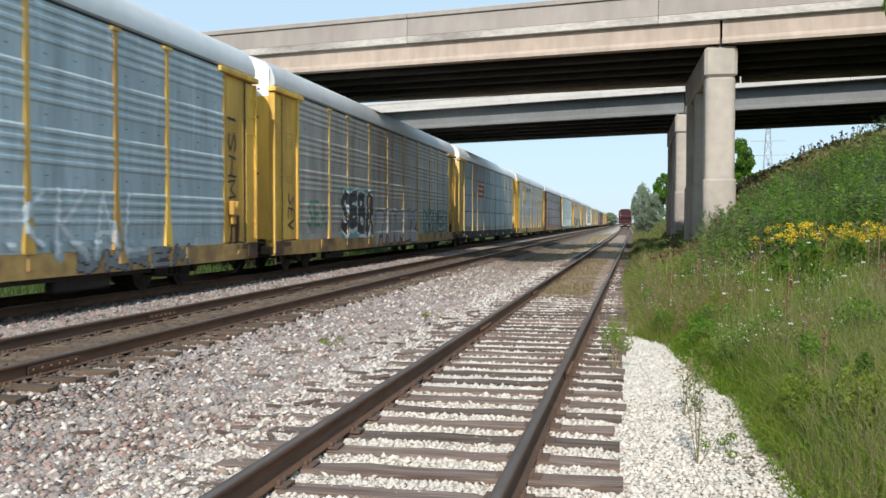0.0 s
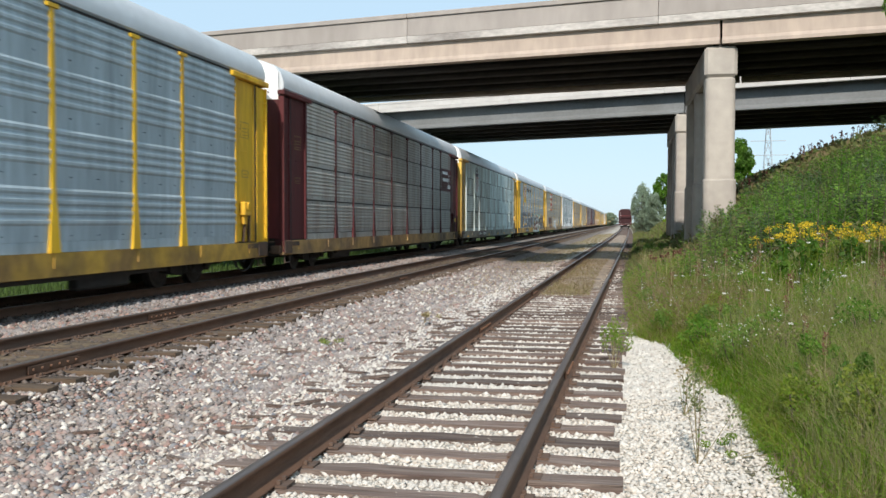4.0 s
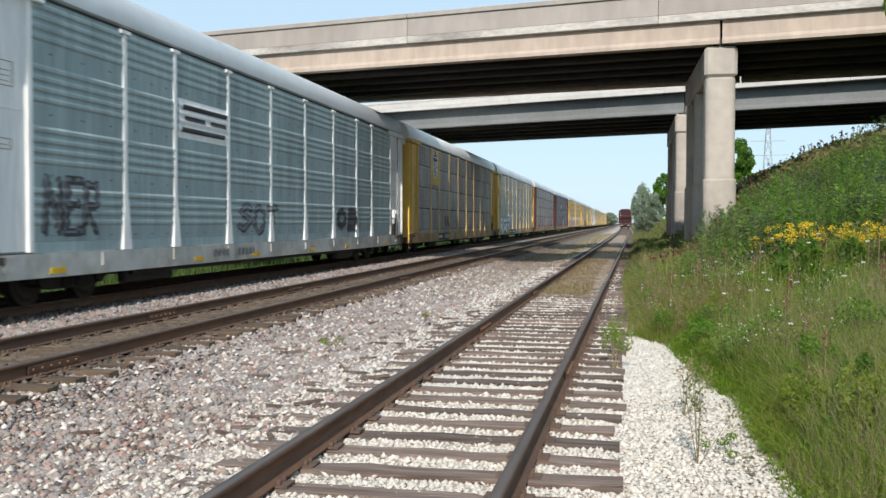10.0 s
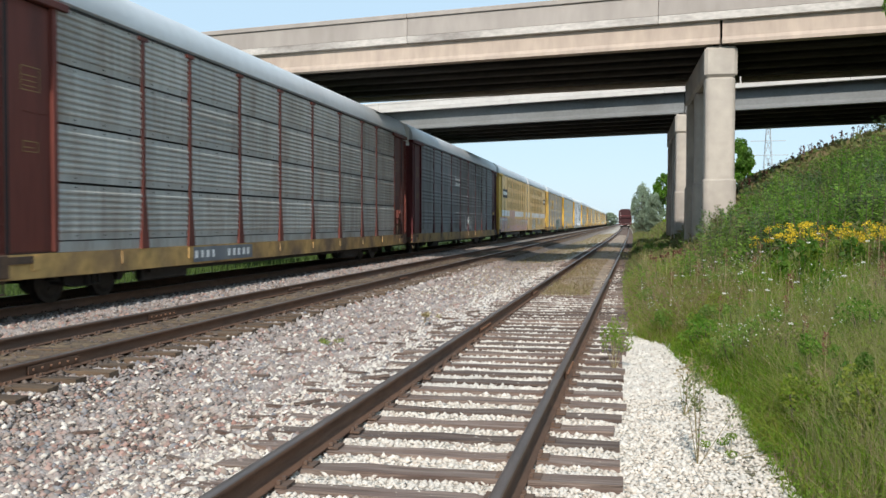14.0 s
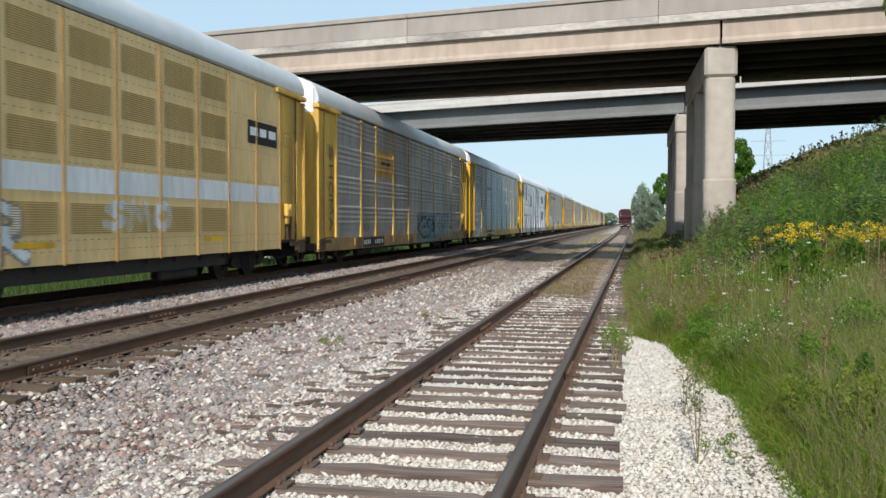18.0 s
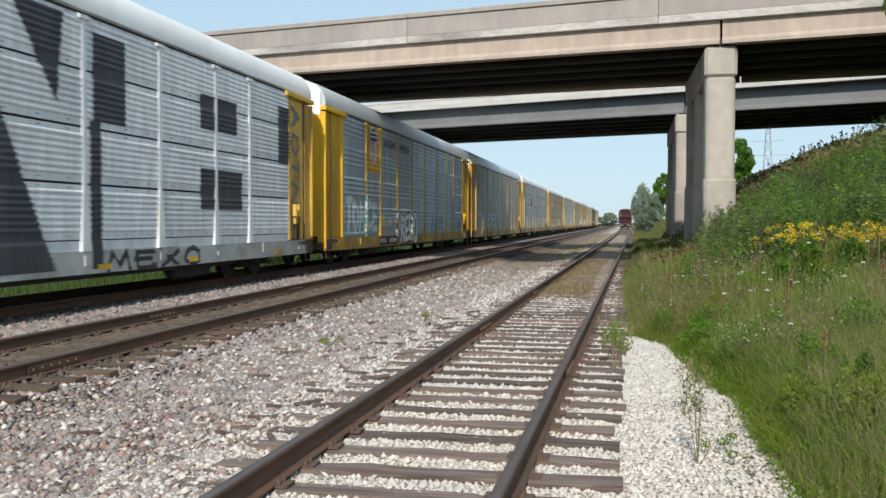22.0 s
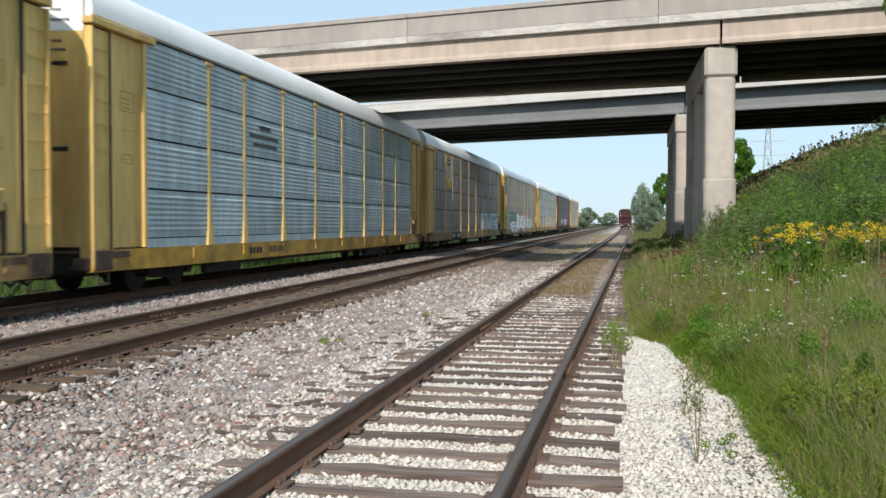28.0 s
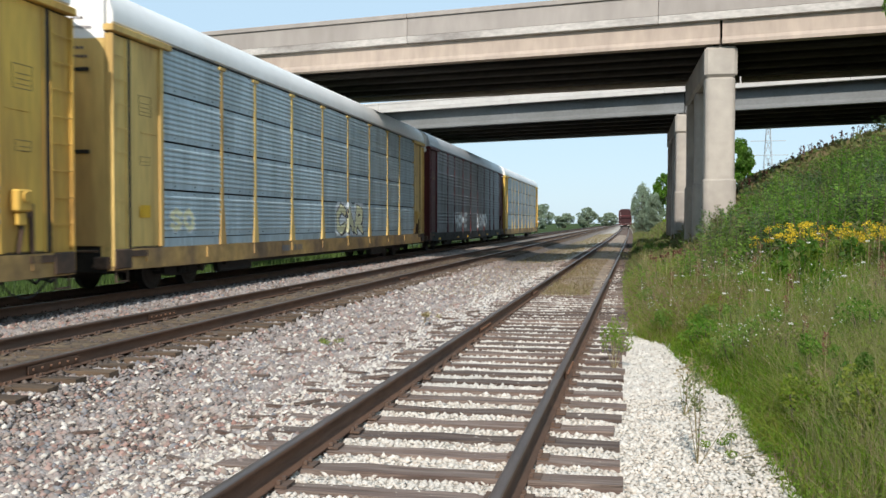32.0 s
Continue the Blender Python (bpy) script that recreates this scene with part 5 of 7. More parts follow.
CARS = [
    dict(panel="bright", post="yellow", end="yellow", sill="sill_yellow", roof="roof_grey", label="grimy grey autorack with yellow posts and white scrawled graffiti",
         marks=[("plate_tag", 25.45, 26.0, 1.4, 4.3, "ISHMI", 301, "sp_black", 0.05), ("tag", 16.2, 18.2, 1.0, 2.1, "OK", 11, ["sp_white", "bright"], 0.04), ("tag", 18.4, 21.6, 0.75, 2.15, "KAL", 12, ["sp_white", "bright"], 0.035),
                ("tag", 19.0, 23.4, 0.5, 1.0, "SKREM", 13, ["sp_grey", "sp_black"], 0.12)]),
    dict(panel="dull", post="pale_yellow", end="yellow", sill="sill_yellow", roof="roof_grey", label="dull grey autorack with yellow ends and teal and black graffiti",
         marks=[("plate_tag", 1.1, 1.7, 1.2, 2.3, "SEV", 302, "sp_black", 0.05), ("plate_tag", 25.5, 26.1, 1.2, 2.2, "TOR", 303, "sp_grey", 0.05), ("tag", 2.6, 4.6, 1.2, 2.2, "SEX", 20, ["sp_green", "dull"], 0.05), ("tag", 6.1, 10.1, 0.9, 2.7, "SEBR", 21, ["sp_black", "sp_white", "sp_teal"], 0.10),
                ("tag", 10.4, 13.9, 0.52, 2.1, "PAN", 22, ["sp_silver", "sp_ink"], 0.16), ("tag", 13.9, 17.6, 0.52, 2.15, "REZ", 25, ["sp_silver", "sp_ink"], 0.16), ("tag", 18.9, 24.9, 0.95, 2.1, "NONES", 24, ["sp_silver", "sp_black", "sp_green"], 0.085)]),
    dict(panel="grey", rows=4, post="pale_yellow", end="pale_yellow", sill="dark_steel", roof="roof_white",
         label="grey panelled autorack with white roof and small red sign",
         marks=[("sign", 7.0, 9.62, 3.12, 4.2, "red", THREE, "white_paint"), ("number", 1.0, 1.9, None, "white_paint")]),
    dict(panel="grey", post="bright_yellow", end="bright_yellow", sill="sill_bright", roof="roof_grey", label="grey autorack with bright yellow posts, ends and shield panel",
         marks=up_marks()),
    dict(panel="dull", rows=4, post="maroon", end="maroon", sill="sill_yellow", roof="roof_grey", label="grey panelled autorack with maroon posts and yellow sill",
         marks=[("sign", 22.62, 25.4, 3.12, 4.3, "maroon", [[(0.1, 0.62)], [(0.1, 0.72)], [(0.6, 0.9)]], "white_paint"), ("ring", 24.75, 3.68, 0.6, 0.9, ["white_paint", "maroon"], None),
                ("block", 26.3, 26.7, 1.5, 1.7, "bright_yellow")]),
    dict(panel="mint", end_post={1: "mint_paint", -1: "mint_paint"}, rows=4, post="mint_paint", end="yellow", sill="sill_mint", roof="roof_grey", label="faded pale green panelled autorack with peeling faded shield emblem",
         marks=[("shield", 5.83, 4.25, 1.4, 1.72, "mint_paint", OLD_UP), ("number", 6.4, 9.6, "faded_black", "mint_paint"), ("tag", 22.6, 26.0, 0.95, 2.0, "COBR", 33, ["sp_grey", "mint"], 0.025)]),
    dict(panel="grey", post="bright_yellow", end="bright_yellow", sill="sill_bright", roof="roof_grey", label="grey autorack with yellow posts and thin black graffiti",
         marks=up_marks() + [("tag", 2.6, 13.8, 1.0, 2.5, "NESCENT", 41, ["sp_grey", "sp_ink"], 0.05), ("tag", 13.8, 20.6, 0.5, 2.35, "UGERV", 44, ["sp_maroon", "sp_white", "sp_teal", "sp_ink"], 0.085),
                             ("tag", 20.8, 25.0, 0.7, 2.2, "XERD", 43, ["sp_ink", "sp_silver", "sp_black"], 0.07)]),
    dict(panel="dull", post="pale_yellow", end="pale_yellow", sill="sill_yellow", roof="roof_grey", label="dull grey autorack with large red sign and white graffiti",
         marks=[("sign", 7.0, 9.62, 2.98, 5.08, "red", THREE, "white_paint"), ("tag", 4.6, 9.0, 0.65, 2.2, "VRZB", 51, ["sp_maroon", "sp_grey"], 0.10),
                ("tag", 11.4, 16.8, 0.55, 2.0, "UPSE", 52, ["sp_white", "sp_silver"], 0.11), ("tag", 20.6, 24.0, 0.9, 2.2, "HERO", 53, ["sp_cream", "sp_black", "sp_grey"], 0.05)]),
    dict(panel="cool", post="white_paint", end="white_paint", sill="sill_white", roof="roof_grey", label="cool grey autorack with clean white posts, ends and sill",
         marks=[("sign", 7.0, 9.62, 3.30, 4.16, "white_paint", [[(0.05, 0.95)], [(0.1, 0.5), (0.6, 0.95)], [(0.02, 0.9)]], "sp_black"), ("number", 8.6, 11.2, None, "sp_grey"),
                ("tag", 2.2, 3.9, 1.2, 2.3, "NER", 61, ["sp_grey", "sp_black"], 0.02), ("tag", 10.0, 12.9, 1.1, 2.0, "SOT", 62, ["sp_grey", "sp_black"], 0.05), ("tag", 18.0, 20.4, 1.1, 2.0, "OB", 63, ["sp_black", "sp_grey"], 0.12)]),
    dict(panel="brown", rows=4, post="pale_yellow", end="yellow", sill="sill_yellow", roof="roof_white", label="brown weathered panelled autorack with white roof and yellow shield panel",
         marks=up_marks("yellow", PALE_UP, False) + [("tag", 8.2, 9.5, 1.2, 1.9, "RA", 71, ["sp_maroon", "sp_maroon"], 0.05)]),
    dict(panel="dull", post="pale_yellow", end="pale_yellow", sill="sill_yellow", roof="roof_grey", label="grey autorack with yellow block logo and white block graffiti",
         marks=[("sign", 7.35, 9.1, 3.22, 4.08, None, LOGO, "bright_yellow"), ("tag", 2.1, 7.4, 0.5, 1.95, "RSGT", 81, ["sp_white", "sp_black"], 0.10), ("number", 7.5, 10.9, "black", "white_paint"),
                ("block", 1.0, 1.7, 3.6, 4.25, "bright_yellow"), ("block", 11.2, 13.0, 0.5, 0.92, "blue")]),
    dict(panel="dull", rows=4, post="rust_red", end="rust_red", sill="sill_yellow", roof="roof_grey", label="grey panelled autorack with rust red posts and ends",
         marks=[("sign", 7.1, 9.4, 3.3, 4.05, None, [[(0.0, 0.9)], [(0.1, 0.9)], [(0.2, 0.95)]], "dull"), ("number", 6.9, 10.2, "sp_grey", "white_paint")]),
    dict(panel="dark", post="maroon", end="maroon", sill="sill_yellow", roof="roof_grey", label="dark grey autorack with maroon posts and ends",
         marks=[("sign", 10.6, 12.2, 3.4, 4.1, None, LOGO, "white_paint"), ("tag", 14.0, 16.4, 1.0, 1.9, "LOU", 91, ["dull", "sp_white"], 0.05), ("label", 25.75, 3.2, 0.5, 0.45, "maroon"), ("label", 25.75, 2.0, 0.5, 0.2, "yellow")]),
    dict(kind="long", panel="ochre", post="yellow", end="yellow", sill="ochre", roof="roof_grey", label="long yellow articulated auto carrier with white band and faded graffiti",
         marks=[("sign", 2.7, 5.3, 3.42, 4.1, "black", [[(0.04, 0.30), (0.37, 0.62), (0.70, 0.96)]], "white_paint"), ("sign", 37.75, 39.75, 3.5, 4.1, "black", [[(0.04, 0.30), (0.37, 0.62), (0.70, 0.96)]], "white_paint"),
                ("tag", 0.9, 7.0, 0.75, 1.9, "DEFRA", 101, ["sp_pink", "sp_purple", "sp_pink", "sp_white"], 0.075), ("tag", 7.0, 10.6, 0.75, 2.5, "NOX", 102, ["sp_pink", "sp_purple", "sp_pink"], 0.09), ("tag", 10.6, 20.6, 0.75, 1.8, "SKAMERDO", 103, ["sp_pink", "sp_purple", "sp_pink", "sp_white"], 0.075),
                ("tag", 25.2, 28.9, 0.75, 1.9, "MEKR", 104, ["sp_white", "sp_grey"], 0.075), ("tag", 31.0, 33.7, 1.2, 1.95, "SMO", 105, ["sp_white", "ochre"], 0.11)]),
    dict(panel="dull", post="yellow", end="yellow", sill="sill_yellow", roof="roof_grey", label="dull grey autorack with yellow posts and yellow logo panel",
         marks=[("plate_tag", 1.15, 1.7, 1.1, 4.0, "SHOMA", 304, "faded_black", 0.06), ("sign", 7.0, 9.62, 3.24, 4.3, "yellow", [[], [(0.22, 0.47), (0.50, 0.78)], []], "sp_black"), ("number", 5.0, 7.9, "black", "white_paint"),
                ("tag", 14.0, 18.0, 0.5, 1.9, "KESA", 110, ["sp_black", "sp_teal", "sp_grey"], 0.07), ("tag", 18.2, 21.6, 0.7, 1.95, "KISN", 111, ["dull", "sp_teal", "sp_grey"], 0.06),
                ("tag", 21.9, 24.8, 0.9, 1.9, "ERC", 112, ["sp_pink", "brown"], 0.05), ("label", 25.6, 1.25, 0.4, 0.42, "white_paint")]),
    dict(panel="bright", post="bright_yellow", end="bright_yellow", sill="sill_bright", roof="roof_grey", label="clean grey autorack with yellow posts and a white outlined tag",
         marks=[("tag", 1.9, 5.2, 0.5, 2.1, "EN", 121, ["bright", "sp_white"], 0.10), ("sign", 7.1, 9.4, 3.55, 4.05, None, [[(0.0, 0.95)]], "sp_grey"), ("number", 7.2, 10.2, "black", "white_paint")]),
    dict(panel="white", plate={-1: "sp_ink"}, rows=4, post="white_paint", end="yellow", sill="sill_white", roof="roof_white", label="white painted panelled autorack covered with huge dark block graffiti",
         marks=[("plate_tag", 25.4, 26.2, 1.2, 4.9, "AOTNZ", 305, "sp_grey", 0.07), ("block", 3.7, 4.6, 3.6, 5.05, "sp_ink"), ("block", 3.7, 4.6, 0.6, 2.3, "sp_ink"), ("block", 6.6, 6.85, 0.6, 4.7, "sp_ink"), ("block", 8.1, 9.2, 3.05, 4.1, "sp_ink"),
                ("block", 8.3, 9.2, 0.7, 2.2, "sp_ink"), ("block", 10.85, 11.1, 0.7, 4.7, "sp_ink"), ("wedge", (13.0, 5.08), (14.4, 5.08), (14.2, 3.5), "sp_ink"), ("wedge", (12.4, 3.9), (12.4, 0.62), (14.1, 0.62), "sp_ink"), ("block", 15.2, 15.55, 0.6, 3.3, "sp_ink"),
                ("block", 15.3, 16.4, 3.3, 4.9, "sp_ink"), ("block", 19.6, 21.6, 3.6, 4.4, "sp_ink"), ("block", 19.6, 21.9, 1.75, 2.7, "sp_ink"), ("block", 24.4, 25.3, 3.1, 4.7, "sp_ink"),
                ("number", 6.6, 9.8, "faded_black", "white_paint"), ("tag", 15.6, 19.6, 0.5, 0.95, "MEXO", 131, ["sp_black", "sp_black"], 0.06)]),
    dict(panel="grey", post="bright_yellow", end="bright_yellow", sill="sill_bright", roof="roof_grey", label="grey autorack with yellow shield panel and white bubble graffiti",
         marks=up_marks() + [("tag", 9.2, 13.4, 0.5, 2.0, "DRERD", 141, ["sp_white", "sp_black"], 0.08), ("tag", 2.2, 6.4, 1.0, 2.5, "TOMCE", 142, ["sp_white", "sp_teal", "sp_silver"], 0.09), ("tag", 6.8, 8.6, 1.25, 1.75, "RUN", 143, ["sp_cream", "grey"], 0.1),
                             ("tag", 16.4, 19.5, 1.1, 1.8, "ANE", 144, ["grey", "sp_grey"], 0.06)]),
    dict(panel="dull", post="yellow", end="yellow", sill="sill_yellow", roof="roof_grey", label="grey autorack with yellow ends, blue round emblem and white graffiti",
         marks=[("ring", 1.3, 4.2, 0.72, 0.95, ["blue", "mint_paint"], 1.52), ("tag", 7.0, 11.2, 1.1, 2.2, "EXEO", 151, ["sp_white", "sp_grey"], 0.07), ("number", 6.2, 8.9, None, "sp_black")]),
    dict(panel="grey", rows=4, post="pale_yellow", end="pale_yellow", sill="sill_yellow", roof="roof_white", label="grey panelled autorack with white roof and black block logo",
         marks=[("sign", 7.3, 9.3, 3.1, 4.0, None, LOGO, "sp_black"), ("number", 6.8, 10.0, "black", "white_paint"), ("block", 17.2, 17.9, 0.6, 0.9, "black")]),
    dict(panel="brown", rows=4, post="pale_yellow", end="pale_yellow", sill="sill_yellow", roof="roof_white", label="brownish grey panelled autorack with white roof and pale pink graffiti",
         marks=up_marks("pale_yellow", PALE_UP, False) + [("tag", 15.6, 18.0, 1.1, 2.0, "SEL", 161, ["sp_white", "dull"], 0.07), ("tag", 18.5, 21.2, 1.0, 2.15, "OEU", 162, ["sp_white", "sp_maroon", "sp_pink"], 0.09),
                                                          ("tag", 22.2, 25.0, 1.15, 1.95, "REA", 163, ["sp_white", "dull"], 0.05)]),
    dict(panel="bright", rows=4, post="pale_yellow", end="pale_yellow", sill="sill_bright", roof="roof_white", label="clean grey panelled autorack with white roof and dark logo",
         marks=[("sign", 7.1, 9.3, 3.3, 4.1, None, [[(0.3, 0.7)], [(0.0, 0.95)], [(0.1, 0.9)]], "sp_black"), ("number", 7.0, 9.6, None, "sp_black")]),
    dict(panel="brown", rows=4, post="pale_yellow", end="pale_yellow", sill="sill_yellow", roof="roof_white", label="brownish grey panelled autorack with pale shield panel and white graffiti",
         marks=up_marks("yellow", PALE_UP, False) + [("tag", 17.0, 25.2, 1.0, 2.1, "SKZOFE", 171, ["sp_white", "sp_grey", "sp_white", "sp_teal"], 0.085)]),
    dict(panel="dull", post="yellow", end="yellow", sill="sill_yellow", roof="roof_grey", label="dark grey autorack with blue round emblem and green and white graffiti",
         marks=[("plate_tag", 1.1, 1.7, 1.2, 2.0, "SE", 306, "sp_grey", 0.05), ("ring", 1.3, 4.2, 0.6, 0.95, ["blue", "mint_paint"], 1.52), ("tag", 4.0, 8.4, 1.55, 2.35, "EDEEX", 181, ["sp_green", "sp_black", "sp_grey"], 0.13), ("tag", 4.2, 8.6, 0.5, 1.7, "NEEK", 182, ["sp_white", "sp_black"], 0.11),
                ("tag", 9.0, 15.8, 0.65, 2.2, "RXKW", 183, ["sp_white", "sp_silver"], 0.15), ("tag", 16.2, 22.0, 0.8, 2.0, "SEXM", 184, ["sp_white", "sp_silver"], 0.13), ("number", 10.6, 13.8, "black", "sp_white")]),
    dict(panel="bright", rows=4, post="pale_yellow", end="pale_yellow", sill="sill_yellow", roof="roof_white", label="clean grey panelled autorack with white roof and cream graffiti tag",
         marks=[("tag", 13.6, 16.9, 1.0, 2.15, "CAR", 191, ["sp_cream", "sp_black", "sp_white"], 0.10), ("tag", 2.2, 3.4, 1.2, 1.8, "SO", 192, ["sp_cream", "sp_white"], 0.1), ("label", 1.05, 1.55, 0.42, 0.25, "bright_yellow"), ("number", 8.6, 10.4, None, "sp_grey")]),
    dict(panel="dark", post="maroon", end="maroon", sill="dark_steel", roof="roof_grey", label="dark grey autorack with maroon ends and white tags",
         marks=[("tag", 7.0, 11.0, 1.1, 2.1, "HONE", 201, ["sp_white", "dull"], 0.10), ("tag", 14.6, 19.0, 1.1, 2.1, "LORD", 202, ["sp_white", "dull"], 0.12)]),
    dict(panel="grey", rows=4, post="pale_yellow", end="yellow", sill="sill_yellow", roof="roof_white", label="last autorack of the train, grey with yellow ends and white roof"),
]

TRAIN = []
along = FIRST_GAP - PITCH_LEN
for spec in CARS:
    long_one = spec.get("kind") == "long"
    pitch = LONG_LEN if long_one else PITCH_LEN
    car = build_articulated(spec) if long_one else build_autorack(spec)
    TRAIN.append((car, along + 0.5 + spec["length"] / 2))
    along += pitch


def at_line(s):
    x, y, th = on_line(s, MAIN_TRAIN)
    return pose(x, y, 0, 0, 0, math.degrees(th))


def motions():
    """The train runs towards the camera at a steady speed and its wheels turn."""
    times = [i * 0.5 for i in range(65)]
    for car, s in TRAIN:
        walk(car, [(t, at_line(s - SPEED * t)) for t in times])
    turn = SPEED / WHEEL_R
    first = AXLES[0]
    walk(first, [(i / 30, Euler((turn * i / 30, 0, 0)).to_matrix().to_4x4()) for i in range(961)])
    act, slot = first.animation_data.action, first.animation_data.action_slot
    for w in AXLES[1:]:
        w.rotation_mode = "QUATERNION"
        keys = w.animation_data_create()
        keys.action = act
        keys.action_slot = slot


# ---- plants ----
M["grass"] = material("grass_blades", (0.15, 0.26, 0.03), 0.75, grain=3, vary=0.2, stain=0.55, stain_color=(0.25, 0.265, 0.055), bump=0, transl=0.45,
                      spec=0.10, tints=[(0.125, 0.25, 0.014), (0.15, 0.285, 0.018), (0.20, 0.31, 0.026), (0.09, 0.205, 0.012), (0.135, 0.265, 0.016), (0.235, 0.275, 0.04)])
# Darker than the verge grass: the train's shade is put into these tints.
M["far_grass"] = material("shaded_green_grass", (0.06, 0.11, 0.025), 0.8, bump=0, transl=0.2, spec=0.1, tints=[(0.075, 0.12, 0.03), (0.09, 0.14, 0.038), (0.065, 0.105, 0.028)])
M["dry"] = material("dry_grass", (0.40, 0.31, 0.17), 0.85, bump=0, transl=0.4, tints=[(0.40, 0.32, 0.17), (0.30, 0.21, 0.12), (0.46, 0.40, 0.22), (0.28, 0.25, 0.12)])
M["seed_grass"] = material("pinkish_seed_grass", (0.30, 0.21, 0.12), 0.85, bump=0, transl=0.4, tints=[(0.30, 0.21, 0.12), (0.25, 0.19, 0.09), (0.34, 0.26, 0.14), (0.22, 0.22, 0.07)])
M["herb"] = material("herb_leaves", (0.16, 0.27, 0.04), 0.75, grain=3, vary=0.15, stain=0.8, stain_color=(0.22, 0.29, 0.06), bump=0, transl=0.45, spec=0.08,
                     tints=[(0.15, 0.26, 0.03), (0.18, 0.29, 0.04), (0.14, 0.24, 0.03)])
M["pale_grass"] = material("pale_olive_grass", (0.30, 0.32, 0.12), 0.8, bump=0, transl=0.45, spec=0.08, tints=[(0.28, 0.31, 0.11), (0.36, 0.34, 0.16), (0.23, 0.28, 0.08), (0.40, 0.34, 0.19)])
M["slope_grass"] = material("olive_brown_grass", (0.2, 0.2, 0.08), 0.8, grain=2, vary=0.2, stain=0.5, stain_color=(0.11, 0.14, 0.04), bump=0, transl=0.4, spec=0.08,
                            tints=[(0.20, 0.21, 0.07), (0.26, 0.21, 0.10), (0.16, 0.20, 0.05), (0.29, 0.24, 0.12)])
M["weed_leaf"] = material("pale_weed_leaves", (0.25, 0.29, 0.12), 0.75, bump=0, transl=0.4, tints=[(0.20, 0.25, 0.09), (0.26, 0.26, 0.13), (0.15, 0.20, 0.06)])
M["leaf"] = material("shrub_leaves", (0.10, 0.20, 0.04), 0.6, bump=0, transl=0.52, spec=0.15, tints=[(0.10, 0.24, 0.022), (0.15, 0.30, 0.032), (0.12, 0.27, 0.032), (0.19, 0.31, 0.045)])
M["fresh_leaf"] = material("fresh_leaves", (0.2, 0.3, 0.06), 0.6, bump=0, transl=0.52, tints=[(0.165, 0.31, 0.035), (0.22, 0.36, 0.05), (0.13, 0.27, 0.03)])
M["hill_leaf"] = material("olive_leaves", (0.2, 0.21, 0.08), 0.7, bump=0, transl=0.35, spec=0.15, tints=[(0.15, 0.19, 0.06), (0.21, 0.21, 0.09), (0.11, 0.16, 0.045), (0.24, 0.18, 0.10)])
M["dark_leaf"] = material("dark_leaves", (0.06, 0.12, 0.03), 0.6, bump=0, transl=0.3, tints=[(0.05, 0.11, 0.03), (0.075, 0.14, 0.035), (0.09, 0.165, 0.045)])
# Silvery leaf green, paled further: distance haze is put into these tints.
M["pale_leaf"] = material("hazed_grey_green_leaves", (0.17, 0.22, 0.13), 0.7, bump=0, transl=0.5, spec=0.1, tints=[(0.37, 0.45, 0.33), (0.43, 0.51, 0.38), (0.31, 0.40, 0.27)])
M["goldenrod"] = material("goldenrod_bloom", (0.75, 0.52, 0.02), 0.8, bump=0, transl=0.3, tints=[(0.75, 0.52, 0.02), (0.82, 0.62, 0.04), (0.62, 0.42, 0.02)])
M["white_bloom"] = material("white_bloom", (0.8, 0.8, 0.74), 0.8, bump=0, transl=0.3)
M["rust_bloom"] = material("brown_seed_head", (0.12, 0.045, 0.03), 0.9, bump=0)
M["bark"] = material("bark", (0.10, 0.08, 0.06), 0.9, bump=0.5, bump_scale=20)


def blades(name, label, category, n, area, height, width, mat, seed, lean=0.35, keep=None, power=1.0, edge=True):
    rng = np.random.default_rng(seed)
    x0, x1, y0, y1 = area
    y = y0 * (y1 / y0) ** rng.random(n)
    x = verge(y) + x0 + (x1 - x0) * rng.random(n) ** power
    if keep is not None:
        ok = keep(x, y)
        x, y = x[ok], y[ok]
        n = len(x)
    h = height * (0.45 + 0.75 * rng.random(n)) * ((0.35 + 0.65 * smooth((x - verge(y)) / 0.6)) * smooth((x - verge(y) + 0.14) / 0.3) if edge else 1.0)
    w = width * (0.6 + 0.8 * rng.random(n)) * (0.7 + y / 18)
    a, d = rng.random(n) * 6.283, rng.random(n) * 6.283
    b = h * lean * rng.random(n)
    z = ground_z(x, y) - 0.02
    cx, cy, dx, dy = np.cos(a) * w / 2, np.sin(a) * w / 2, np.cos(d) * b, np.sin(d) * b
    rows = []
    droop = lean * (0.1 + 0.35 * rng.random(n))
    for f, k in ((0.0, 1.0), (0.45, 0.85), (0.78, 0.5), (1.0, 0.1)):
        for s in (-1, 1):
            rows.append(np.stack([x + dx * f ** 2.4 + s * cx * k, y + dy * f ** 2.4 + s * cy * k, z + h * (f - droop * f ** 3)], -1))
    v = np.stack(rows, 1).reshape(-1, 3)
    q = np.array([(0, 1, 3, 2), (2, 3, 5, 4), (4, 5, 7, 6)])
    f = (q[None] + 8 * np.arange(n)[:, None, None]).reshape(-1, 4)
    return tagged(raw_mesh(name, v, f, mat), label, category, kind="stuff")


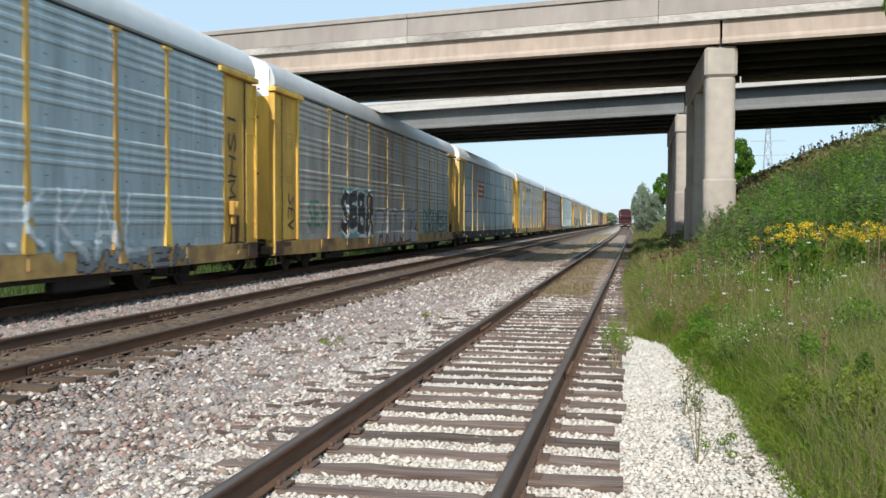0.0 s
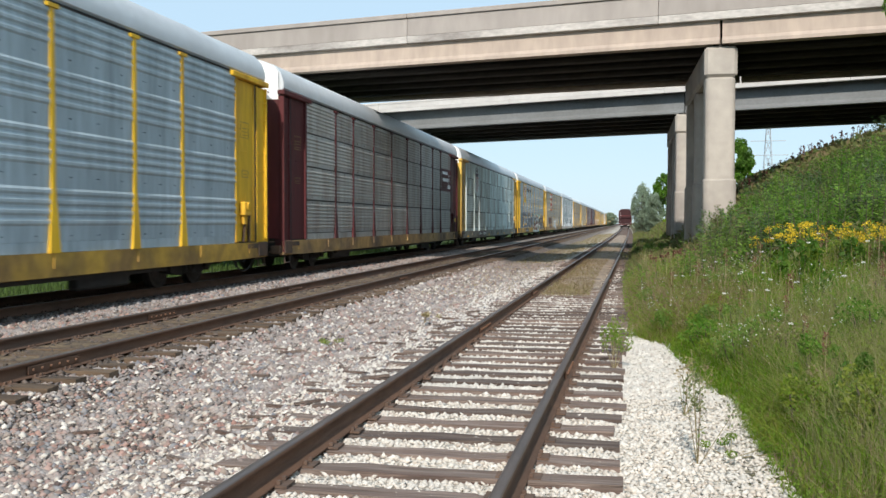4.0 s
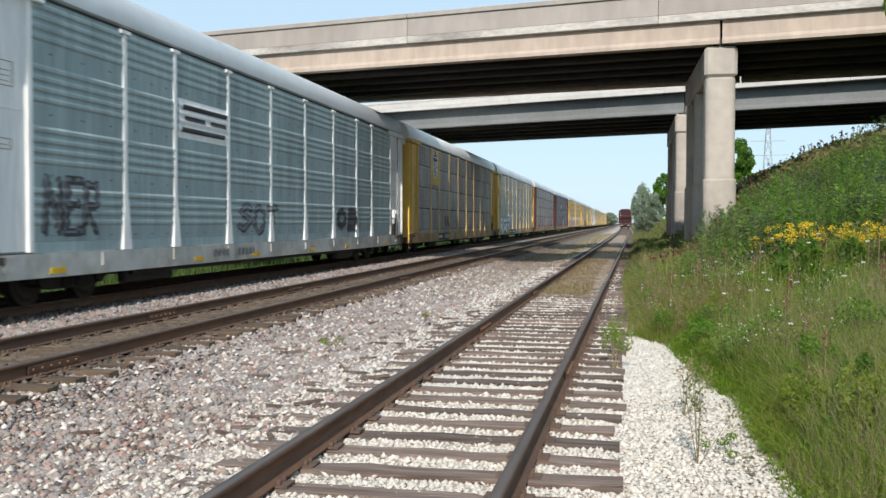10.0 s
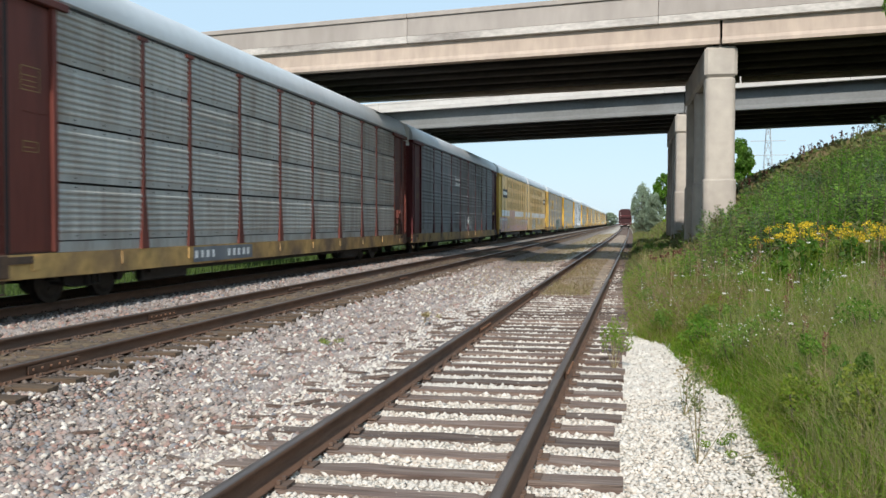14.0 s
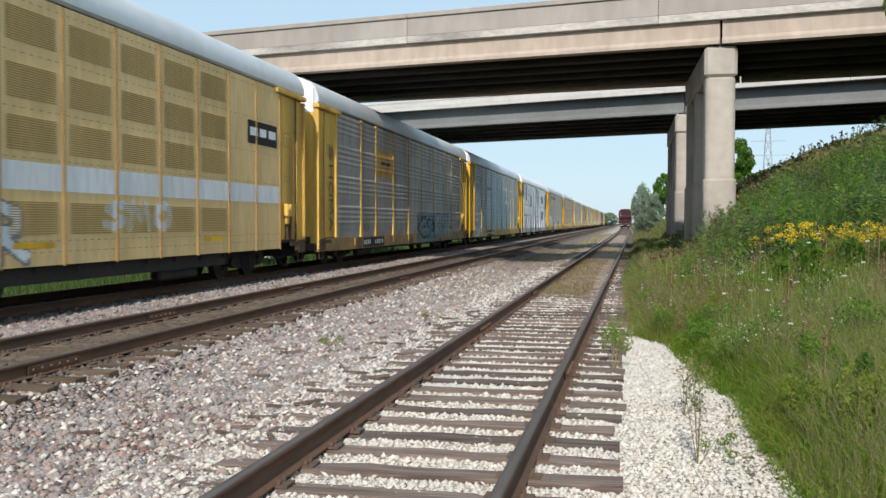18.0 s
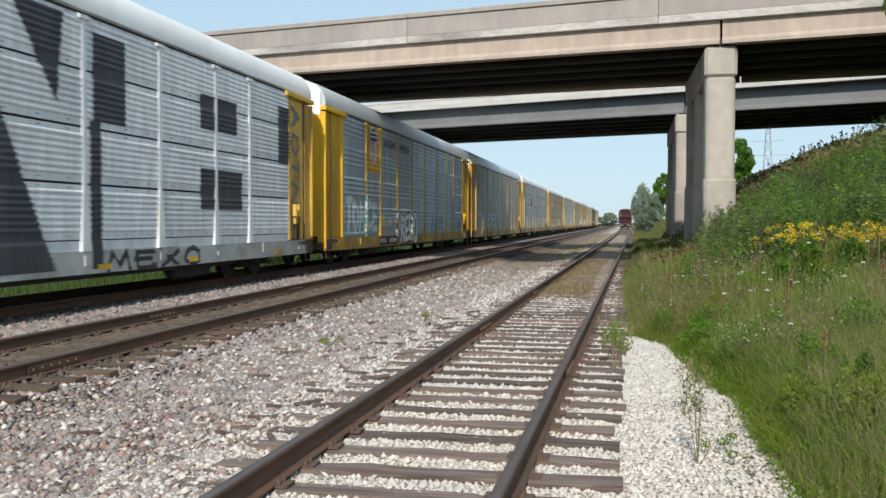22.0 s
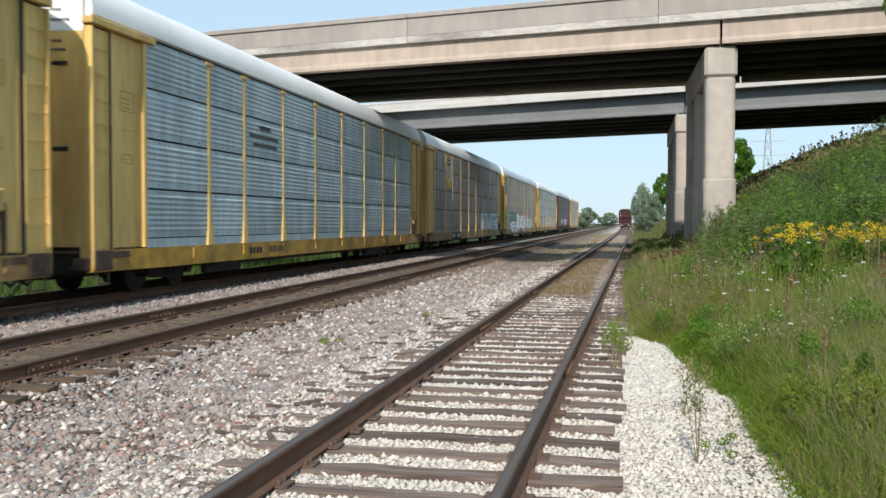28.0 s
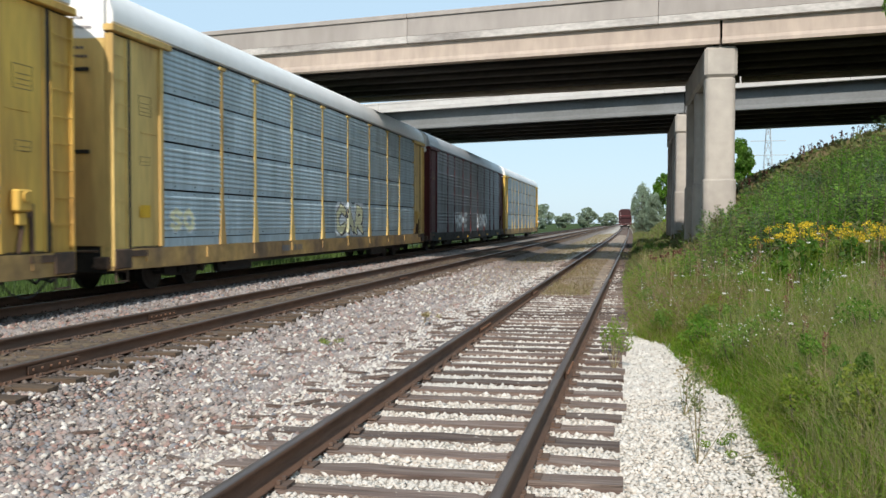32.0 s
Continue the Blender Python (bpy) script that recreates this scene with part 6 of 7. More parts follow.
blades("verge_grass", "tall green grass on the verge", "grass", 82000, (-0.12, 6.6, 5.2, 28.0), 0.60, 0.0062, M["grass"], 21, 1.2, power=0.9)
blades("dry_grass", "dry brown grass and seed stalks along the verge", "grass", 7000, (-0.1, 4.5, 10.0, 30.0), 0.74, 0.0035, M["dry"], 22, 0.5)
blades("far_verge_grass", "green grass beyond the passing train", "grass", 22000, (-24.0, -13.6, 9.0, 80.0), 0.34, 0.011, M["far_grass"], 24, 0.4, edge=False)
blades("ballast_weeds", "dry tufts scattered through the ballast", "weeds", 9000, (-5.0, -2.7, 22.0, 140.0), 0.10, 0.010, M["dry"], 26, 0.9, edge=False)
blades("thatch_grass", "dry grass growing between the siding rails", "grass", 9000, (-2.05, -0.75, 20.5, 70.0), 0.15, 0.006, M["dry"], 28, 0.9, edge=False,
       keep=lambda x, y: np.abs(x + 1.4825 - 0.009 * y) < 0.62)
blades("rail_grass", "pinkish tan seed grass between the siding rails", "grass", 8000, (-2.05, -0.75, 21.0, 40.0), 0.19, 0.005, M["seed_grass"], 33, 0.9, edge=False,
       keep=lambda x, y: np.abs(x + 1.4825 - 0.009 * y) < 0.64)
blades("brown_verge", "tan and pinkish brown seed grass along the verge", "grass", 14000, (-0.1, 1.7, 13.0, 25.0), 0.66, 0.0038, M["seed_grass"], 27, 0.9)
blades("near_verge_grass", "green grass on the verge beside the viewpoint", "grass", 6000, (0.05, 6.0, 0.5, 5.2), 0.5, 0.008, M["grass"], 29, 0.6)
blades("edge_grass", "dense green grass overhanging the gravel edge", "grass", 11000, (0.0, 0.7, 7.0, 14.0), 0.55, 0.006, M["grass"], 30, 1.2)
blades("pale_grass", "pale olive feathery grass on the verge", "grass", 15000, (0.25, 3.4, 5.6, 12.0), 0.78, 0.0032, M["pale_grass"], 31, 0.7)
blades("fringe_grass", "feathery tan grass along the gravel edge", "grass", 9000, (-0.06, 1.6, 5.0, 11.0), 0.55, 0.0032, M["dry"], 25, 0.8)
blades("bank_grass", "rough grass on the embankment", "grass", 12000, (0.0, 22.0, 22.0, 120.0), 0.55, 0.016, M["grass"], 23)


def leaf_cloud(rng, centre, size, n, leaf):
    """n small leaves in an uneven cloud round centre."""
    p = rng.normal(0, 1, (n, 3))
    p /= np.linalg.norm(p, axis=1)[:, None]
    p *= (0.55 + 0.45 * rng.random(n) ** 0.5)[:, None]
    p = np.asarray(centre) + p * np.asarray(size)
    u, w = rng.normal(0, 1, (n, 3)), rng.normal(0, 1, (n, 3))
    u /= np.linalg.norm(u, axis=1)[:, None]
    w -= (w * u).sum(1)[:, None] * u
    w /= np.linalg.norm(w, axis=1)[:, None]
    s = leaf * (0.6 + 0.8 * rng.random(n))[:, None]
    return np.stack([p - u * s, p + w * s * 0.5, p + u * s, p - w * s * 0.5], 1)


def quads(name, v, mat, parent=None, label=""):
    n = len(v)
    return raw_mesh(name, v.reshape(-1, 3), np.arange(4 * n).reshape(-1, 4), mat, parent, label)


def build_shrub(x, y, w, h, seed, mat, label, clumps=9, leaves=260, leaf=0.07, name="shrub", category="shrub"):
    rng = np.random.default_rng(seed)
    z0 = float(ground_z(x, y))
    root = tagged(new(name), label, category)
    root.matrix_basis = pose(x, y, z0)
    cs, stems = [], bmesh.new()
    for i in range(clumps):
        a, r = rng.random() * 6.283, w * 0.42 * math.sqrt(rng.random())
        c = np.array([math.cos(a) * r, math.sin(a) * r, h * (0.25 + 0.6 * rng.random() * (1 - 0.5 * r / w))])
        cs.append(leaf_cloud(rng, c, (w * rng.uniform(0.12, 0.25), w * rng.uniform(0.12, 0.25), h * rng.uniform(0.12, 0.24)), leaves, leaf))
        cyl(stems, (c[0] * 0.2, c[1] * 0.2, -0.1), tuple(c), 0.02 + 0.01 * h, 5, 0.006)
    quads("foliage", np.concatenate(cs), mat, root)
    part("branch", stems, M["bark"], root)["kind"] = "stuff"
    return root


def build_tree(x, y, h, w, seed, mat, label, leaf=0.35, clumps=26, leaves=150, trunk_h=0.35):
    rng = np.random.default_rng(seed)
    root = tagged(new("tree"), label, "tree")
    root.matrix_basis = pose(x, y, float(ground_z(x, y)) - 0.1)
    bm, cs = bmesh.new(), []
    cyl(bm, (0, 0, 0), (0, 0, h * trunk_h), 0.035 * h, 8, 0.022 * h)
    cyl(bm, (0, 0, h * trunk_h), (0.02 * h, 0, h * 0.85), 0.022 * h, 8, 0.006 * h)
    for i in range(clumps):
        f = trunk_h * 0.8 + (0.96 - trunk_h * 0.8) * rng.random()
        a, r = rng.random() * 6.283, w * 0.5 * math.sin(math.pi * min(0.92, f)) ** 0.7 * math.sqrt(rng.random())
        c = (math.cos(a) * r, math.sin(a) * r, h * f)
        cyl(bm, (0, 0, h * f * 0.8), c, 0.008 * h, 5, 0.002 * h)
        cs.append(leaf_cloud(rng, c, (w * rng.uniform(0.09, 0.17), w * rng.uniform(0.09, 0.17), h * rng.uniform(0.08, 0.15)), leaves, leaf))
    part("trunk", bm, M["bark"], root)
    quads("crown", np.concatenate(cs), mat, root)
    return root


def build_thicket(x, y, w, h, seed, mat, label, stems=20, leaves=96, leaf=0.031):
    """Upright leafy stems that stand close together, each clothed in narrow leaves that shorten to the tip."""
    rng = np.random.default_rng(seed)
    root = tagged(new("shrub"), label, "shrub")
    root.matrix_basis = pose(x, y, float(ground_z(x, y)))
    bm, cs = bmesh.new(), []
    for i in range(stems):
        a, r = rng.random() * 6.283, w * 0.5 * math.sqrt(rng.random())
        tall = h * (0.6 + 0.45 * rng.random()) * (1 - 0.5 * (r / w) ** 2)
        foot = np.array([math.cos(a) * r, math.sin(a) * r, -0.15])
        tip = foot + np.array([rng.normal(0, 0.10) + math.cos(a) * 0.1, rng.normal(0, 0.10) + math.sin(a) * 0.1, tall + 0.15])
        cyl(bm, tuple(foot), tuple(tip), 0.009, 4, 0.003)
        f = 0.12 + 0.88 * rng.random(leaves) ** 0.8
        c = foot + (tip - foot) * f[:, None]
        d = rng.normal(0, 1, (leaves, 3))
        d[:, 2] = np.abs(d[:, 2]) * 0.5 - 0.1
        d /= np.linalg.norm(d, axis=1)[:, None]
        reach = (0.19 * (1.12 - f) ** 0.7)[:, None] * (0.4 + 0.8 * rng.random((leaves, 1)))
        side = np.cross(d, rng.normal(0, 1, (leaves, 3)))
        side /= np.linalg.norm(side, axis=1)[:, None] + 1e-9
        p = c + d * reach
        k = leaf * (0.7 + 0.7 * rng.random((leaves, 1)))
        cs.append(np.stack([p - d * k, p + side * k * 0.34, p + d * k * 1.2, p - side * k * 0.34], 1))
    part("branch", bm, M["bark"], root)["kind"] = "stuff"
    quads("foliage", np.concatenate(cs), mat, root)
    return root


rng_v = random.Random(77)
# green thickets on the bank, in front of the first pier and up the slope
for i in range(110):
    y = rng_v.uniform(16.6, 28.0)
    x = 0.095 * y + rng_v.uniform(-0.1, 1.0) + 4.6 * rng_v.random() ** 1.25
    kind = rng_v.choice(("leaf", "leaf", "fresh_leaf", "fresh_leaf", "hill_leaf", "dark_leaf"))
    w, h = rng_v.uniform(1.0, 1.7), rng_v.uniform(0.95, 1.45)
    h = min(h, 2.1 + 0.365 * (x - 2.4) - float(ground_z(x, y)))
    if h < 0.55:
        continue
    build_thicket(x, y, w, h, 300 + i, M[kind],
                  {"leaf": "leafy green thicket on the embankment", "fresh_leaf": "pale green leafy thicket on the embankment",
                   "hill_leaf": "olive green thicket on the embankment", "dark_leaf": "dark green thicket on the embankment"}[kind])
# low brush between the siding and the piers
for i in range(22):
    y = rng_v.uniform(20.0, 52.0)
    build_thicket(float(verge(y)) + rng_v.uniform(0.5, 2.0), y, rng_v.uniform(0.8, 1.4), rng_v.uniform(0.5, 0.95), 420 + i, M[("fresh_leaf", "leaf", "hill_leaf")[i % 3]],
                  "low green brush beside the siding", stems=14, leaves=60)


def tall_stalks(name, label, n, area, height, mat, seed):
    """Dry stalks with knotty seed heads and withered leaves."""
    rng = np.random.default_rng(seed)
    x0, x1, y0, y1 = area
    bm_v, bm_f = [], []
    for i in range(n):
        y = y0 + (y1 - y0) * rng.random()
        x = x0 + (x1 - x0) * rng.random()
        h = height * (0.4 + 0.7 * rng.random())
        z = float(ground_z(x, y))
        lean = rng.normal(0, 0.07, 2) * h
        b = len(bm_v)
        for f, w in ((0.0, 0.014), (1.0, 0.007)):
            for a in (0.0, 2.1, 4.2):
                bm_v.append((x + lean[0] * f + w * math.cos(a), y + lean[1] * f + w * math.sin(a), z + h * f))
        bm_f += [(b, b + 1, b + 4, b + 3), (b + 1, b + 2, b + 5, b + 4), (b + 2, b, b + 3, b + 5)]
        m = int(rng.integers(8, 20))
        f = 1.02 - 0.55 * rng.random(m) ** 1.6
        c = np.stack([x + lean[0] * f, y + lean[1] * f, z + h * f], -1)
        lv = leaf_cloud(rng, (0, 0, 0), (0.045, 0.045, 0.03), m, 0.05) + c[:, None, :]
        b = len(bm_v)
        bm_v += [tuple(p) for p in lv.reshape(-1, 3)]
        bm_f += [tuple(range(b + 4 * k, b + 4 * k + 4)) for k in range(m)]
    return tagged(raw_mesh(name, bm_v, bm_f, mat), label, "weeds", kind="stuff")


for x, y, w, h in ((8.6, 33.0, 1.6, 0.9), (9.6, 33.6, 1.8, 1.0), (7.4, 32.4, 1.1, 0.6)):
    build_thicket(x, y, w, h, 460 + int(x), M["dark_leaf"], "dark green bush near the embankment crest", stems=22)
tall_stalks("crest_stalks", "dark dry seed stalks along the embankment crest", 240, (4.0, 15.0, 33.0, 44.0), 0.88, M["rust_bloom"], 71)
tall_stalks("pier_foot_stalks", "reddish dry stalks at the pier foot", 60, (0.6, 2.6, 24.0, 31.0), 0.75, M["rust_bloom"], 72)


# leafy weeds of several kinds through the verge
for i in range(58):
    y = 6.4 + 11.5 * rng_v.random()
    x = float(verge(y)) + 0.35 + 3.2 * rng_v.random() ** 1.3
    kind = rng_v.randrange(4)
    build_shrub(x, y, rng_v.uniform(0.35, 0.8), rng_v.uniform(0.4, 0.85), 1300 + i, M[("leaf", "fresh_leaf", "grass", "dry")[kind]],
                ("leafy green weed on the verge", "pale green leafy weed on the verge", "grassy weed clump on the verge", "dry brown weed clump on the verge")[kind],
                clumps=9, leaves=(150, 160, 170, 70)[kind], leaf=(0.02, 0.017, 0.017, 0.012)[kind], name="weed_clump", category="weed")


def build_goldenrod(x, y, h, seed):
    rng = np.random.default_rng(seed)
    root = tagged(new("goldenrod"), "yellow flowering goldenrod among the grass", "wildflower", group="goldenrod")
    root.matrix_basis = pose(x, y, float(ground_z(x, y)))
    bm, cs, lv = bmesh.new(), [], []
    for k in range(4):
        a = rng.random() * 6.283
        tip = np.array([math.cos(a) * 0.16, math.sin(a) * 0.16, h * (0.82 + 0.2 * rng.random())])
        cyl(bm, (tip[0] * 0.3, tip[1] * 0.3, -0.05), tuple(tip), 0.008, 5, 0.003)
        for j in range(3):
            b = rng.random() * 6.283
            cs.append(leaf_cloud(rng, tip + np.array([math.cos(b) * 0.09, math.sin(b) * 0.09, -0.02 - 0.06 * j * rng.random()]), (0.06, 0.06, 0.035), 18, 0.016))
        lv.append(leaf_cloud(rng, tip * np.array([0.6, 0.6, 0.5]), (0.07, 0.07, h * 0.3), 40, 0.045))
    part("stalk", bm, M["grass"], root)["kind"] = "stuff"
    quads("blossom", np.concatenate(cs), M["goldenrod"], root)
    quads("leaves", np.concatenate(lv), M["leaf"], root)


for i, a in enumerate((0.1407, 0.1484, 0.1554, 0.1715, 0.1805, 0.1889, 0.2200, 0.2272, 0.2363, 0.2424, 0.2484, 0.2539, 0.270)):
    y = rng_v.uniform(13.6, 16.8)
    x = y * math.tan(a)
    build_goldenrod(x, y, max(0.5, rng_v.uniform(1.16, 1.46) + (0.14 if a > 0.2 else 0.06) - float(ground_z(x, y))), 500 + i)


def build_umbel(x, y, h, seed):
    rng = np.random.default_rng(seed)
    root = tagged(new("queen_anne_lace"), "white flat-topped wildflower on a thin stalk", "wildflower", group="white wildflowers")
    root.matrix_basis = pose(x, y, float(ground_z(x, y)))
    bm = bmesh.new()
    cyl(bm, (0, 0, -0.05), (0.02, 0.01, h), 0.006, 5, 0.003)
    part("stalk", bm, M["grass"], root)
    quads("flower_head", leaf_cloud(rng, (0.02, 0.01, h), (0.027, 0.027, 0.008), 30, 0.009), M["white_bloom"], root)


for i in range(28):
    y = rng_v.uniform(8.5, 16)
    x = float(verge(y)) + rng_v.uniform(0.6, 3.0)
    build_umbel(x, y, rng_v.uniform(0.6, 0.95), 700 + i)

def build_leaning_tree(x, y, h, w, reach, seed):
    """A young tree on the verge with one low limb that reaches out to the point reach."""
    rng = np.random.default_rng(seed)
    root = build_tree(x, y, h, w, seed, M["fresh_leaf"], "young green tree on the verge with one long limb", 0.045, 30, 150, 0.4)
    z0 = float(ground_z(x, y)) - 0.1
    tip = np.array([reach[0] - x, reach[1] - y, reach[2] - z0])
    bm = bmesh.new()
    cyl(bm, (0, 0, tip[2] - 0.5), tuple(tip), 0.02, 5, 0.006)
    part("limb", bm, M["bark"], root)
    quads("limb_leaves", np.concatenate([leaf_cloud(rng, tip + rng.normal(0, 0.05, 3), (0.10, 0.16, 0.09), 60, 0.03) for _ in range(3)]), M["fresh_leaf"], root)


build_leaning_tree(4.3, 9.6, 4.6, 2.2, (2.53, 10.0, 3.60), 850)

# ---- distance ----
build_tree(11.0, 97.5, 5.2, 3.4, 801, M["leaf"], "dark green tree behind the bridge pier", 0.14, 40, 160)
for i, (x, y, h, w) in enumerate([(2.2, 140, 7.4, 3.2), (3.3, 122, 4.6, 2.4)]):
    build_tree(x, y, h, w, 810 + i, M["pale_leaf"], "grey-green willow beside the siding", 0.085, 90, 190, 0.04)
build_tree(5.3, 131, 6.4, 4.0, 815, M["leaf"], "yellow-green tree behind the far bridge pier", 0.2, 46, 150, 0.15)
for i, (x, y, h, w) in enumerate([(-58, 308, 7.5, 10), (-45, 336, 5, 8), (-33, 355, 9, 11), (-26, 392, 6, 9), (-17, 402, 8.5, 9), (-9, 440, 6, 9), (-76, 300, 8, 12), (-95, 318, 9, 13)]):
    build_tree(x, y, h, w, 830 + i, M["pale_leaf"], "distant green tree beyond the tracks", 0.34, 46, 110, 0.08)


def leafy_cover(name, label, n, area, top, leaf, mat, seed, power=1.0):
    """Small leaves of low herbs strewn through the grass."""
    rng = np.random.default_rng(seed)
    x0, x1, y0, y1 = area
    y = y0 * (y1 / y0) ** rng.random(n)
    x = verge(y) + x0 + (x1 - x0) * rng.random(n) ** power
    grow = smooth((x - verge(y) + 0.2) / 0.8)
    z = ground_z(x, y) + top * rng.random(n) ** 0.7 * grow * (0.6 + 0.4 * np.sin(x * 2.3 + y * 1.1) ** 2)
    v = leaf_cloud(rng, (0, 0, 0), (0.01, 0.01, 0.01), n, leaf)
    v *= (0.7 + y / 20)[:, None, None]
    v += np.stack([x, y, z], -1)[:, None, :]
    return tagged(quads(name, v, mat), label, "herbs", kind="stuff")


leafy_cover("verge_herbs", "low leafy herbs among the verge grass", 110000, (0.0, 6.5, 5.2, 28.0), 0.56, 0.0125, M["herb"], 61)
leafy_cover("bank_herbs", "leafy cover on the embankment", 40000, (1.5, 16.0, 15.0, 60.0), 0.7, 0.04, M["hill_leaf"], 62)


blades("pier_brush", "tall green weeds round the pier foot", "weeds", 9000, (0.7, 4.2, 20.0, 30.0), 0.7, 0.009, M["grass"], 66, 0.3)
blades("pier_stalks", "dry stalks round the pier foot", "weeds", 3500, (0.5, 4.0, 20.0, 30.0), 0.8, 0.006, M["dry"], 67, 0.2)
blades("hill_grass", "green and brown grass on the embankment slope", "grass", 22000, (2.0, 12.0, 24.0, 48.0), 0.55, 0.010, M["slope_grass"], 64, 0.6)
blades("verge_thicket", "olive brush along the siding under the bridges", "brush", 12000, (0.0, 3.2, 28.0, 130.0), 0.6, 0.016, M["hill_leaf"], 65, 0.5)


def build_specks():
    """Tiny white asters scattered through the verge."""
    rng = np.random.default_rng(12)
    n = 900
    y = 8.5 + 9 * rng.random(n)
    c = rng.normal(0, 0.5, n)
    x = verge(y) + 1.4 + 0.9 * np.sin(y * 1.7) + c
    x = np.maximum(x, verge(y) + 0.3)
    z = ground_z(x, y) + 0.42 + 0.2 * rng.random(n)
    v = leaf_cloud(rng, (0, 0, 0), (0.01, 0.01, 0.01), n, 0.011) + np.stack([x, y, z], -1)[:, None, :]
    tagged(quads("small_asters", v, M["white_bloom"]), "tiny white wildflowers among the grass", "wildflowers", kind="stuff")


build_specks()


def build_weed(x, y, h, seed, mat, label, leaves=90, leaf=0.018, spread=0.16):
    rng = np.random.default_rng(seed)
    root = tagged(new("weed"), label, "weed")
    root.matrix_basis = pose(x, y, -0.23)
    bm, cs = bmesh.new(), []
    for k in range(7):
        a = rng.random() * 6.283
        tip = np.array([math.cos(a) * spread * rng.random(), math.sin(a) * spread * rng.random(), h * (0.55 + 0.45 * rng.random())])
        cyl(bm, (0, 0, -0.02), tuple(tip), 0.0035, 5, 0.0015)
        cs.append(leaf_cloud(rng, tip * 0.75, (0.05, 0.05, h * 0.22), leaves // 7 + 3, leaf))
    part("stem", bm, M["dry"], root)["kind"] = "stuff"
    quads("leaves", np.concatenate(cs), mat, root)


build_weed(0.49, 6.6, 0.80, 901, M["weed_leaf"], "thin branching weed growing in the white gravel", 250, 0.016, 0.34)
build_weed(-0.14, 10.7, 0.62, 902, M["herb"], "green weed growing beside the tie ends", 520, 0.014, 0.24)
build_weed(-0.16, 11.6, 0.6, 903, M["herb"], "green weed growing beside the tie ends", 480, 0.014, 0.24)
build_weed(0.50, 8.3, 0.6, 904, M["dry"], "dry brown weed growing in the white gravel", 130, 0.014, 0.4)
build_weed(0.74, 6.9, 0.13, 905, M["herb"], "low spreading weed at the edge of the gravel", 700, 0.009, 0.62)
build_weed(-3.4, 15.4, 0.16, 906, M["dry"], "low dry tuft in the ballast", 220, 0.02, 0.4)
build_weed(-4.0, 12.1, 0.12, 907, M["herb"], "low green tuft in the ballast", 260, 0.011, 0.3)


def build_splinters():
    """Dark splinters of old ties strewn over the ballast."""
    rng = random.Random(91)
    bm = bmesh.new()
    for i in range(38):
        y = rng.uniform(6.0, 17.0)
        x = rng.choice((rng.uniform(-4.8, -2.7), rng.uniform(-3.4, -2.6)))
        z = float(ground_z(x, y)) + 0.035
        vs = box(bm, -rng.uniform(0.06, 0.2), rng.uniform(0.06, 0.2), -0.014, rng.uniform(0.012, 0.03), -0.01, rng.uniform(0.008, 0.02))
        bmesh.ops.transform(bm, matrix=pose(x, y, z, rng.uniform(-8, 8), rng.uniform(-8, 8), rng.gauss(0, 35)), verts=vs)
    tagged(part("wood_splinters", bm, M["tie"]), "grey-brown splinters of tie wood strewn in the ballast", "debris", kind="stuff")


build_splinters()


def build_thatch():
    """Sand and dry grass that bury the siding ties further on."""
    rng = np.random.default_rng(8)
    ss = 20.5 * (120 / 20.5) ** np.linspace(0, 1, 170)
    verts, faces = [], []
    k = 9
    for s in ss:
        x, y, th = on_line(float(s), SIDING)
        for i in range(k):
            u = -0.66 + 1.32 * i / (k - 1)
            d = 0.06 * min(1, (s - 20.5) / 5.0) * (1 - abs(u / 0.7) ** 3)
            verts.append((x + u, y, -0.205 + d + rng.normal(0, 0.011)))
    for a in range(len(ss) - 1):
        for i in range(k - 1):
            b = a * k + i
            faces.append((b, b + 1, b + k + 1, b + k))
    m = material("sandy_thatch", (0.33, 0.255, 0.19), 0.95, grain=7, vary=0.5, stain=1.1, stain_color=(0.20, 0.155, 0.11), bump=0.6, bump_scale=30)
    tagged(raw_mesh("sandy_thatch", verts, faces, m), "sand and dry grass burying the siding ties", "soil", kind="stuff")


build_thatch()


def build_dirt(left, s0, s1, label):
    """Brown dirt packed between the rails of a main track, the tie tops just showing."""
    rng = np.random.default_rng(int(left * 10))
    ss = np.arange(s0, s1, 0.2)
    k = 9
    verts = []
    for s in ss:
        for i in range(k):
            u = -0.665 + 1.33 * i / (k - 1)
            verts.append((-left + u, s, -0.183 + rng.normal(0, 0.009) + 0.008 * math.sin(s * 12.44)))
    faces = [(a * k + i, a * k + i + 1, (a + 1) * k + i + 1, (a + 1) * k + i) for a in range(len(ss) - 1) for i in range(k - 1)]
    tagged(raw_mesh("track_dirt", verts, faces, M["track_dirt"]), label, "soil", kind="stuff")


build_dirt(MAIN_NEAR, 4.0, 60.0, "brown dirt and fine stone between the rails")
build_dirt(MAIN_TRAIN, 4.0, 60.0, "dark dirt between the rails under the train")


M["dark_maroon"] = paint("dark_maroon_paint", (0.045, 0.012, 0.013), (0.03, 0.010, 0.011))


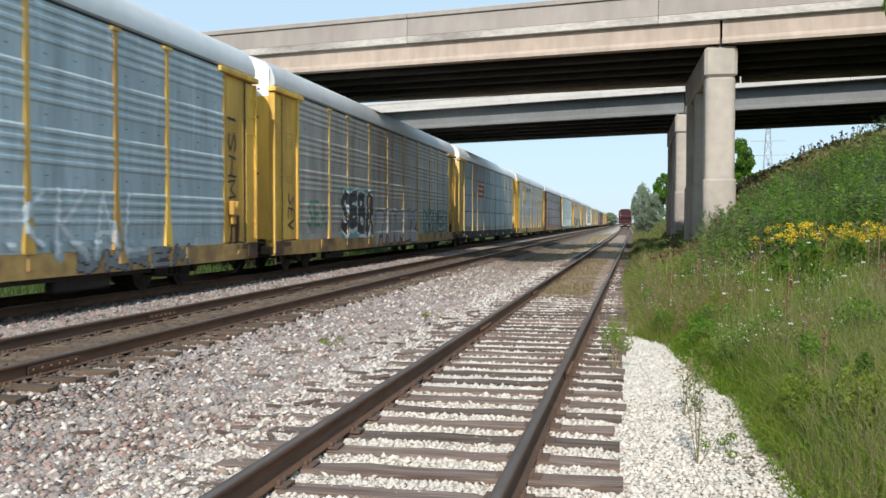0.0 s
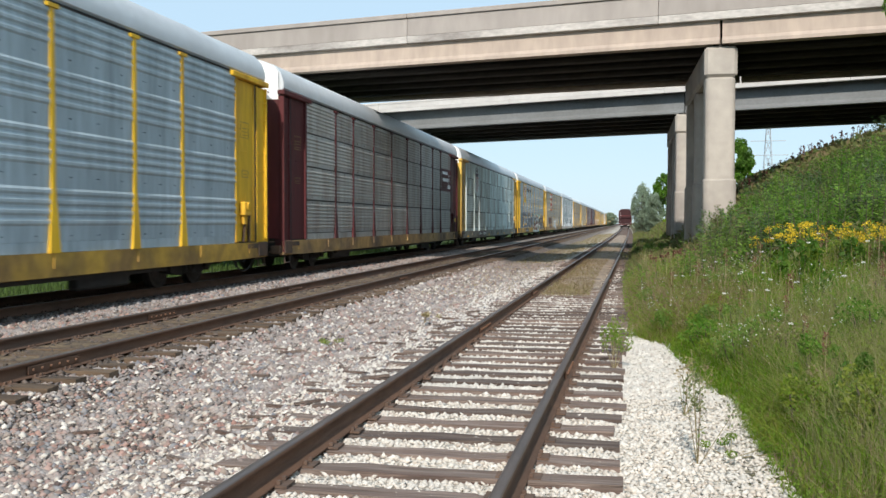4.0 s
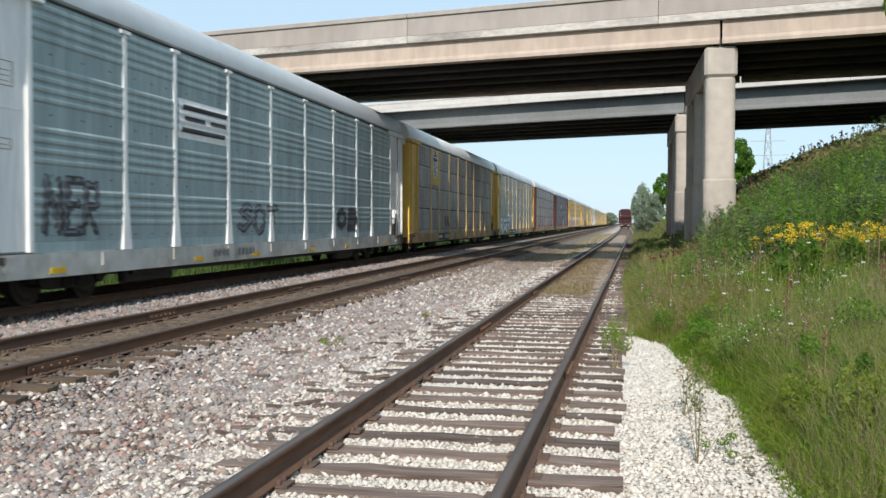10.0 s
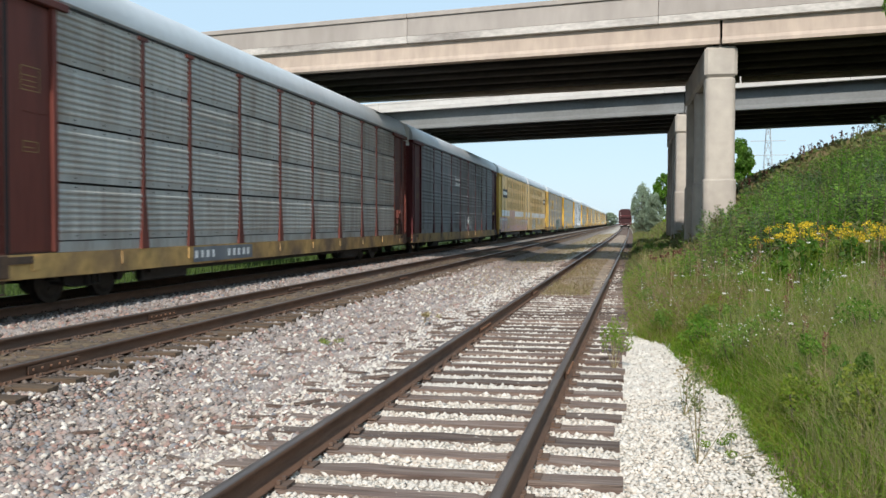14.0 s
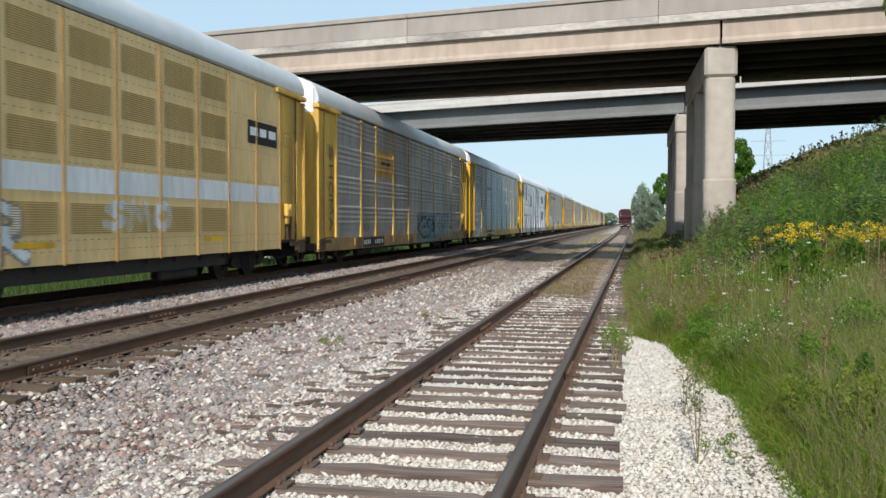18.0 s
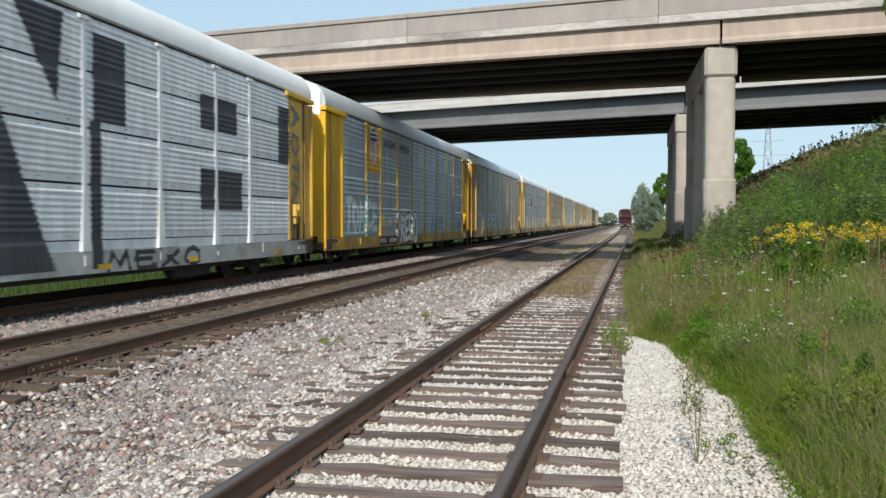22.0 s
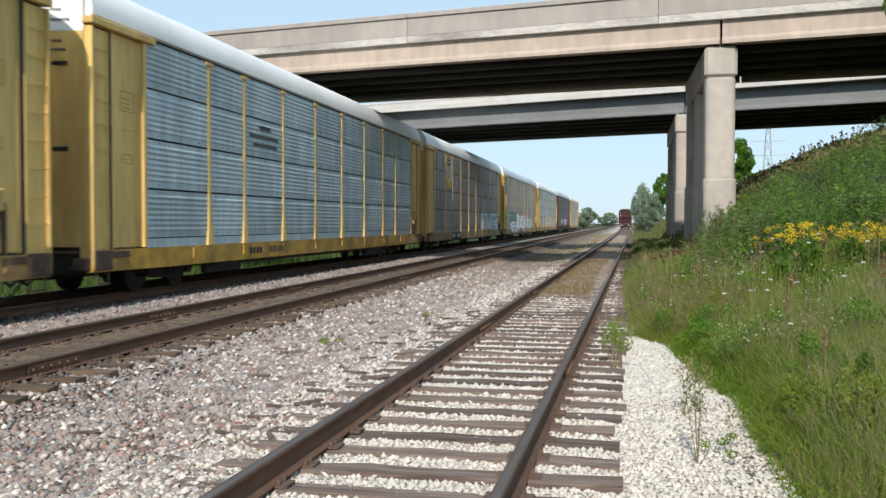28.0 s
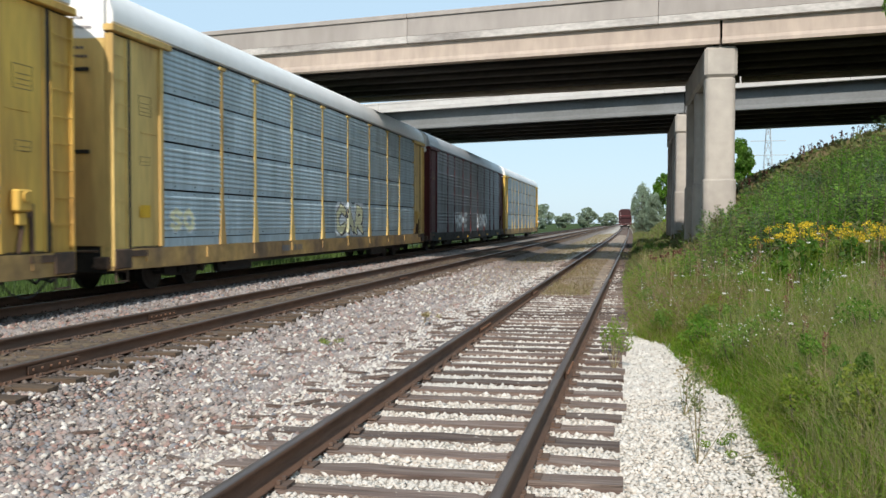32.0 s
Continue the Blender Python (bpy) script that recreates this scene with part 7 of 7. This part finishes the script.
def build_boxcar():
    """A lone dark red hopper car standing far down the siding."""
    x, y, th = on_line(226.0, SIDING)
    root = tagged(new("hopper_car"), "dark red hopper car standing on the siding", "railcar")
    root.matrix_basis = pose(x, y, 0, 0, 0, math.degrees(th))
    bm = bmesh.new()
    prof = [(-1.5, 1.2), (1.5, 1.2), (1.58, 3.2), (1.5, 4.3), (0.9, 4.75), (-0.9, 4.75), (-1.5, 4.3), (-1.58, 3.2)]
    extrude_y(bm, prof, 0.9, 16.0)
    bmesh.ops.recalc_face_normals(bm, faces=bm.faces)
    part("body", bm, M["dark_maroon"], root)
    for px in (-1.5, 1.4):
        part("corner_post", boxed(px, px + 0.1, 0.0, 0.12, 1.0, 4.3), M["maroon"], root)
    part("end_platform", boxed(-1.5, 1.5, 0.0, 1.2, 0.95, 1.15), M["maroon"], root)
    part("end_beam", boxed(-1.5, 1.5, 0.05, 0.15, 3.0, 3.2), M["maroon"], root)
    part("underframe", boxed(-0.5, 0.5, 0.3, 16.0, 0.5, 1.0), M["dark_steel"], root)
    for ty in (2.4, 14.0):
        put("truck", "truck", side_frame_bm, [M["dark_steel"]], root, pose(0, ty, 0))
        for dy in (-0.875, 0.875):
            put("wheelset", "wheelset", wheelset_bm, [M["wheel"]], root, pose(0, ty + dy, WHEEL_R))
    for px in (-0.85, 0.75):
        part("reflector", boxed(px, px + 0.12, -0.03, 0.0, 0.72, 0.86), M["white_paint"], root, "pale reflector")
    for i in range(8):
        part("grab_iron", boxed(-1.3, -0.9, -0.03, 0.0, 1.3 + i * 0.36, 1.33 + i * 0.36), M["white_paint"], root)


build_boxcar()


def build_pylon(x, y, h):
    root = tagged(new("transmission_tower"), "distant grey lattice power transmission tower", "pylon")
    root.matrix_basis = pose(x, y, 0)
    steel = M["far_steel"]
    for sx, sy in ((-1, -1), (1, -1), (1, 1), (-1, 1)):
        bm = bmesh.new()
        cyl(bm, (sx * 3, sy * 3, -1), (sx * 0.7, sy * 0.7, h), 0.14, 5)
        part("leg", bm, steel, root)
    for k in range(7):
        f0, f1 = k / 7, (k + 1) / 7
        a, b = 3 - 2.3 * f0, 3 - 2.3 * f1
        for sy in (-1, 1):
            bm = bmesh.new()
            cyl(bm, (-a, sy * a, h * f0), (b, sy * b, h * f1), 0.06, 4)
            cyl(bm, (a, sy * a, h * f0), (-b, sy * b, h * f1), 0.09, 4)
            part("brace", bm, steel, root)
    for z, w in ((0.7, 8), (0.84, 7), (0.97, 5)):
        bm = bmesh.new()
        box(bm, -w, w, -0.25, 0.25, h * z, h * z + 0.3)
        part("cross_arm", bm, steel, root)


build_pylon(57.0, 403.0, 42.0)


def build_dock(x, y, h, seed):
    """Brown dock: an upright stalk with a rusty seed head."""
    rng = np.random.default_rng(seed)
    root = tagged(new("dock_weed"), "upright weed with a rusty brown seed head", "weed", group="brown dock weeds")
    root.matrix_basis = pose(x, y, float(ground_z(x, y)))
    bm = bmesh.new()
    cyl(bm, (0, 0, -0.05), (0.03, 0.0, h), 0.007, 5, 0.003)
    part("stalk", bm, M["dry"], root)
    quads("seed_head", leaf_cloud(rng, (0.025, 0.0, h * 0.86), (0.035, 0.035, h * 0.16), 70, 0.012), M["dock"], root)["kind"] = "stuff"


M["dock"] = material("rusty_seed_head", (0.16, 0.065, 0.04), 0.9, bump=0)
rng_d = random.Random(5)
for i in range(34):
    y = rng_d.uniform(8.0, 15.0)
    build_dock(float(verge(y)) + rng_d.uniform(0.5, 3.2), y, rng_d.uniform(0.65, 0.95), 1500 + i)


motions()
